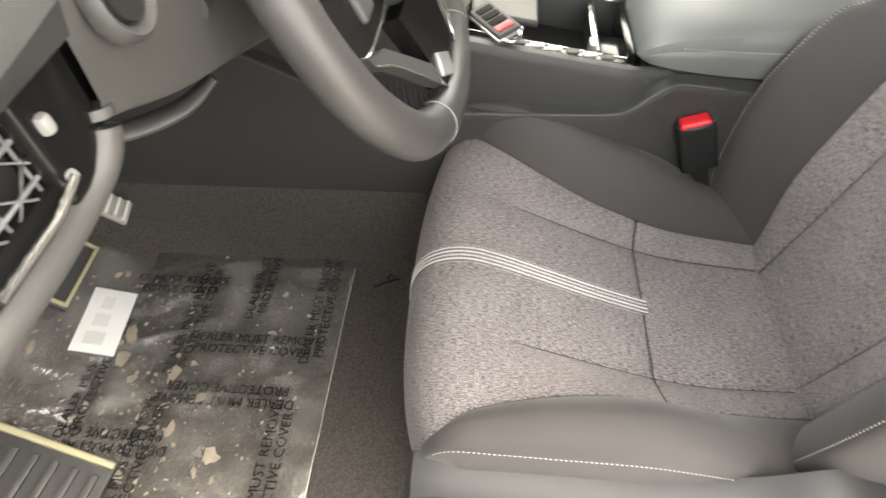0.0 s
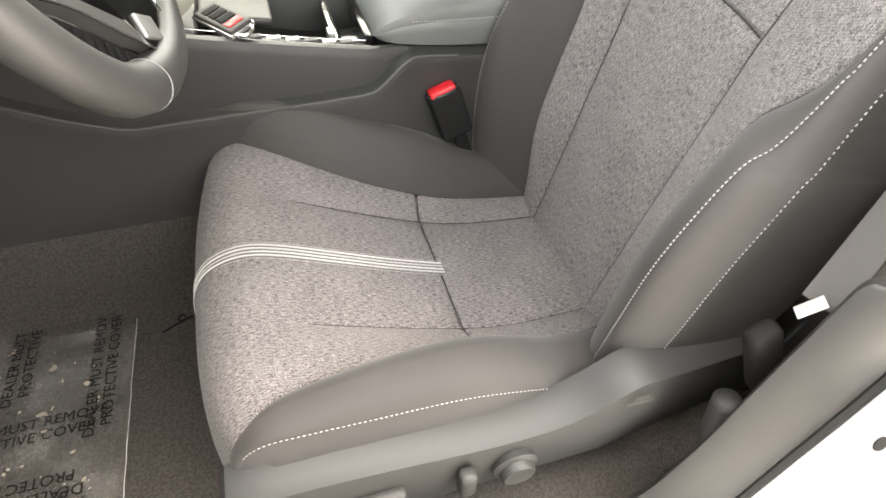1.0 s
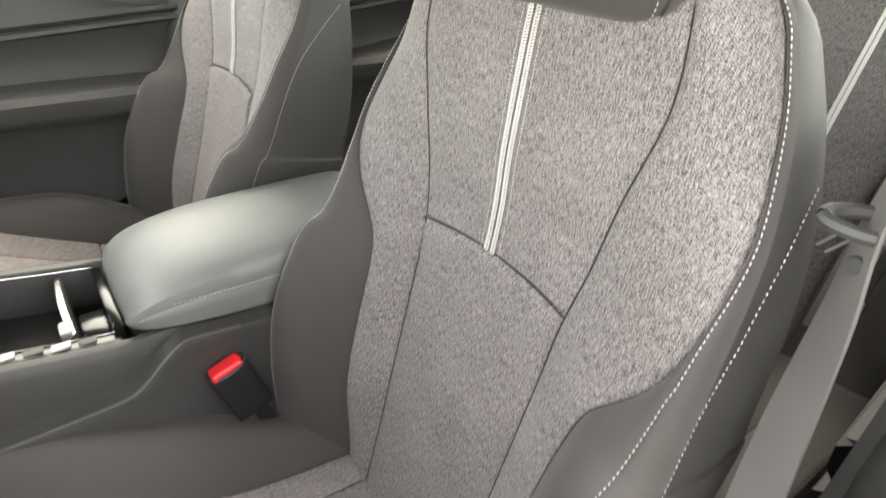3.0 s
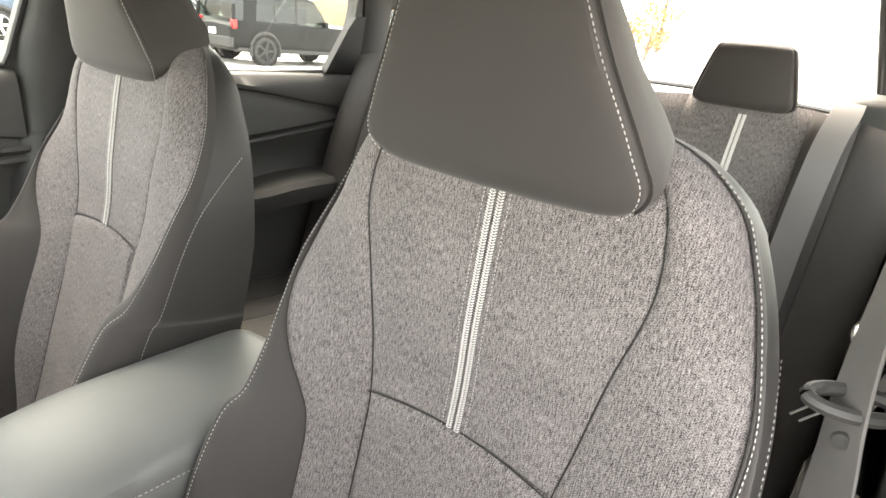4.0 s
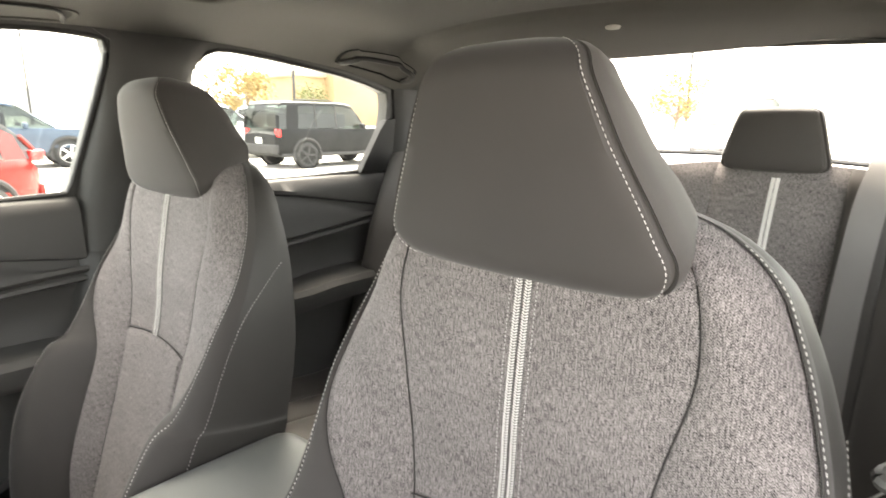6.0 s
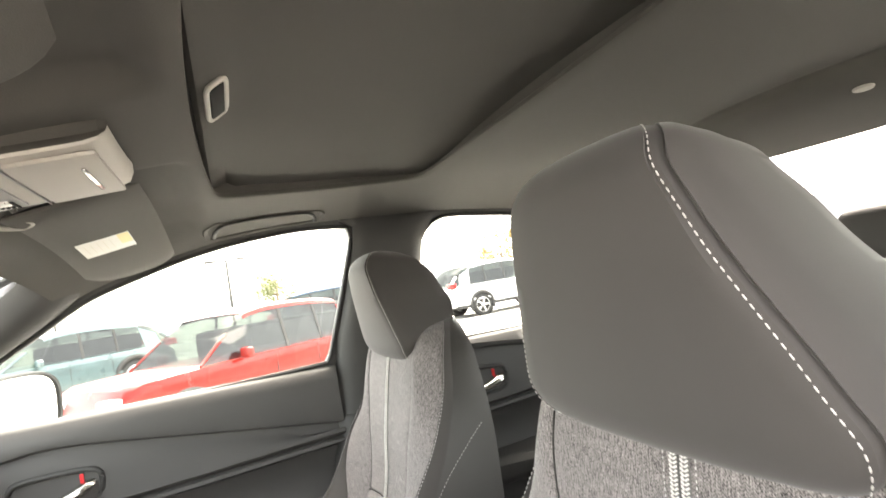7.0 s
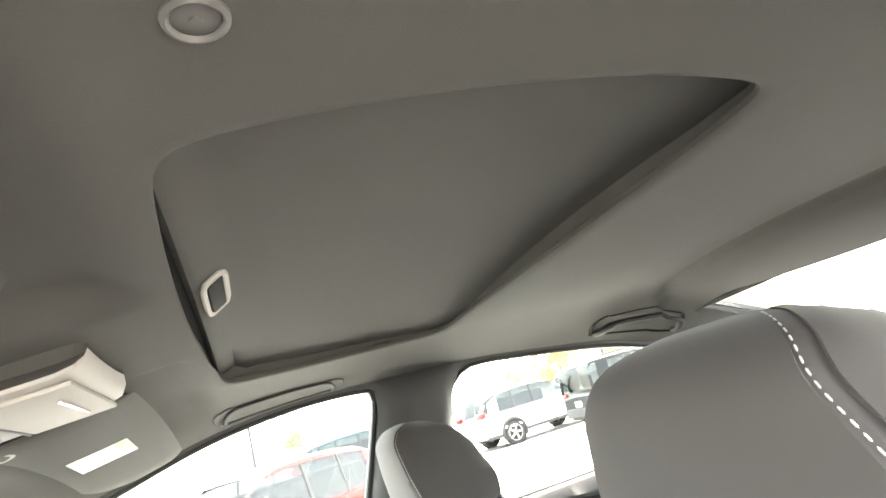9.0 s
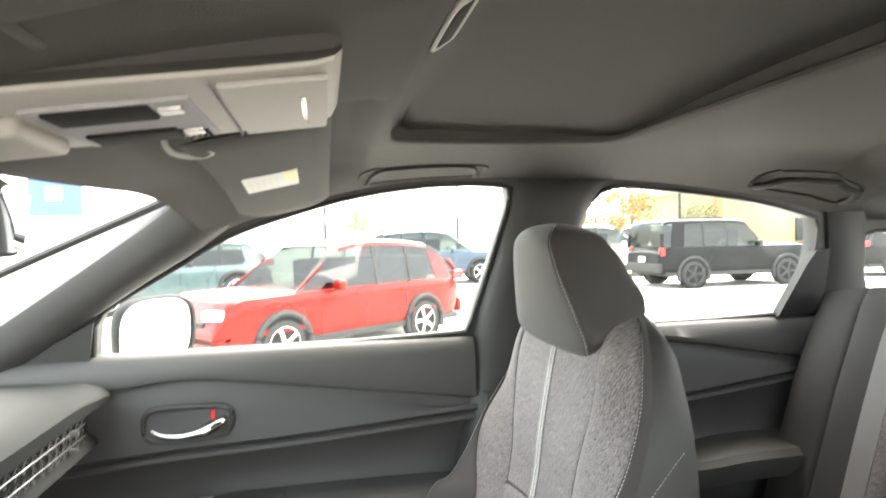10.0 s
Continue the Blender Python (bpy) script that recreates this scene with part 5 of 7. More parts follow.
# ---- rear bench ----
rear = thing("rear_bench", "grey cloth rear bench seat with three headrests", "car seat")
rb_y = table([0.44, 0.60, 0.85, 1.05, 1.10, 1.13], [-0.80, -0.845, -0.925, -0.99, -1.01, -1.04])
for x0, x1, mat in ((-0.655, -0.56, KNIT), (-0.56, -0.487, KNIT), (-0.487, -0.265, CLOTH), (-0.265, -0.13, CLOTH), (-0.13, 0.13, CLOTH), (0.13, 0.265, CLOTH), (0.265, 0.487, CLOTH), (0.487, 0.56, KNIT), (0.56, 0.655, KNIT)):
    rows, uvs = [], []
    for z in np.linspace(0.44, 1.128, 40):
        row, uv = [], []
        for u in U_ZONE:
            x = x0 + (x1 - x0) * u
            c = 0.375 - abs(x)
            bol = 0.035 * min(1, max(0, (abs(x) - 0.50) / 0.12)) * (1 if z < 0.9 else max(0.3, 1 - (z - 0.9) * 3))
            zz = z - 0.03 * max(0, (z - 1.0) / 0.13) * min(1, (c / 0.28) ** 2)
            row.append((x, rb_y(zz)[0] + puff(u, 0.008) + bol, zz))
            uv.append((x, z))
        rows.append(row), uvs.append(uv)
    part("back_panel", loft(rows, uvs), mat, rear)
    rows, uvs = [], []
    for y, z in flow([(-0.86, 0.47), (-0.70, 0.468), (-0.50, 0.49), (-0.40, 0.50), (-0.355, 0.488), (-0.335, 0.455), (-0.335, 0.39), (-0.35, 0.34)], 30):
        rows.append([(x0 + (x1 - x0) * u, y, z + puff(u, 0.008) + 0.03 * min(1, max(0, (abs(x0 + (x1 - x0) * u) - 0.5) / 0.15)) * (1 if z > 0.45 else 0)) for u in U_ZONE])
        uvs.append([(y, x0 + (x1 - x0) * u) for u in U_ZONE])
    part("cushion_panel", loft(rows, uvs), KNIT, rear)
part("back_board", slab((1.30, 0.10, 0.66), (0, -1.02, 0.77), 0.02, m=Euler((radians(17), 0, 0)).to_matrix().to_4x4()), KNIT_DULL, rear)
for x, w, top in ((-0.366, 0.083, 1.229), (0.366, 0.083, 1.229), (0.0, 0.10, 1.205)):
    W = [(1.108, w * 0.6, -0.03, 0.04), (1.112, w * 0.95, -0.01, 0.07), (1.122, w * 1.10, 0, 0.085), (1.15, w * 1.04, 0.004, 0.09), (top - 0.018, w * 0.84, 0.0, 0.08), (top - 0.005, w * 0.74, -0.010, 0.06), (top, w * 0.5, -0.026, 0.03)]
    bm = loft(headrest_rows([tuple(r) for r in flow(W, 22)], -1.000, x, 0.15, 0.1, 0.1), closed=True)
    part("headrest", bm, KNIT, rear)
for s in (-1, 1):
    pth = [(rb_y(z)[0] + 0.002, z) for z in np.linspace(0.60, 1.10, 90)]
    bms = ribbon(pth, (-0.004, 0.004), 0.0065)
    for b in bms:
        bmesh.ops.translate(b, vec=(s * 0.376, 0, 0), verts=b.verts)
    part("back_stripe", merge(bms), RIBBON, rear, "pale trim stripe")


# ---- seat belts and buckles ----
def strap(pts, w, across, t=0.0012, n=40, ease=1.0):
    """A flat webbing band through pts; across: the band's width direction at start and end."""
    p = flow(pts, n)
    a0, a1 = Vector(across[0]).normalized(), Vector(across[1]).normalized()
    rows = []
    for i in range(n):
        d = Vector(p[min(i + 1, n - 1)] - p[max(i - 1, 0)]).normalized()
        a = a0.lerp(a1, (i / (n - 1)) ** ease).normalized()
        a = (a - d * a.dot(d)).normalized()
        nn = d.cross(a).normalized()
        c = Vector(p[i])
        rows.append([c + a * k * w / 2 + nn * h for k, h in ((-1, 0), (-0.98, t), (-0.5, t * 0.8), (0, t * 0.9), (0.5, t * 0.8), (0.98, t), (1, 0), (0.98, -t), (0, -t), (-0.98, -t))])
    return loft(rows, closed=True)


fb = thing("driver_seat_belt", "grey webbing seat belt hanging down the centre pillar", "seat belt")
part("webbing", strap([(-0.640, -0.303, 1.185), (-0.642, -0.262, 1.06), (-0.645, -0.238, 0.984), (-0.652, -0.230, 0.92), (-0.660, -0.216, 0.81), (-0.672, -0.192, 0.71), (-0.684, -0.165, 0.648)], 0.040, ((0.05, -1, 0), (1, 0.1, 0)), ease=1.1), BELT, fb)
part("upper_guide", slab((0.042, 0.060, 0.052), (-0.622, -0.315, 1.208), 0.012, 3), PLASTIC_MID, fb)
part("guide_base", slab((0.030, 0.05, 0.10), (-0.650, -0.325, 1.205), 0.012, 3), PLASTIC_MID, fb)
part("webbing_lower", strap([(-0.684, -0.165, 0.648), (-0.689, -0.142, 0.61), (-0.694, -0.128, 0.575)], 0.034, ((0.45, -1, -0.2), (0.5, -1, 0)), n=10), MATT_BLACK, fb)
part("tongue_plate", tube([(-0.647 + 0.026 * math.cos(a) + 0.006 * math.sin(a), -0.238 + 0.014 * math.cos(a) - 0.011 * math.sin(a), 0.983 + 0.003 * math.sin(a)) for a in np.linspace(0, math.tau, 25)], 0.0055, 8, cap=False), PLASTIC_MID, fb, "moulded belt tongue")
for dx in (0.0, 0.007):
    part("tongue_blade", tube([(-0.622 + dx, -0.258, 0.944 + dx * 0.4), (-0.628 + dx, -0.256, 0.953 + dx * 0.4), (-0.634 + dx, -0.253, 0.962 + dx * 0.4)], 0.0011, 6), SILVER, fb, "bright blade edge")
part("stop_button", lathe([(0.0, 0.003), (0.006, 0.003), (0.007, 0.0)], Matrix.Translation((-0.648, -0.229, 0.958)) @ Euler((radians(-90), 0, 0)).to_matrix().to_4x4(), 12), PLASTIC_MID, fb)
part("anchor_bracket", slab((0.024, 0.034, 0.115), (-0.692, -0.122, 0.588), 0.010, 3, m=Euler((radians(-24), radians(4), 0)).to_matrix().to_4x4()), MATT_BLACK, fb)
boot = bmesh.new()
prof = []
for i in range(9):
    prof += [(0.0125, -i * 0.009), (0.0165, -i * 0.009 - 0.0045)]
lathe([(0.0, 0.002), (0.011, 0.001)] + prof + [(0.012, -0.085)], Matrix.Translation((-0.698, -0.105, 0.525)) @ Euler((radians(-8), radians(2), 0)).to_matrix().to_4x4(), 16, bm=boot)
part("boot", boot, PLASTIC, fb, "ribbed plastic belt boot")
bl = Matrix(((0.80, -0.26, -0.45, -0.690), (-0.55, -0.62, 0.55, -0.140), (-0.24, 0.74, 0.70, 0.662), (0, 0, 0, 1)))
part("belt_label", slab((0.020, 0.028, 0.0012), bevel=0.0004, m=bl), PAPER, fb, "white printed belt label")
for k in range(5):
    part("label_line", slab((0.017, 0.0018, 0.0004), bevel=0, m=bl @ Matrix.Translation((0, 0.0085 - k * 0.004, 0.0009))), FAINT, fb)
pbelt = thing("passenger_seat_belt", "grey seat belt resting against the far pillar", "seat belt")
part("webbing", strap([(0.630, -0.300, 1.20), (0.640, -0.285, 1.05), (0.650, -0.265, 0.85), (0.665, -0.235, 0.55)], 0.047, ((-0.35, -1, 0), (-0.5, -1, 0))), BELT, pbelt)
part("upper_guide", slab((0.025, 0.075, 0.05), (0.632, -0.31, 1.215), 0.012, 3), PLASTIC, pbelt)
rbelt = thing("rear_seat_belt", "light grey seat belt across the rear backrest", "seat belt", group="rear seat belts")
part("webbing", strap([(-0.535, -1.035, 1.145), (-0.535, -1.002, 1.125), (-0.527, -0.955, 1.06), (-0.522, -0.90, 0.90), (-0.524, -0.84, 0.72), (-0.53, -0.78, 0.56)], 0.047, ((1, 0, 0), (1, 0, 0))), BELT, rbelt)
part("tongue", slab((0.05, 0.008, 0.028), (-0.545, -0.80, 0.62), 0.003), CHROME, rbelt)
copy_thing(rbelt, Matrix.Translation((0.965, 0, 0)))

for x, nm in ((-0.141, "driver"), (0.141, "passenger")):
    bk = thing("belt_buckle", "black belt buckle with a red release button", "belt buckle", group="front belt buckles")
    bm_ = Matrix.Translation((x, 0.038, 0.566)) @ Euler((radians(-18), radians(6 if x < 0 else -6), 0)).to_matrix().to_4x4()
    part("housing", slab((0.032, 0.054, 0.082), bevel=0.007, seg=3, m=bm_), MATT_BLACK, bk)
    part("button", slab((0.025, 0.043, 0.016), bevel=0.005, seg=3, m=bm_ @ Matrix.Translation((-0.001, 0.001, 0.041))), RED, bk, "red release button")
    part("frame", tube([bm_ @ Vector((0.0150 * math.cos(a) - 0.001, 0.0255 * math.sin(a), 0.041)) for a in np.linspace(0, math.tau, 25)], 0.0018, 6, cap=False), PLASTIC_MID, bk)
    part("stalk", slab((0.010, 0.022, 0.17), bevel=0.003, m=bm_ @ Matrix.Translation((0.004, -0.004, -0.115))), MATT_BLACK, bk)

# ---- left door opening: pillar foot, sill, labels ----
jamb = thing("trim_door_jamb", "grey plastic pillar foot and white painted door jamb", "door jamb", kind="structure")
ji = table([0.36, 0.40, 0.50, 0.60, 0.70, 0.730, 0.742, 0.752, 0.80, 0.87, 1.0, 1.2, 1.35],
           [-0.722, -0.722, -0.722, -0.722, -0.722, -0.722, -0.727, -0.741, -0.746, -0.750, -0.738, -0.714, -0.697],
           [-0.012, -0.042, -0.073, -0.091, -0.112, -0.119, -0.126, -0.139, -0.142, -0.148, -0.185, -0.227, -0.252])
jo = table([0.36, 0.40, 0.50, 0.60, 0.70, 0.80, 0.87, 1.0, 1.2, 1.35],
           [-0.774, -0.769, -0.766, -0.765, -0.765, -0.765, -0.763, -0.755, -0.733, -0.714],
           [-0.082, -0.100, -0.127, -0.148, -0.160, -0.163, -0.168, -0.203, -0.248, -0.272])
zs_ = sorted([float(z) for z in np.linspace(0.36, 1.35, 60)] + [0.733, 0.737, 0.741, 0.745, 0.749, 0.753, 0.757])
I = [tuple(v) for v in flow([(-0.722, 0.80, 0.315), (-0.722, 0.30, 0.318), (-0.722, 0.12, 0.325), (-0.722, 0.03, 0.341), (-0.722, -0.005, 0.356)], 20)] + [(*ji(z), z) for z in zs_]
O = [tuple(v) for v in flow([(-0.790, 0.80, 0.318), (-0.790, 0.25, 0.320), (-0.787, 0.06, 0.328), (-0.781, -0.04, 0.340), (-0.775, -0.076, 0.356)], 20)] + [(*jo(z), z) for z in zs_]
rows = []
for i, o in zip(I, O):
    i, o = Vector(i), Vector(o)
    up = min(1, max(0, (i.z - 0.740) / 0.03))
    back = Vector((i.x + 0.008, i.y - 0.014, i.z - 0.006)).lerp(Vector((-0.700, -0.262 - 0.05 * max(0, i.z - 1.0), i.z)), up)
    out = Vector((-0.55, 0.75, 0.35)).normalized()
    w = (o - i).length
    rows.append([back, i.lerp(back, 0.12), i + out * 0.001, i.lerp(o, 0.10) + out * 0.004, i.lerp(o, 0.3) + out * 0.007, i.lerp(o, 0.6) + out * 0.008, i.lerp(o, 0.88) + out * 0.005, o, o + Vector((0.004, -0.012, -0.004))])
part("foot_cover", loft(rows), PLASTIC_MID, jamb)
part("door_seal", tube([Vector(o) + Vector((-0.001, -0.010, -0.004)) for o in O], 0.006, 8), RUBBER, jamb, "black rubber door seal")


def jamb_x(y, z):
    return max(-0.87, -(0.968 - 0.096 * y - 0.4 * z) / 0.912)


rows = []
for o in O[14:]:
    x1 = min(o[0] - 0.012, jamb_x(o[1], o[2]))
    x2 = min(o[0] - 0.014, jamb_x(o[1] - 0.12, o[2]))
    rows.append([(o[0] + 0.004, o[1] - 0.016, o[2] - 0.004), (o[0] - 0.004, o[1] - 0.012, o[2] - 0.004), (x1 * 0.8 + o[0] * 0.2, o[1] - 0.006, o[2] - 0.004), (x1, o[1] - 0.004, o[2] - 0.002), (x2, o[1] - 0.12, o[2] - 0.002), (x2 + 0.02, o[1] - 0.14, o[2] - 0.004), (x2 + 0.05, o[1] - 0.15, o[2] - 0.004)])
part("painted_jamb", loft(rows), WHITE_PAINT, jamb)

# ---- roof fittings ----
def at_roof(x, y, d=0.0):
    return Vector((x, y, roof_z(x, y) - d))


shade = thing("sunroof_shade", "dark cloth sunroof shade with a recessed pull", "sunroof shade")
rows = []
for y, z in ((0.049, 1.462), (0.046, 1.432), (0.040, 1.4245), (0.033, 1.4250), (0.016, 1.4355), (0.0, 1.4400), (-0.016, 1.4420), (-0.20, 1.440), (-0.41, 1.431)):
    rows.append([(x, y, z - (0.014 if y > 0.01 else 0.026) * (x / 0.40) ** 2) for x in np.linspace(-0.43, 0.44, 23)])
part("panel", loft(rows), HEADLINER, shade)
pm = Matrix.Translation((0.010, 0.0215, 1.4312)) @ Euler((radians(-35), 0, 0)).to_matrix().to_4x4()
# added black strip paints the deep shade between rim and panel
part("gap_shade_strip", slab((0.84, 0.034, 0.008), (0, 0.052, 1.4385), 0.002), VOID, shade, "black strip standing in for the shaded gap before the panel")
part("pull_cup", slab((0.092, 0.018, 0.008), bevel=0.0025, m=pm @ Matrix.Translation((0, 0, -0.001))), MATT_BLACK, shade)
ring = [pm @ Vector((0.052 * (abs(math.cos(a)) ** 0.35) * (1 if math.cos(a) > 0 else -1), 0.0130 * (abs(math.sin(a)) ** 0.35) * (1 if math.sin(a) > 0 else -1), -0.002)) for a in np.linspace(0, math.tau, 41)]
part("pull_bezel", tube(ring, 0.0032, 8, cap=False), HEAD_LIGHT, shade, "pale grey pull surround")
lid_ = thing("sunroof_glass", "closed sunroof glass over the shade", "sunroof", kind="structure")
part("pane", slab((0.84, 0.48, 0.006), (0, -0.16, 1.465), 0.002), BLACK, lid_)

oz = lambda y: 1.3855 - 0.118 * (y - 0.118)
oc = thing("overhead_console", "light grey overhead console with map lamps and sunglasses box", "overhead console")
rows = []
for y, w, d in flow([(0.118, 0.070, 0.004), (0.119, 0.080, 0.014), (0.124, 0.088, 0.021), (0.14, 0.091, 0.025), (0.20, 0.092, 0.026), (0.28, 0.092, 0.026), (0.36, 0.088, 0.025), (0.40, 0.080, 0.018), (0.415, 0.065, 0.004)], 26):
    z = oz(y)
    rows.append([(x * w, y, z - dd) for x, dd in ((-0.90, -0.012), (-0.92, d * 0.5), (-0.985, d * 0.72), (-1.0, d * 0.84), (-0.985, d * 0.96), (-0.95, d), (-0.4, d + 0.002), (0, d + 0.002), (0.4, d + 0.002), (0.95, d), (0.985, d * 0.96), (1, d * 0.84), (0.985, d * 0.72), (0.92, d * 0.5), (0.90, -0.012))])
part("body", loft([r[3:-3] for r in rows]), HEAD_LIGHT, oc)
part("skirt", loft([r[:4] for r in rows]), HEADLINER, oc)
part("skirt", loft([r[-4:] for r in rows]), HEADLINER, oc)
tilt = Euler((radians(-6.8), 0, 0)).to_matrix().to_4x4()
zo = lambda y: oz(y) - 0.0285
part("glasses_box", slab((0.160, 0.072, 0.005), (0.0, 0.164, zo(0.164)), 0.0028, m=tilt), HEAD_LIGHT, oc, "pale sunglasses box lid")
part("box_grip", slab((0.090, 0.004, 0.003), (0, 0.146, zo(0.146) - 0.004), 0.002, m=tilt), CHROME, oc)
part("panel_gap", slab((0.172, 0.002, 0.003), (0, 0.204, zo(0.204)), 0.001, m=tilt), GREY_INK, oc)
part("switch_panel", slab((0.128, 0.104, 0.004), (0.005, 0.272, zo(0.272)), 0.0022, m=tilt), GREY_INK, oc, "dark sunroof switch panel")
for x in (-0.038, 0.038):
    part("lamp_lens", slab((0.036, 0.066, 0.006), (x, 0.280, zo(0.280) - 0.002), 0.0026, m=tilt), MATT_BLACK, oc)
    part("lamp_switch", slab((0.016, 0.016, 0.006), (x, 0.236, zo(0.236) - 0.002), 0.0025, m=tilt), SILVER, oc)
mic = bmesh.new()
for i in range(6):
    for j in range(5):
        lathe([(0.0, -0.001), (0.0016, -0.001), (0.002, 0.0006)], Matrix.Translation((0.032 + i * 0.005, 0.226 + j * 0.005, zo(0.236) - 0.003)), 6, bm=mic)
tagged(part("speaker_holes", mic, MATT_BLACK, oc), kind="stuff")
part("front_cover", slab((0.085, 0.07, 0.016), (0.0, 0.365, zo(0.365) - 0.004), 0.007, 3, m=tilt), HEAD_LIGHT, oc)

rv = thing("rear_view_mirror", "dark framed rear view mirror with pale camera cover behind it", "car mirror")
vm = Matrix.Translation((0.045, 0.395, 1.272)) @ Euler((radians(8), 0, radians(18))).to_matrix().to_4x4()
part("housing", slab((0.25, 0.026, 0.066), bevel=0.012, seg=4, m=vm), MATT_BLACK, rv)
part("glass", slab((0.236, 0.003, 0.054), bevel=0.0012, m=vm @ Matrix.Translation((0, -0.0135, 0))), MIRROR, rv)
part("stem", tube([(0.02, 0.42, 1.285), (0.02, 0.45, 1.315), (0.03, 0.455, 1.335)], 0.010, 10), MATT_BLACK, rv)
part("camera_cover", slab((0.15, 0.11, 0.045), (0.135, 0.462, 1.352), 0.015, 3, m=Euler((radians(-25), 0, 0)).to_matrix().to_4x4()), HEAD_LIGHT, rv, "pale grey windshield camera cover")
part("sticker", slab((0.022, 0.003, 0.020), (0.140, 0.4035, 1.343), 0.0005, m=Euler((radians(-20), 0, 0)).to_matrix().to_4x4()), ORANGE, rv, "small orange sticker")

def visor_z(x, y):
    """The folded visors fall to the front and, curving, to the doors."""
    return 1.374 - 0.22 * (y - 0.122) - 0.28 * max(0.0, x - 0.13) ** 2


for s, nm in ((1, "passenger"), (-1, "driver")):
    vis = thing("sun_visor", "dark cloth sun visor folded against the headliner", "sun visor", group="sun visors")
    rows = []
    for u in np.linspace(0, 1, 15):
        y = 0.122 + 0.148 * u - (0.026 * (1 - u) if s < 0 else 0)
        z = visor_z(0.0, y) + (0.010 * (1 - u) if s < 0 else 0)
        t = 0.0065 * math.sin(math.pi * min(1, max(0, u))) ** 0.4
        x0, x1 = (0.125 if s > 0 else 0.195) + (0.012 if s > 0 else 0.040) * math.exp(-u * 8), 0.578 - 0.030 * math.exp(-u * 9) - 0.05 * u ** 6
        lo = [(k, d) for k, d in ((0, 0), (0.004, 0.6), (0.02, 1))] + [(k, 1.1) for k in np.linspace(0.12, 0.9, 9)] + [(0.98, 1), (0.996, 0.6), (1, 0), (0.98, -1)] + [(k, -1) for k in np.linspace(0.9, 0.12, 9)] + [(0.02, -1)]
        rows.append([(s * (x0 + (x1 - x0) * k), y, z + visor_z(x0 + (x1 - x0) * k, y) - visor_z(0.0, y) - t * d) for k, d in lo])
        if s < 0:   # the rear edge slants forward to the inner end
            rows[-1] = [(x, yy + 0.021 * (1 - u) * min(1.0, max(0.0, (0.40 + x) / 0.17)), zz) for x, yy, zz in rows[-1]]
    part("panel", loft(rows, closed=True), HEADLINER, vis)
    part("hinge_rod", tube([(s * x, 0.266, visor_z(x, 0.266) + 0.002) for x in np.linspace(0.16, 0.50, 9)], 0.0035, 8), HEADLINER, vis)
    cl = thing("visor_clip", "pale grey plastic visor clip", "visor clip", group="visor clips")
    dx = 0 if s > 0 else 0.085
    part("hook", tube(flow([(s * (0.135 + dx), 0.285, 1.352), (s * (0.150 + dx), 0.285, 1.343), (s * (0.172 + dx), 0.280, 1.340), (s * (0.190 + dx), 0.262, 1.341), (s * (0.172 + dx), 0.246, 1.343), (s * (0.150 + dx), 0.25, 1.345), (s * (0.135 + dx), 0.255, 1.354)], 26), 0.0032, 8), HEAD_LIGHT, cl)
    if s > 0:
        lb = thing("visor_label", "white and yellow printed warning label on the visor", "label")
        lm = Matrix.Translation((0.372, 0.203, visor_z(0.372, 0.203) - 0.0075)) @ Euler((radians(-12.4), radians(7.8), 0)).to_matrix().to_4x4()
        part("sheet", slab((0.080, 0.074, 0.0008), bevel=0.0, m=lm), PAPER, lb)
        part("yellow_band", slab((0.050, 0.016, 0.0008), bevel=0.0, m=lm @ Matrix.Translation((-0.014, -0.028, -0.0006))), CREAM, lb)
        for i in range(5):
            part("print_line", slab((0.050, 0.0012, 0.0006), bevel=0.0, m=lm @ Matrix.Translation((0, 0.028 - i * 0.009, -0.0006))), FAINT, lb)


def grab(name, label, s, y0, y1, out):
    g = thing(name, label, "grab handle", group="grab handles")
    def q(x, y, d):
        return (s * (x - d * 0.6), y, roof_z(x, y) - d * 0.8)
    rim_ = [(0.545, y0 - 0.03), (0.539, (y0 + y1) / 2), (0.545, y1 + 0.03), (0.56, y1 - 0.004), (0.598, y1 - 0.004), (0.608, y1 + 0.02), (0.608, y0 - 0.02), (0.598, y0 + 0.004), (0.56, y0 + 0.004), (0.535, y0 - 0.03)]
    edge = flow(rim_, 60)[:-1]
    cx, cy = 0.57, (y0 + y1) / 2
    part("recess", loft([[q(cx + (x - cx) * k, cy + (y - cy) * k, d) for x, y in edge] for k, d in ((1.03, -0.001), (1.0, 0.003), (0.95, 0.002), (0.90, -0.004), (0.5, -0.004), (0.05, -0.004))], closed=True), MATT_BLACK if out > 0.01 else HEADLINER, g)
    path = flow([(0.600, y0 - 0.010, 0.004), (0.580, y0 - 0.014, out * 0.8), (0.556, y0 - 0.030, out), (0.550, y0 - 0.065, out * 1.05), (0.548, cy, out * 1.1), (0.550, y1 + 0.065, out * 1.05), (0.556, y1 + 0.030, out), (0.580, y1 + 0.014, out * 0.8), (0.600, y1 + 0.010, 0.004)], 50)
    part("bar", tube([q(*v) for v in path], [r * (1.0 if out > 0.01 else 0.42) for r in [0.011] * 9 + [0.0085] * 32 + [0.011] * 9], 10, flat=0.75), HANDLE, g)


grab("front_grab_handle", "dark folding grab handle over the front passenger window", 1, 0.060, -0.165, 0.002)
grab("rear_grab_handle", "dark folding grab handle over the rear window", 1, -0.765, -1.005, 0.020)

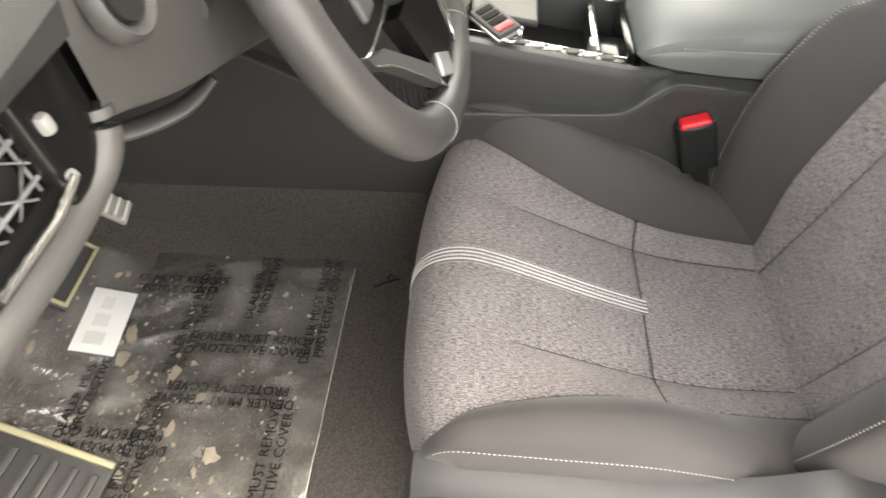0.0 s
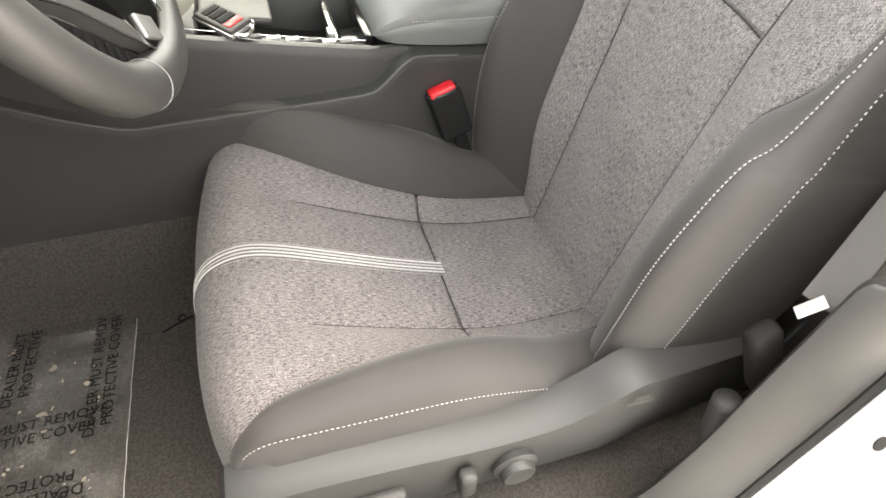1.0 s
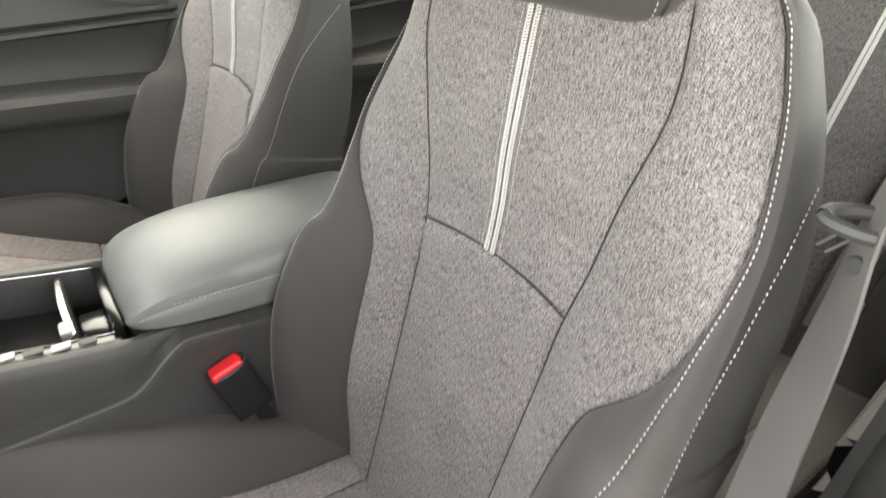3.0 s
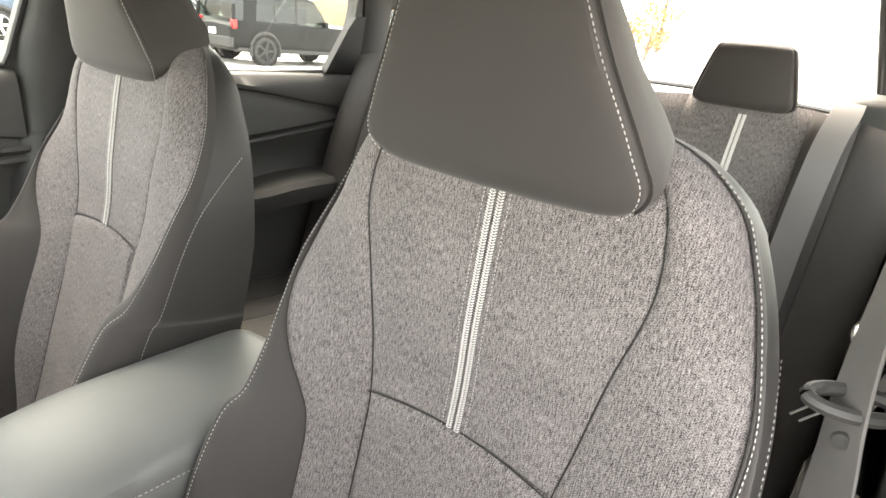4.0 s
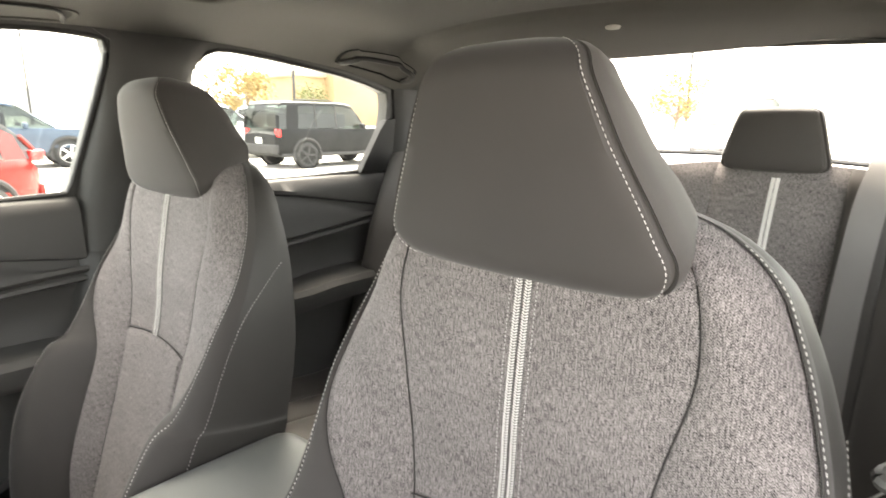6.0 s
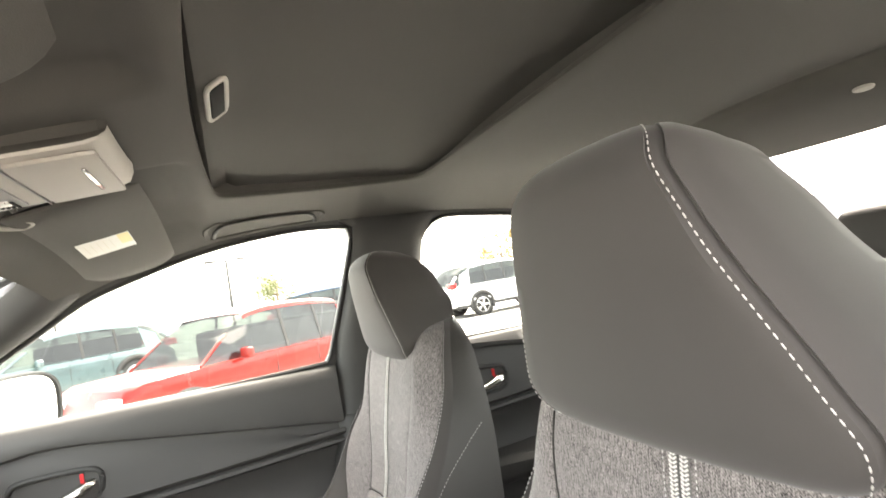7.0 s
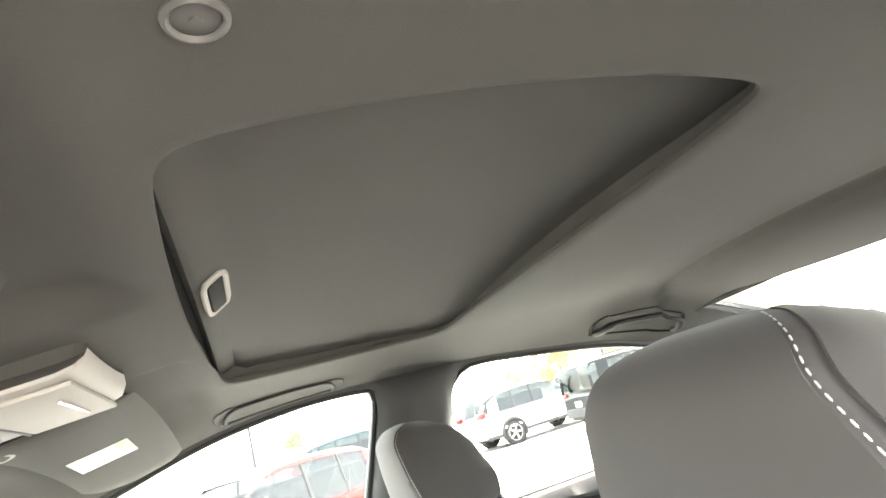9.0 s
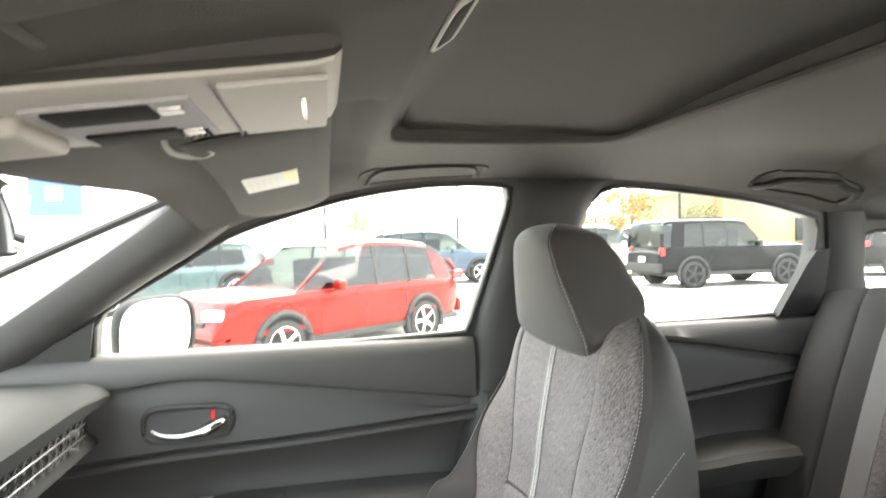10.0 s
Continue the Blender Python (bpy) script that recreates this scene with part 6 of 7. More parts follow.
dome = thing("roof_button", "small round grey lens in the headliner", "ceiling light")
dm = Matrix.Translation((-0.424, 0.0075, roof_z(-0.424, 0.0075))) @ Euler((math.pi, 0, 0)).to_matrix().to_4x4() @ Matrix.Scale(0.70, 4)
part("bezel", lathe([(0.0150, -0.002), (0.0148, 0.0025), (0.0125, 0.0040), (0.0112, 0.0030), (0.0108, 0.0015)], dm), LENS_GREY, dome, "grey ring")
part("lens", lathe([(0.0112, 0.0008), (0.006, 0.0018), (0.0028, 0.0022), (0.0026, 0.0030), (0.0, 0.0032)], dm), LENS_GREY, dome)
hk = thing("coat_hook", "small pale oval clip in the rear headliner", "clip")
part("clip", lathe([(0.012, -0.001), (0.011, 0.003), (0.006, 0.004), (0.0, 0.004)], Matrix.Translation(at_roof(-0.11, -0.845)) @ Euler((math.pi + 0.2, 0, 0)).to_matrix().to_4x4() @ Matrix.Diagonal((1.3, 0.8, 1, 1)), 16), HEAD_LIGHT, hk)
# rear pillar belt bezel by the driver's side
bz = thing("belt_outlet", "grey moulded belt outlet on the rear pillar", "belt outlet")
part("cover", slab((0.05, 0.11, 0.10), (-0.612, -1.06, 1.212), 0.02, 3), PLASTIC_MID, bz)

# ---- labels on the door jamb ----
jl = thing("jamb_label", "white tyre loading label with a yellow heading on the door jamb", "label")
la, lb_, lc = Vector((-0.800, -0.141, 0.630)), Vector((-0.787, -0.214, 0.677)), Vector((-0.828, -0.174, 0.573))
ex = (lb_ - la).normalized()
nrm = Vector((-0.912, 0.096, 0.40)).normalized()
ey = nrm.cross(ex).normalized()
jm = Matrix((ex, ey, nrm)).transposed().to_4x4()
jm.translation = (la + lb_) / 2 - ey * 0.026 + nrm * 0.006
part("sheet", slab((0.100, 0.066, 0.0006), bevel=0, m=jm), PAPER, jl)
part("heading", slab((0.092, 0.0135, 0.0006), bevel=0, m=jm @ Matrix.Translation((0, 0.024, 0.0005))), YELLOW, jl)
words("TIRE AND LOADING INFORMATION", 0.0115, jm @ Matrix.Translation((0, 0.024, 0.0011)), INK, jl, width=0.43)
part("size_box", slab((0.034, 0.016, 0.0006), bevel=0, m=jm @ Matrix.Translation((0.036, 0.004, 0.0005))), YELLOW, jl)
for i in range(5):
    part("print_line", slab((0.050 if i < 3 else 0.085, 0.0024, 0.0006), bevel=0, m=jm @ Matrix.Translation((-0.02 if i < 3 else 0, 0.009 - i * 0.008, 0.0005))), GREY_INK, jl)
part("emblem", lathe([(0.0, 0.001), (0.007, 0.001), (0.0075, 0.0)], jm @ Matrix.Translation((-0.057, 0.024, 0)), 16), INK, jl)
jl2 = thing("jamb_label", "small white label with faint grey print on the door jamb", "label")
jm2 = jm @ Matrix.Translation((-0.105, -0.012, 0.0))
part("sheet", slab((0.07, 0.045, 0.0006), bevel=0, m=jm2), PAPER, jl2)
words("TPMS", 0.008, jm2 @ Matrix.Translation((-0.02, 0.014, 0.0008)), INK, jl2)
for i in range(4):
    part("print_line", slab((0.055, 0.0026, 0.0006), bevel=0, m=jm2 @ Matrix.Translation((0, 0.005 - i * 0.006, 0.0005))), GREY_INK, jl2)

# ---- the driver's footwell ----
clip_ = thing("carpet_clip", "small black wire clip on the carpet before the driver seat", "clip")
part("bar", tube([(-0.250, 0.552, 0.304), (-0.240, 0.532, 0.305), (-0.228, 0.505, 0.304)], 0.0015, 8), MATT_BLACK, clip_)
part("eye", tube([(-0.228 + 0.006 * math.cos(a), 0.522 + 0.006 * math.sin(a), 0.305) for a in np.linspace(0, math.tau, 15)], 0.0016, 6, cap=False), MATT_BLACK, clip_)
film = thing("floor_mat_cover", "clear protective plastic film with black printing over the floor mat", "mat cover")
FZ = 0.304


def film_z(x, y):
    return FZ + max(0, y - 0.985) * 0.88 + 0.004 * (noise.noise(Vector((x * 14, y * 14, 0))) + 0.6 * noise.noise(Vector((x * 40, y * 30, 3)))) + 0.0035 * abs(noise.noise(Vector((x * 26 + y * 9, y * 22, 7)))) ** 0.6 + 0.012 * math.exp(-((x + 0.5 * (y - 0.95) + 0.40) / 0.011) ** 2) * math.exp(-((y - 0.93) / 0.07) ** 4)


FILM = bpy.data.materials.new("clear_film")
FILM.use_nodes = True
fn, fl = FILM.node_tree.nodes, FILM.node_tree.links
fn.remove(fn["Principled BSDF"])
ftr, fgl, fdf, fm1, fm2 = (fn.new(k) for k in ("ShaderNodeBsdfTransparent", "ShaderNodeBsdfGlossy", "ShaderNodeBsdfDiffuse", "ShaderNodeMixShader", "ShaderNodeMixShader"))
fgl.inputs["Roughness"].default_value = 0.10
fdf.inputs[0].default_value = (0.34, 0.325, 0.30, 1)
fm1.inputs[0].default_value, fm2.inputs[0].default_value = 0.16, 0.11
fnz = fn.new("ShaderNodeTexNoise")
fnz.inputs["Scale"].default_value, fnz.inputs["Detail"].default_value = 22, 6
fmr = fn.new("ShaderNodeMapRange")
for kk, vv in (("From Min", 0.42), ("From Max", 0.78), ("To Min", 0.14), ("To Max", 0.62)):
    fmr.inputs[kk].default_value = vv
fco = fn.new("ShaderNodeTexCoord")
fl.new(fco.outputs["Object"], fnz.inputs["Vector"])
fcr, fbp = fn.new("ShaderNodeTexNoise"), fn.new("ShaderNodeBump")
fcr.inputs["Scale"].default_value, fcr.inputs["Detail"].default_value = 55, 5
fbp.inputs["Strength"].default_value, fbp.inputs["Distance"].default_value = 0.8, 0.004
fl.new(fco.outputs["Object"], fcr.inputs["Vector"])
fl.new(fcr.outputs["Fac"], fbp.inputs["Height"])
fl.new(fbp.outputs[0], fgl.inputs["Normal"])
fl.new(fnz.outputs["Fac"], fmr.inputs["Value"])
fl.new(fmr.outputs[0], fm1.inputs[0])
fl.new(ftr.outputs[0], fm1.inputs[1]), fl.new(fdf.outputs[0], fm1.inputs[2])
fl.new(fm1.outputs[0], fm2.inputs[1]), fl.new(fgl.outputs[0], fm2.inputs[2])
fl.new(fm2.outputs[0], fn["Material Output"].inputs["Surface"])
part("sheet", loft([[(x, y, film_z(x, y)) for x in np.linspace(-0.68, -0.183, 130)] for y in np.linspace(0.592, 1.15, 140)]), FILM, film)
# a pale tube round the border paints the glint of the film's edge
part("edge_glint", tube([(-0.1835, y, film_z(-0.1835, y) + 0.001) for y in np.linspace(1.0, 0.592, 60)] + [(x, 0.5925, film_z(x, 0.5925) + 0.001) for x in np.linspace(-0.1835, -0.68, 70)], 0.0004, 5), FAINT, film, "pale line painting the glint on the film's edge")
for cx, cy, ang in ((-0.30, 0.632, 0), (-0.60, 0.655, 0), (-0.385, 0.735, -90), (-0.475, 0.755, 90), (-0.335, 0.85, 0), (-0.60, 0.86, 0), (-0.27, 0.93, -90), (-0.56, 0.93, 90), (-0.22, 0.75, 0), (-0.45, 0.98, 0)):
    m = Matrix.Translation((cx, cy, max(film_z(cx + dx, cy + dy) for dx in (-0.08, -0.04, 0, 0.04, 0.08) for dy in (-0.08, -0.04, 0, 0.04, 0.08) if cy + dy < 0.985) + 0.003)) @ Euler((radians(40) if cy > 0.985 else 0, 0, radians(ang))).to_matrix().to_4x4()
    words("DEALER MUST REMOVE\nPROTECTIVE COVER", 0.022, m, INK, film)
mat_ = thing("floor_mat", "dark carpet floor mat under the film", "floor mat")
part("carpet", loft([[(x, y, z + 0.001) for x, z in ((-0.675, 0.298), (-0.67, 0.300), (-0.20, 0.300), (-0.195, 0.298))] for y in (0.60, 0.75, 0.90, 0.98)]), CARPET, mat_)
PALE_PRINT = surface("pale_print", (0.62, 0.61, 0.59), 0.7, bump=0.0)
card = thing("paper_card", "white paper card lying on the plastic film", "card")
part("sheet", slab((0.125, 0.068, 0.0012), bevel=0.0004, m=Matrix.Translation((-0.368, 0.995, film_z(-0.368, 0.995) + 0.022)) @ Euler((radians(22), 0, radians(5))).to_matrix().to_4x4()), PAPER, card)
for i in range(3):
    part("print_patch", slab((0.024, 0.03 - i * 0.006, 0.0008), bevel=0, m=Matrix.Translation((-0.368, 0.995, film_z(-0.368, 0.995) + 0.023)) @ Euler((radians(22), 0, radians(5))).to_matrix().to_4x4() @ Matrix.Translation((-0.035 + i * 0.035, 0.004, 0.0005))), PALE_PRINT, card)
LEAF = surface("dry_leaf_bits", (0.30, 0.255, 0.205), 0.9, grain=300, vary=0.3, blotch=40)
bits = bmesh.new()
rnd = random.Random(5)
for i in range(300):
    if i < 200:
        t = rnd.random()
        x, y = -0.66 + 0.36 * t + rnd.gauss(0, 0.05), 0.78 + 0.26 * t + rnd.gauss(0, 0.05)
    else:
        x, y = rnd.uniform(-0.66, -0.20), rnd.uniform(0.62, 1.05)
    r = abs(rnd.gauss(0, 0.0028)) + 0.0007
    if i % 11 == 0 and i < 200:
        r = rnd.uniform(0.008, 0.017)
    if not (-0.67 < x < -0.19 and 0.60 < y < 1.10):
        continue
    a0 = rnd.random() * 6
    n_ = rnd.randint(5, 8)
    c = Vector((x, y, film_z(x, y) + 0.0025))
    el = rnd.uniform(0.3, 1.0)
    ring = []
    for kx in range(n_):
        a = kx * math.tau / n_
        q = r * rnd.uniform(0.6, 1.3)
        v = Vector((math.cos(a) * q, math.sin(a) * q * el))
        v.rotate(Matrix.Rotation(a0, 2))
        ring.append(c + Vector((v.x, v.y, rnd.uniform(0, 0.003))))
    vs = [bits.verts.new(p) for p in ring]
    vc = bits.verts.new(c + Vector((0, 0, 0.002)))
    for kx in range(n_):
        bits.faces.new((vs[kx], vs[(kx + 1) % n_], vc))
deb = part("leaf_litter", bits, LEAF, None)
tagged(deb, "dry tan leaf bits and dirt scattered on the film", "litter", kind="stuff")
ped = thing("accelerator_pedal", "pale ribbed pedal on a dark arm", "pedal")
pm2 = Matrix.Translation((-0.208, 1.000, 0.450)) @ Euler((radians(50), 0, radians(12))).to_matrix().to_4x4()
part("pad", slab((0.050, 0.062, 0.010), bevel=0.004, seg=3, m=pm2), HEAD_LIGHT, ped)
for i in range(4):
    part("rib", slab((0.044, 0.006, 0.005), bevel=0.002, m=pm2 @ Matrix.Translation((0, -0.022 + i * 0.0145, 0.0065))), PAPER, ped)
part("arm", tube([(-0.205, 1.012, 0.45), (-0.20, 1.12, 0.54), (-0.195, 1.24, 0.70)], 0.009, 8), MATT_BLACK, ped)
acc = thing("brake_pedal", "dark brake pedal with a pale rim", "pedal")
am = Matrix.Translation((-0.348, 1.012, 0.450)) @ Euler((radians(48), 0, radians(2))).to_matrix().to_4x4()
part("pad", slab((0.125, 0.058, 0.012), bevel=0.004, seg=3, m=am), PLASTIC, acc)
PALE_RIM = surface("pale_pedal_rim", (0.36, 0.33, 0.20), 0.5)
for y in (-0.024, 0.024):
    part("edge", slab((0.118, 0.006, 0.005), bevel=0.002, m=am @ Matrix.Translation((0, y, 0.0075))), PALE_RIM, acc)
for x in (-0.056, 0.056):
    part("edge", slab((0.006, 0.044, 0.005), bevel=0.002, m=am @ Matrix.Translation((x, 0, 0.0075))), PALE_RIM, acc)
part("arm", tube([(-0.348, 1.025, 0.45), (-0.35, 1.13, 0.56), (-0.35, 1.24, 0.72)], 0.010, 8), MATT_BLACK, acc)
rest = thing("foot_rest", "ribbed foot rest with yellowed edge by the door", "foot rest")
rm2 = Matrix.Translation((-0.650, 0.965, 0.352)) @ Euler((radians(22), radians(-6), radians(-12))).to_matrix().to_4x4()
part("plate", slab((0.13, 0.18, 0.012), bevel=0.005, seg=3, m=rm2), PLASTIC, rest)
for i in range(6):
    part("rib", slab((0.10, 0.012, 0.008), bevel=0.003, m=rm2 @ Matrix.Translation((-0.005, -0.070 + i * 0.028, 0.009))), PLASTIC_MID, rest)
part("edge", slab((0.010, 0.175, 0.010), bevel=0.004, m=rm2 @ Matrix.Translation((0.062, 0, 0.008))), PALE_RIM, rest)
# ---- the car park ----
LOT = surface("sunlit_concrete", (0.42, 0.40, 0.37), 0.9, grain=60, bump=0.4, vary=0.15, blotch=0.6, dist=0.01)


def lot_z(x, y):
    """A shallow drainage dip beside the car."""
    def step(v, a, b):
        t = min(1, max(0, (v - a) / (b - a)))
        return t * t * (3 - 2 * t)
    return -0.42 * step(x, 2.0, 6.5) + 0.30 * step(x, 9.8, 12.0)


gx = [-400, -60, -20, -8, -3, -1] + list(np.linspace(0, 14, 36)) + [17, 25, 40, 80, 160, 500]
gy = [-500, -120, -50, -25, -15, -8, -4, 0, 4, 8, 15, 30, 60, 150, 500]
ground = part("ground", loft([[(x, y, lot_z(x, y) - 0.002) for x in gx] for y in gy]), LOT)
tagged(ground, "pale concrete car park surface", "ground", kind="structure")
LINE = surface("lot_paint", (0.75, 0.74, 0.70), 0.8, bump=0.1)
for i in range(6):
    ob = part("parking_line", loft([[(x, y + (i - 3) * 2.75, lot_z(x, y) + 0.004) for y in (-7.0, -6.9)] for x in np.linspace(11.3, 16, 10)]), LINE)
    tagged(ob, "white painted parking line", "parking line", "parking lines", "structure")

TYRE = surface("tyre", (0.02, 0.02, 0.02), 0.85, grain=200)
ALLOY = surface("alloy", (0.6, 0.6, 0.6), 0.3, 0.8, bump=0)
TINT = glass("parked_car_glass", (0.24, 0.28, 0.26), 0.045)
DARKGLASS = surface("tinted_glass", (0.012, 0.016, 0.016), 0.10, bump=0)
TAIL = surface("tail_lamp", (0.7, 0.02, 0.02), 0.25, bump=0)
LENS = surface("headlamp", (0.7, 0.72, 0.74), 0.1, bump=0)
CLAD = surface("cladding", (0.035, 0.035, 0.035), 0.7)


def vehicle(name, label, category, paint, L=4.6, W=1.85, H=1.68, wheelbase=2.66, boxy=0.0, bed=False, alloy=ALLOY):
    """A parked car, nose to +y, its base on z = 0."""
    car = thing(name, label, category, group="parked vehicles")
    hw, nose, tail = W / 2, L / 2, -L / 2
    belt, sill = 0.60 * H, 0.19 * H
    bon = 0.62 * H if not boxy else 0.64 * H
    rows = []
    for u in np.linspace(0, 1, 25):
        y = tail + L * u
        e = 1 - 0.14 * max(0, (abs(u - 0.5) - 0.38) / 0.12) ** 2
        top = belt + 0.02 - (belt - bon * 0.93) * max(0, (u - 0.62) / 0.38) ** 1.5 - (0.25 * H * max(0, (u - 0.93) / 0.07) ** 2) - 0.10 * H * max(0, (0.06 - u) / 0.06) ** 2
        low = sill + 0.07 * max(0, (abs(u - 0.5) - 0.4) / 0.1)
        w = hw * e
        half = [(w * 0.70, low - 0.03), (w * 0.95, low), (w * 0.985, low + 0.12), (w, low + 0.30 * (top - low)), (w * 0.985, low + 0.62 * (top - low)), (w * 1.0, low + 0.80 * (top - low)), (w * 0.97, top - 0.03), (w * 0.90, top), (w * 0.5, top + 0.02), (0, top + 0.03)]
        rows.append([(-x, y, z) for x, z in half] + [(x, y, z) for x, z in half[-2::-1]])
    bm = loft(rows)
    fan(bm, rows[0]), fan(bm, rows[-1][::-1])
    part("body", bm, paint, car)
    part("sill_trim", slab((W * 0.99, L * 0.93, 0.10), (0, 0, sill + 0.03), 0.03), CLAD, car)
    # greenhouse: dark glass up to the roofline, painted roof and pillars over it
    if bed:
        line = [(0.35, 0.0), (0.365, 0.75), (0.39, 0.95), (0.46, 1.0), (0.54, 0.96), (0.60, 0.70), (0.70, 0.0)]
    elif boxy:
        line = [(0.015, 0.0), (0.025, 0.70), (0.045, 0.94), (0.10, 1.0), (0.40, 1.0), (0.52, 0.96), (0.58, 0.80), (0.66, 0.0)]
    else:
        line = [(0.012, 0.0), (0.035, 0.28), (0.075, 0.58), (0.125, 0.80), (0.20, 0.91), (0.31, 0.98), (0.43, 1.0), (0.52, 0.96), (0.60, 0.78), (0.75, 0.0)]
    prof = flow(line, 60)
    wt = hw * (0.78 + 0.08 * boxy)

    def shell(k, v, out=0.0):
        """Half width and height at the share k up the greenhouse side."""
        zt = belt + (H - belt) * v
        return hw * 0.945 + (wt - hw * 0.945) * k * v ** 0.7 + out, belt - 0.01 + (zt - belt + 0.01) * k

    rows = []
    for u, v in prof:
        half = [shell(k, v) for k in (0.0, 0.3, 0.6, 0.86)]
        x, z = half[-1]
        zt = belt + (H - belt) * v
        half += [(x * 0.97, z + (zt - z) * 0.6), (x * 0.88, zt), (x * 0.5, zt + 0.012 * v), (0, zt + 0.016 * v)]
        rows.append([(-a, tail + u * L, b) for a, b in half] + [(a, tail + u * L, b) for a, b in half[-2::-1]])
    if not bed:
        part("cabin", slab((W * 0.74, L * 0.40, (H - belt) * 0.62), (0, tail + L * (0.50 if bed else 0.34), belt + (H - belt) * 0.28), 0.10, 2), CLAD, car, "dark seats and cabin trim")
    part("greenhouse", loft(rows), TINT, car).visible_shadow = False
    top = [r for r, (u, v) in zip(rows, prof) if v > 0.86]
    part("roof", loft([[(x * 1.012, y, z + 0.010) for x, y, z in r[3:-3]] for r in top]), paint, car)
    ya, yb = tail + prof[0][0] * L, tail + prof[-1][0] * L
    front = [(u, v) for u, v in prof[-16:]]
    back = [(u, v) for u, v in prof[:14]]
    for s in (-1, 1):
        for seq, r in ((front, 0.022), (back, 0.045)):
            part("pillar", tube([(s * (shell(0.86, v)[0] * 0.985), tail + u * L, belt - 0.01 + (belt + (H - belt) * v - belt + 0.01) * 0.90) for u, v in seq], r, 8), paint, car)
        for u0, u1, m2 in (((0.07, 0.15, paint), (0.275, 0.285, CLAD), (0.425, 0.438, CLAD)) if not bed else ((0.36, 0.40, paint), (0.47, 0.49, CLAD))):
            v0 = float(np.interp(u0, prof[:, 0], prof[:, 1]))
            v1 = float(np.interp(u1, prof[:, 0], prof[:, 1]))
            part("pillar", loft([[(s * (shell(k, v)[0] + 0.008), tail + (u + (0.02 * k if u0 < 0.2 else 0)) * L, shell(k, v)[1]) for k in (0.0, 0.3, 0.6, 0.88)] for u, v in ((u0, v0), (u1, v1))]), m2, car)
        part("door_mirror", slab((0.20, 0.12, 0.15), (s * (hw + 0.08), tail + 0.615 * L, belt + 0.06), 0.05, 3), paint, car)
        for yy in (0.29, 0.47):
            part("door_gap", slab((0.008, 0.012, belt - sill - 0.16), (s * (hw * 0.992), tail + yy * L + 0.10, (belt + sill) / 2 + 0.03), 0.0), CLAD, car)
            part("door_handle", slab((0.03, 0.18, 0.03), (s * (hw * 0.995), tail + yy * L + 0.22, belt - 0.10), 0.01), paint, car)
        part("headlamp", slab((0.34, 0.20, 0.13), (s * hw * 0.70, nose - 0.14, bon * 0.76), 0.05, 3, m=Euler((0, 0, radians(-s * 20))).to_matrix().to_4x4()), LENS, car)
        part("tail_lamp", slab((0.16, 0.10, 0.20) if boxy else (0.20, 0.26, 0.16), (s * hw * 0.86, tail + 0.10, belt - 0.10 if boxy else belt + 0.03), 0.03, 3), TAIL, car)
        part("reflector", slab((0.12, 0.03, 0.06), (s * hw * 0.80, tail + 0.015, sill + 0.18), 0.01), TAIL, car)
        if boxy:
            part("roof_rail", tube([(s * hw * 0.70, ya + 0.2 * (yb - ya), H - 0.0), (s * hw * 0.71, ya + 0.25 * (yb - ya), H + 0.05), (s * hw * 0.71, ya + 0.62 * (yb - ya), H + 0.05), (s * hw * 0.70, ya + 0.68 * (yb - ya), H)], 0.018, 8), CLAD, car)
        for yw in (wheelbase / 2, -wheelbase / 2):
            yw += 0.05
            wm = Matrix.Translation((s * (hw - 0.115), yw, 0.345)) @ Euler((0, radians(90 * s), 0)).to_matrix().to_4x4()
            arch = tube([(s * (hw - 0.01), yw + 0.41 * math.cos(a), 0.345 + 0.41 * math.sin(a)) for a in np.linspace(-0.35, math.pi + 0.35, 22)], 0.045, 8)
            part("wheel_arch", arch, CLAD, car)
            part("arch_well", lathe([(0.0, 0.112), (0.37, 0.112), (0.395, 0.09)], wm, 24), MATT_BLACK, car)
            wh = part("wheel", lathe([(0.20, -0.11), (0.30, -0.115), (0.335, -0.09), (0.345, 0.0), (0.335, 0.10), (0.30, 0.122), (0.24, 0.122), (0.235, 0.115)], wm, 28), TYRE, car)
            rim = bmesh.new()
            lathe([(0.24, 0.118), (0.228, 0.124), (0.22, 0.10), (0.0, 0.09)], wm, 24, bm=rim)
            for k in range(5):
                slab((0.055, 0.21, 0.03), bevel=0.008, bm=rim, m=wm @ Euler((0, 0, k * math.tau / 5)).to_matrix().to_4x4() @ Matrix.Translation((0, 0.115, 0.108)))
            part("rim", rim, alloy, wh, "alloy wheel rim")
    part("grille", slab((W * 0.55, 0.05, 0.16), (0, nose - 0.05, bon * 0.60), 0.02), CLAD, car)
    part("rear_bumper", slab((W * 0.92, 0.10, 0.24), (0, tail + 0.03, sill + 0.18), 0.04, 3), CLAD if boxy else paint, car)
    part("plate_bar", slab((0.32, 0.012, 0.14), (0, tail - 0.012, belt - 0.30), 0.005), PAPER, car)
    return car


RED_PAINT = surface("red_car_paint", (0.130, 0.0045, 0.0022), 0.24, bump=0, vary=0.05, coat=0.15)
GREY_PAINT = surface("dark_grey_car_paint", (0.005, 0.0055, 0.006), 0.5, bump=0, vary=0.05, coat=0.0)
PALE_PAINT = surface("pale_silver_paint", (0.50, 0.50, 0.50), 0.3, 0.2, bump=0, vary=0.05, coat=0.5)
BLUE_PAINT = surface("dark_blue_paint", (0.03, 0.05, 0.08), 0.3, bump=0, vary=0.05, coat=0.5)

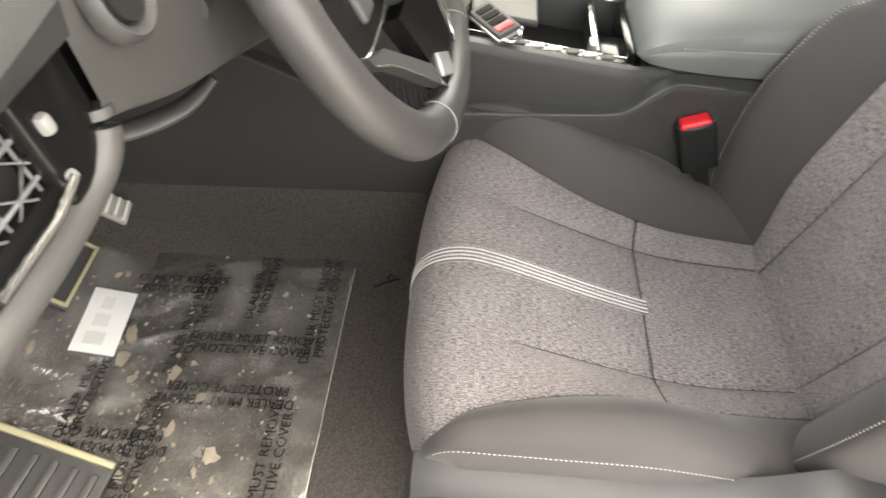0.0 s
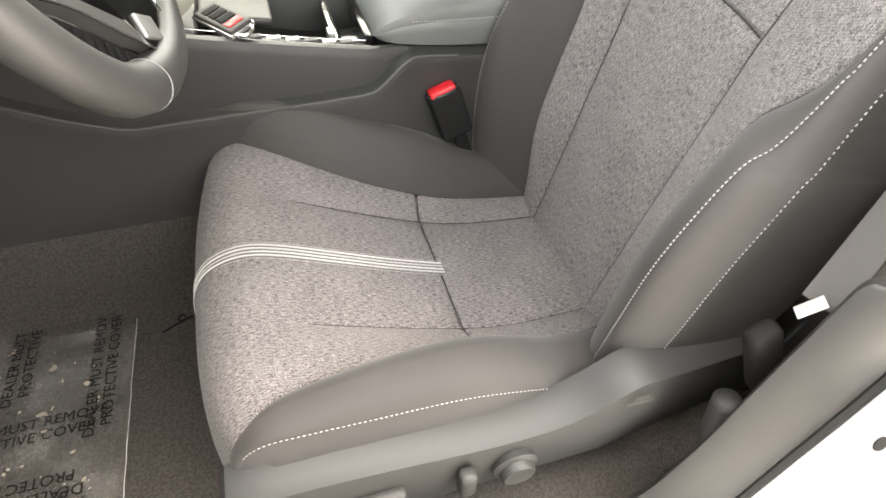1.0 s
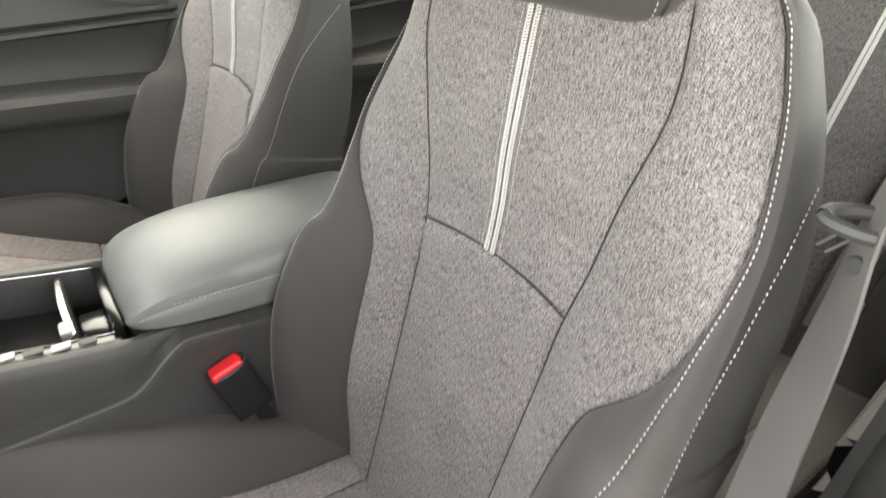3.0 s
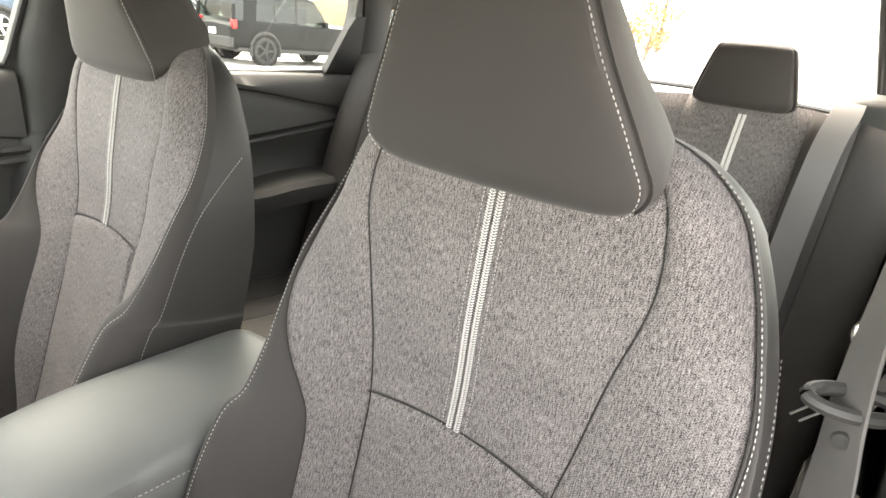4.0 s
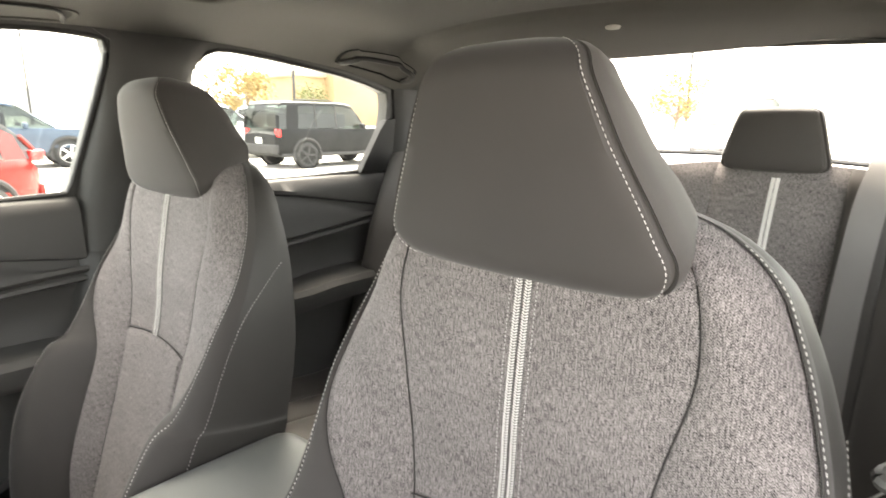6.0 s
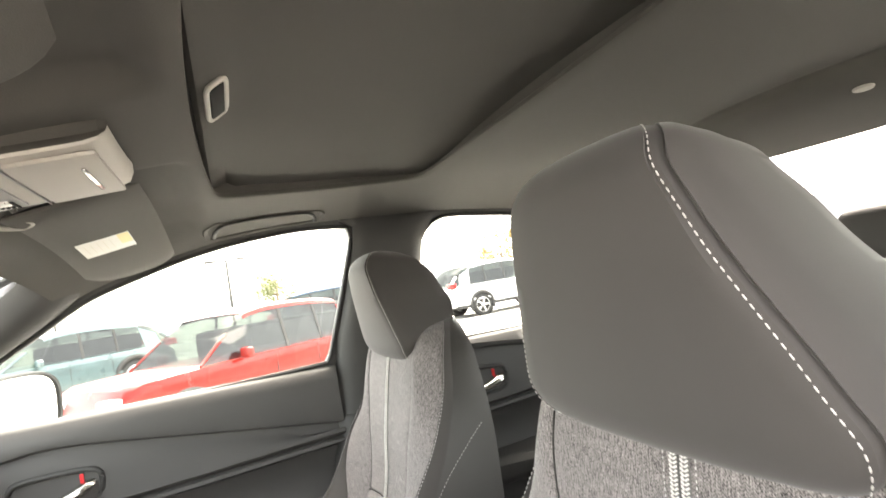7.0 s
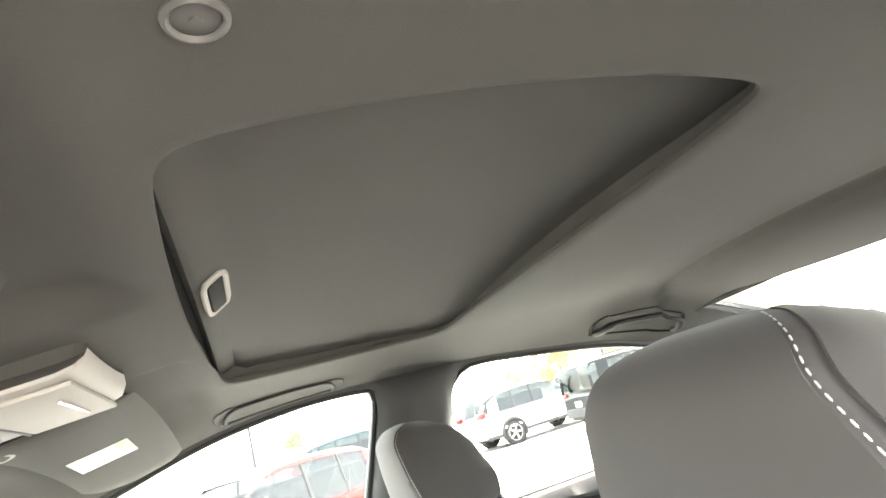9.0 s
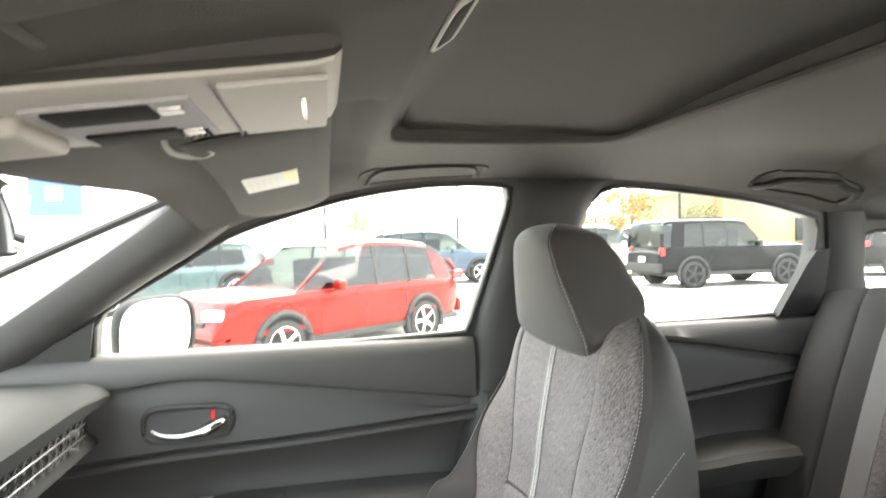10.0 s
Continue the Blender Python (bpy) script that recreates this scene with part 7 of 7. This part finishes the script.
for m_ in (RED_PAINT, GREY_PAINT, BLUE_PAINT, DARKGLASS, CLAD):
    m_.node_tree.nodes["Principled BSDF"].inputs["Specular IOR Level"].default_value = 0.2


def park(v, x, y, deg):
    v.matrix_basis = Matrix.Translation((x, y, lot_z(x, y))) @ Euler((0, 0, radians(deg))).to_matrix().to_4x4()


park(vehicle("red_suv", "bright red compact SUV parked at an angle", "car", RED_PAINT), 8.82, 0.10, 36.9)
park(vehicle("boxy_suv", "dark grey boxy SUV with black wheels parked side-on", "car", GREY_PAINT, 4.25, 1.80, 1.69, 2.60, boxy=1.0, alloy=CLAD), 12.95, -10.05, 178)
park(vehicle("silver_suv", "pale silver SUV parked further off", "car", PALE_PAINT, 4.7, 1.86, 1.70, 2.7), 17.2, -8.6, 185)
park(vehicle("dark_suv", "dark SUV in a far parking row", "car", BLUE_PAINT, 4.6, 1.85, 1.65, 2.7), 17.5, -3.3, 172)
park(vehicle("white_pickup", "white pickup truck parked behind the car", "pickup truck", WHITE_PAINT, 5.6, 1.95, 1.85, 3.4, bed=True), 3.4, -14.5, 10)
park(vehicle("teal_hatchback", "blue-green car beyond the red SUV", "car", surface("teal_paint", (0.045, 0.075, 0.08), 0.3, bump=0, coat=0.5), 4.3, 1.8, 1.5, 2.6), 13.4, 3.6, 30)
park(vehicle("far_pickup", "white vehicle in a distant row", "car", WHITE_PAINT, 4.8, 1.9, 1.75, 2.8), 21.0, -13.5, 90)
park(vehicle("grey_sedan", "grey car far behind the rear quarter window", "car", GREY_PAINT, 4.7, 1.85, 1.5, 2.7), 13.5, -17.0, 175)

store = thing("store_building", "tan stucco shop building with a red sign", "building")
STUCCO = surface("tan_stucco", (0.24, 0.17, 0.095), 0.9, grain=40, bump=0.3, vary=0.1, blotch=0.5)
part("wall", slab((9, 26, 5.0), (52.5, -46, 2.5), 0.1), STUCCO, store)
part("roof", slab((9.6, 26.6, 0.5), (52.5, -46, 5.2), 0.1), surface("roof_trim", (0.30, 0.22, 0.15), 0.8), store)
part("tower", slab((3, 7, 6.4), (48.2, -40, 3.2), 0.1), STUCCO, store)
part("sign", slab((0.2, 7.5, 1.0), (47.8, -46.5, 4.1), 0.05), surface("red_sign", (0.75, 0.04, 0.03), 0.5, bump=0), store, "red shop sign")
for i in range(6):
    w = part("window", slab((0.1, 2.6, 2.2), (47.96, -36 - i * 3.6, 1.3), 0.02), DARKGLASS, store)
    part("window_frame", tube([(47.9, -36 - i * 3.6 + a, b) for a, b in ((-1.3, 0.2), (1.3, 0.2), (1.3, 2.4), (-1.3, 2.4), (-1.3, 0.2))], 0.05, 6), CLAD, w)
store2 = thing("showroom_building", "low grey glass-fronted showroom beyond the windshield", "building")
part("wall", slab((30, 10, 5), (50, 42, 2.5), 0.1), surface("pale_grey_panel", (0.55, 0.55, 0.55), 0.6), store2)
part("roof", slab((31, 11, 0.6), (50, 42, 5.2), 0.1), surface("roof_edge", (0.35, 0.35, 0.36), 0.6), store2)
for i in range(8):
    part("window", slab((3.0, 0.1, 3.0), (37 + i * 3.6, 36.96, 1.7), 0.02), DARKGLASS, store2)
sgn = thing("pylon_sign", "white pylon sign with a blue panel", "sign")
part("post", slab((0.5, 2.4, 6.0), (34, 14.0, 3.0), 0.05), WHITE_PAINT, sgn)
part("panel", slab((0.3, 2.6, 2.2), (33.8, 14.0, 4.1), 0.05), surface("blue_sign", (0.05, 0.11, 0.22), 0.5, bump=0), sgn, "blue panel")
part("mark", slab((0.1, 0.8, 0.7), (33.6, 14.0, 4.2), 0.05), WHITE_PAINT, sgn, "pale square mark")


def lamp_post(x, y, h=7.5):
    lp = thing("lamp_post", "dark car park lamp post with two heads", "street lamp", group="lamp posts")
    part("pole", tube([(0, 0, 0), (0, 0, h)], [0.08, 0.06], 10), CLAD, lp)
    part("base", slab((0.5, 0.5, 0.7), (0, 0, 0.35), 0.05), LOT, lp)
    for s in (-1, 1):
        part("arm", tube([(0, 0, h - 0.05), (0, s * 0.5, h)], 0.03, 8), CLAD, lp)
        part("head", slab((0.35, 0.6, 0.12), (0, s * 0.75, h), 0.04), CLAD, lp)
    lp.matrix_basis = Matrix.Translation((x, y, lot_z(x, y)))
    return lp


for x, y, h in ((24, -16.5, 8), (30, 0.0, 4.0), (34, -8.0, 6), (40, 10, 7), (10, -30, 8)):
    lamp_post(x, y, h)

BARK = surface("bark", (0.12, 0.09, 0.06), 0.9, grain=60, bump=0.6)
FOL = [surface("foliage_%d" % i, c, 0.8, grain=30, bump=0.2, vary=0.3, blotch=3) for i, c in enumerate(((0.09, 0.10, 0.035), (0.20, 0.14, 0.05)))]


def tree(name, label, x, y, h, mat, seed):
    t = thing(name, label, "tree", group="car park trees")
    r = random.Random(seed)
    tr = tube(flow([(0, 0, 0), (0.05, 0.03, h * 0.3), (-0.04, 0.05, h * 0.6), (0.02, 0, h * 0.85)], 10), [0.12, 0.10, 0.09, 0.08, 0.07, 0.06, 0.05, 0.04, 0.03, 0.015], 8)
    limbs = []
    for i in range(9):
        a, z = r.random() * 6.28, h * r.uniform(0.35, 0.75)
        d = h * r.uniform(0.15, 0.28)
        tip = Vector((math.cos(a) * d, math.sin(a) * d, z + d * r.uniform(0.5, 1.0)))
        tube(flow([(0, 0, z), tuple(tip * 0.5 + Vector((0, 0, z * 0.5))), tuple(tip)], 5), [0.035, 0.03, 0.022, 0.015, 0.008], 6, bm=tr)
        limbs.append(tip)
    part("trunk", tr, BARK, t)
    bm = bmesh.new()
    for i in range(1400):
        c = r.choice(limbs) + Vector((r.gauss(0, 1), r.gauss(0, 1), r.gauss(0, 1))) * h * 0.085
        s = r.uniform(0.05, 0.11)
        u = Vector((r.gauss(0, 1), r.gauss(0, 1), r.gauss(0, 1))).normalized()
        w = u.orthogonal().normalized()
        vs = [bm.verts.new(c + q) for q in (u * s, w * s * 0.5, -u * s, -w * s * 0.5)]
        bm.faces.new(vs)
    part("crown", bm, mat, t, smooth=False)
    t.matrix_basis = Matrix.Translation((x, y, lot_z(x, y)))


tree("tree", "small green car park tree", 32, -2.4, 3.6, FOL[0], 1)
tree("tree", "yellowing autumn tree by the shop", 24, -14.0, 3.4, FOL[1], 2)
tree("tree", "thin sparse yellowing tree", 26, -13.2, 3.6, FOL[1], 3)
tree("tree", "small green tree behind the parked cars", 30, -22.0, 3.2, FOL[0], 4)
tree("tree", "autumn tree far behind the car", 9.0, -26, 3.6, FOL[1], 5)
hill = thing("backdrop", "hazy grey distant hills", "hills", kind="structure")
rows = []
for a in np.linspace(0, math.tau, 73):
    hgt = 14 + 8 * noise.noise(Vector((math.cos(a) * 3, math.sin(a) * 3, 0)))
    rows.append([(430 * math.cos(a), 430 * math.sin(a), -2), (440 * math.cos(a), 440 * math.sin(a), hgt)])
part("ridge", loft(rows), surface("far_hills", (0.30, 0.30, 0.31), 1.0, bump=0, blotch=0.02), hill)
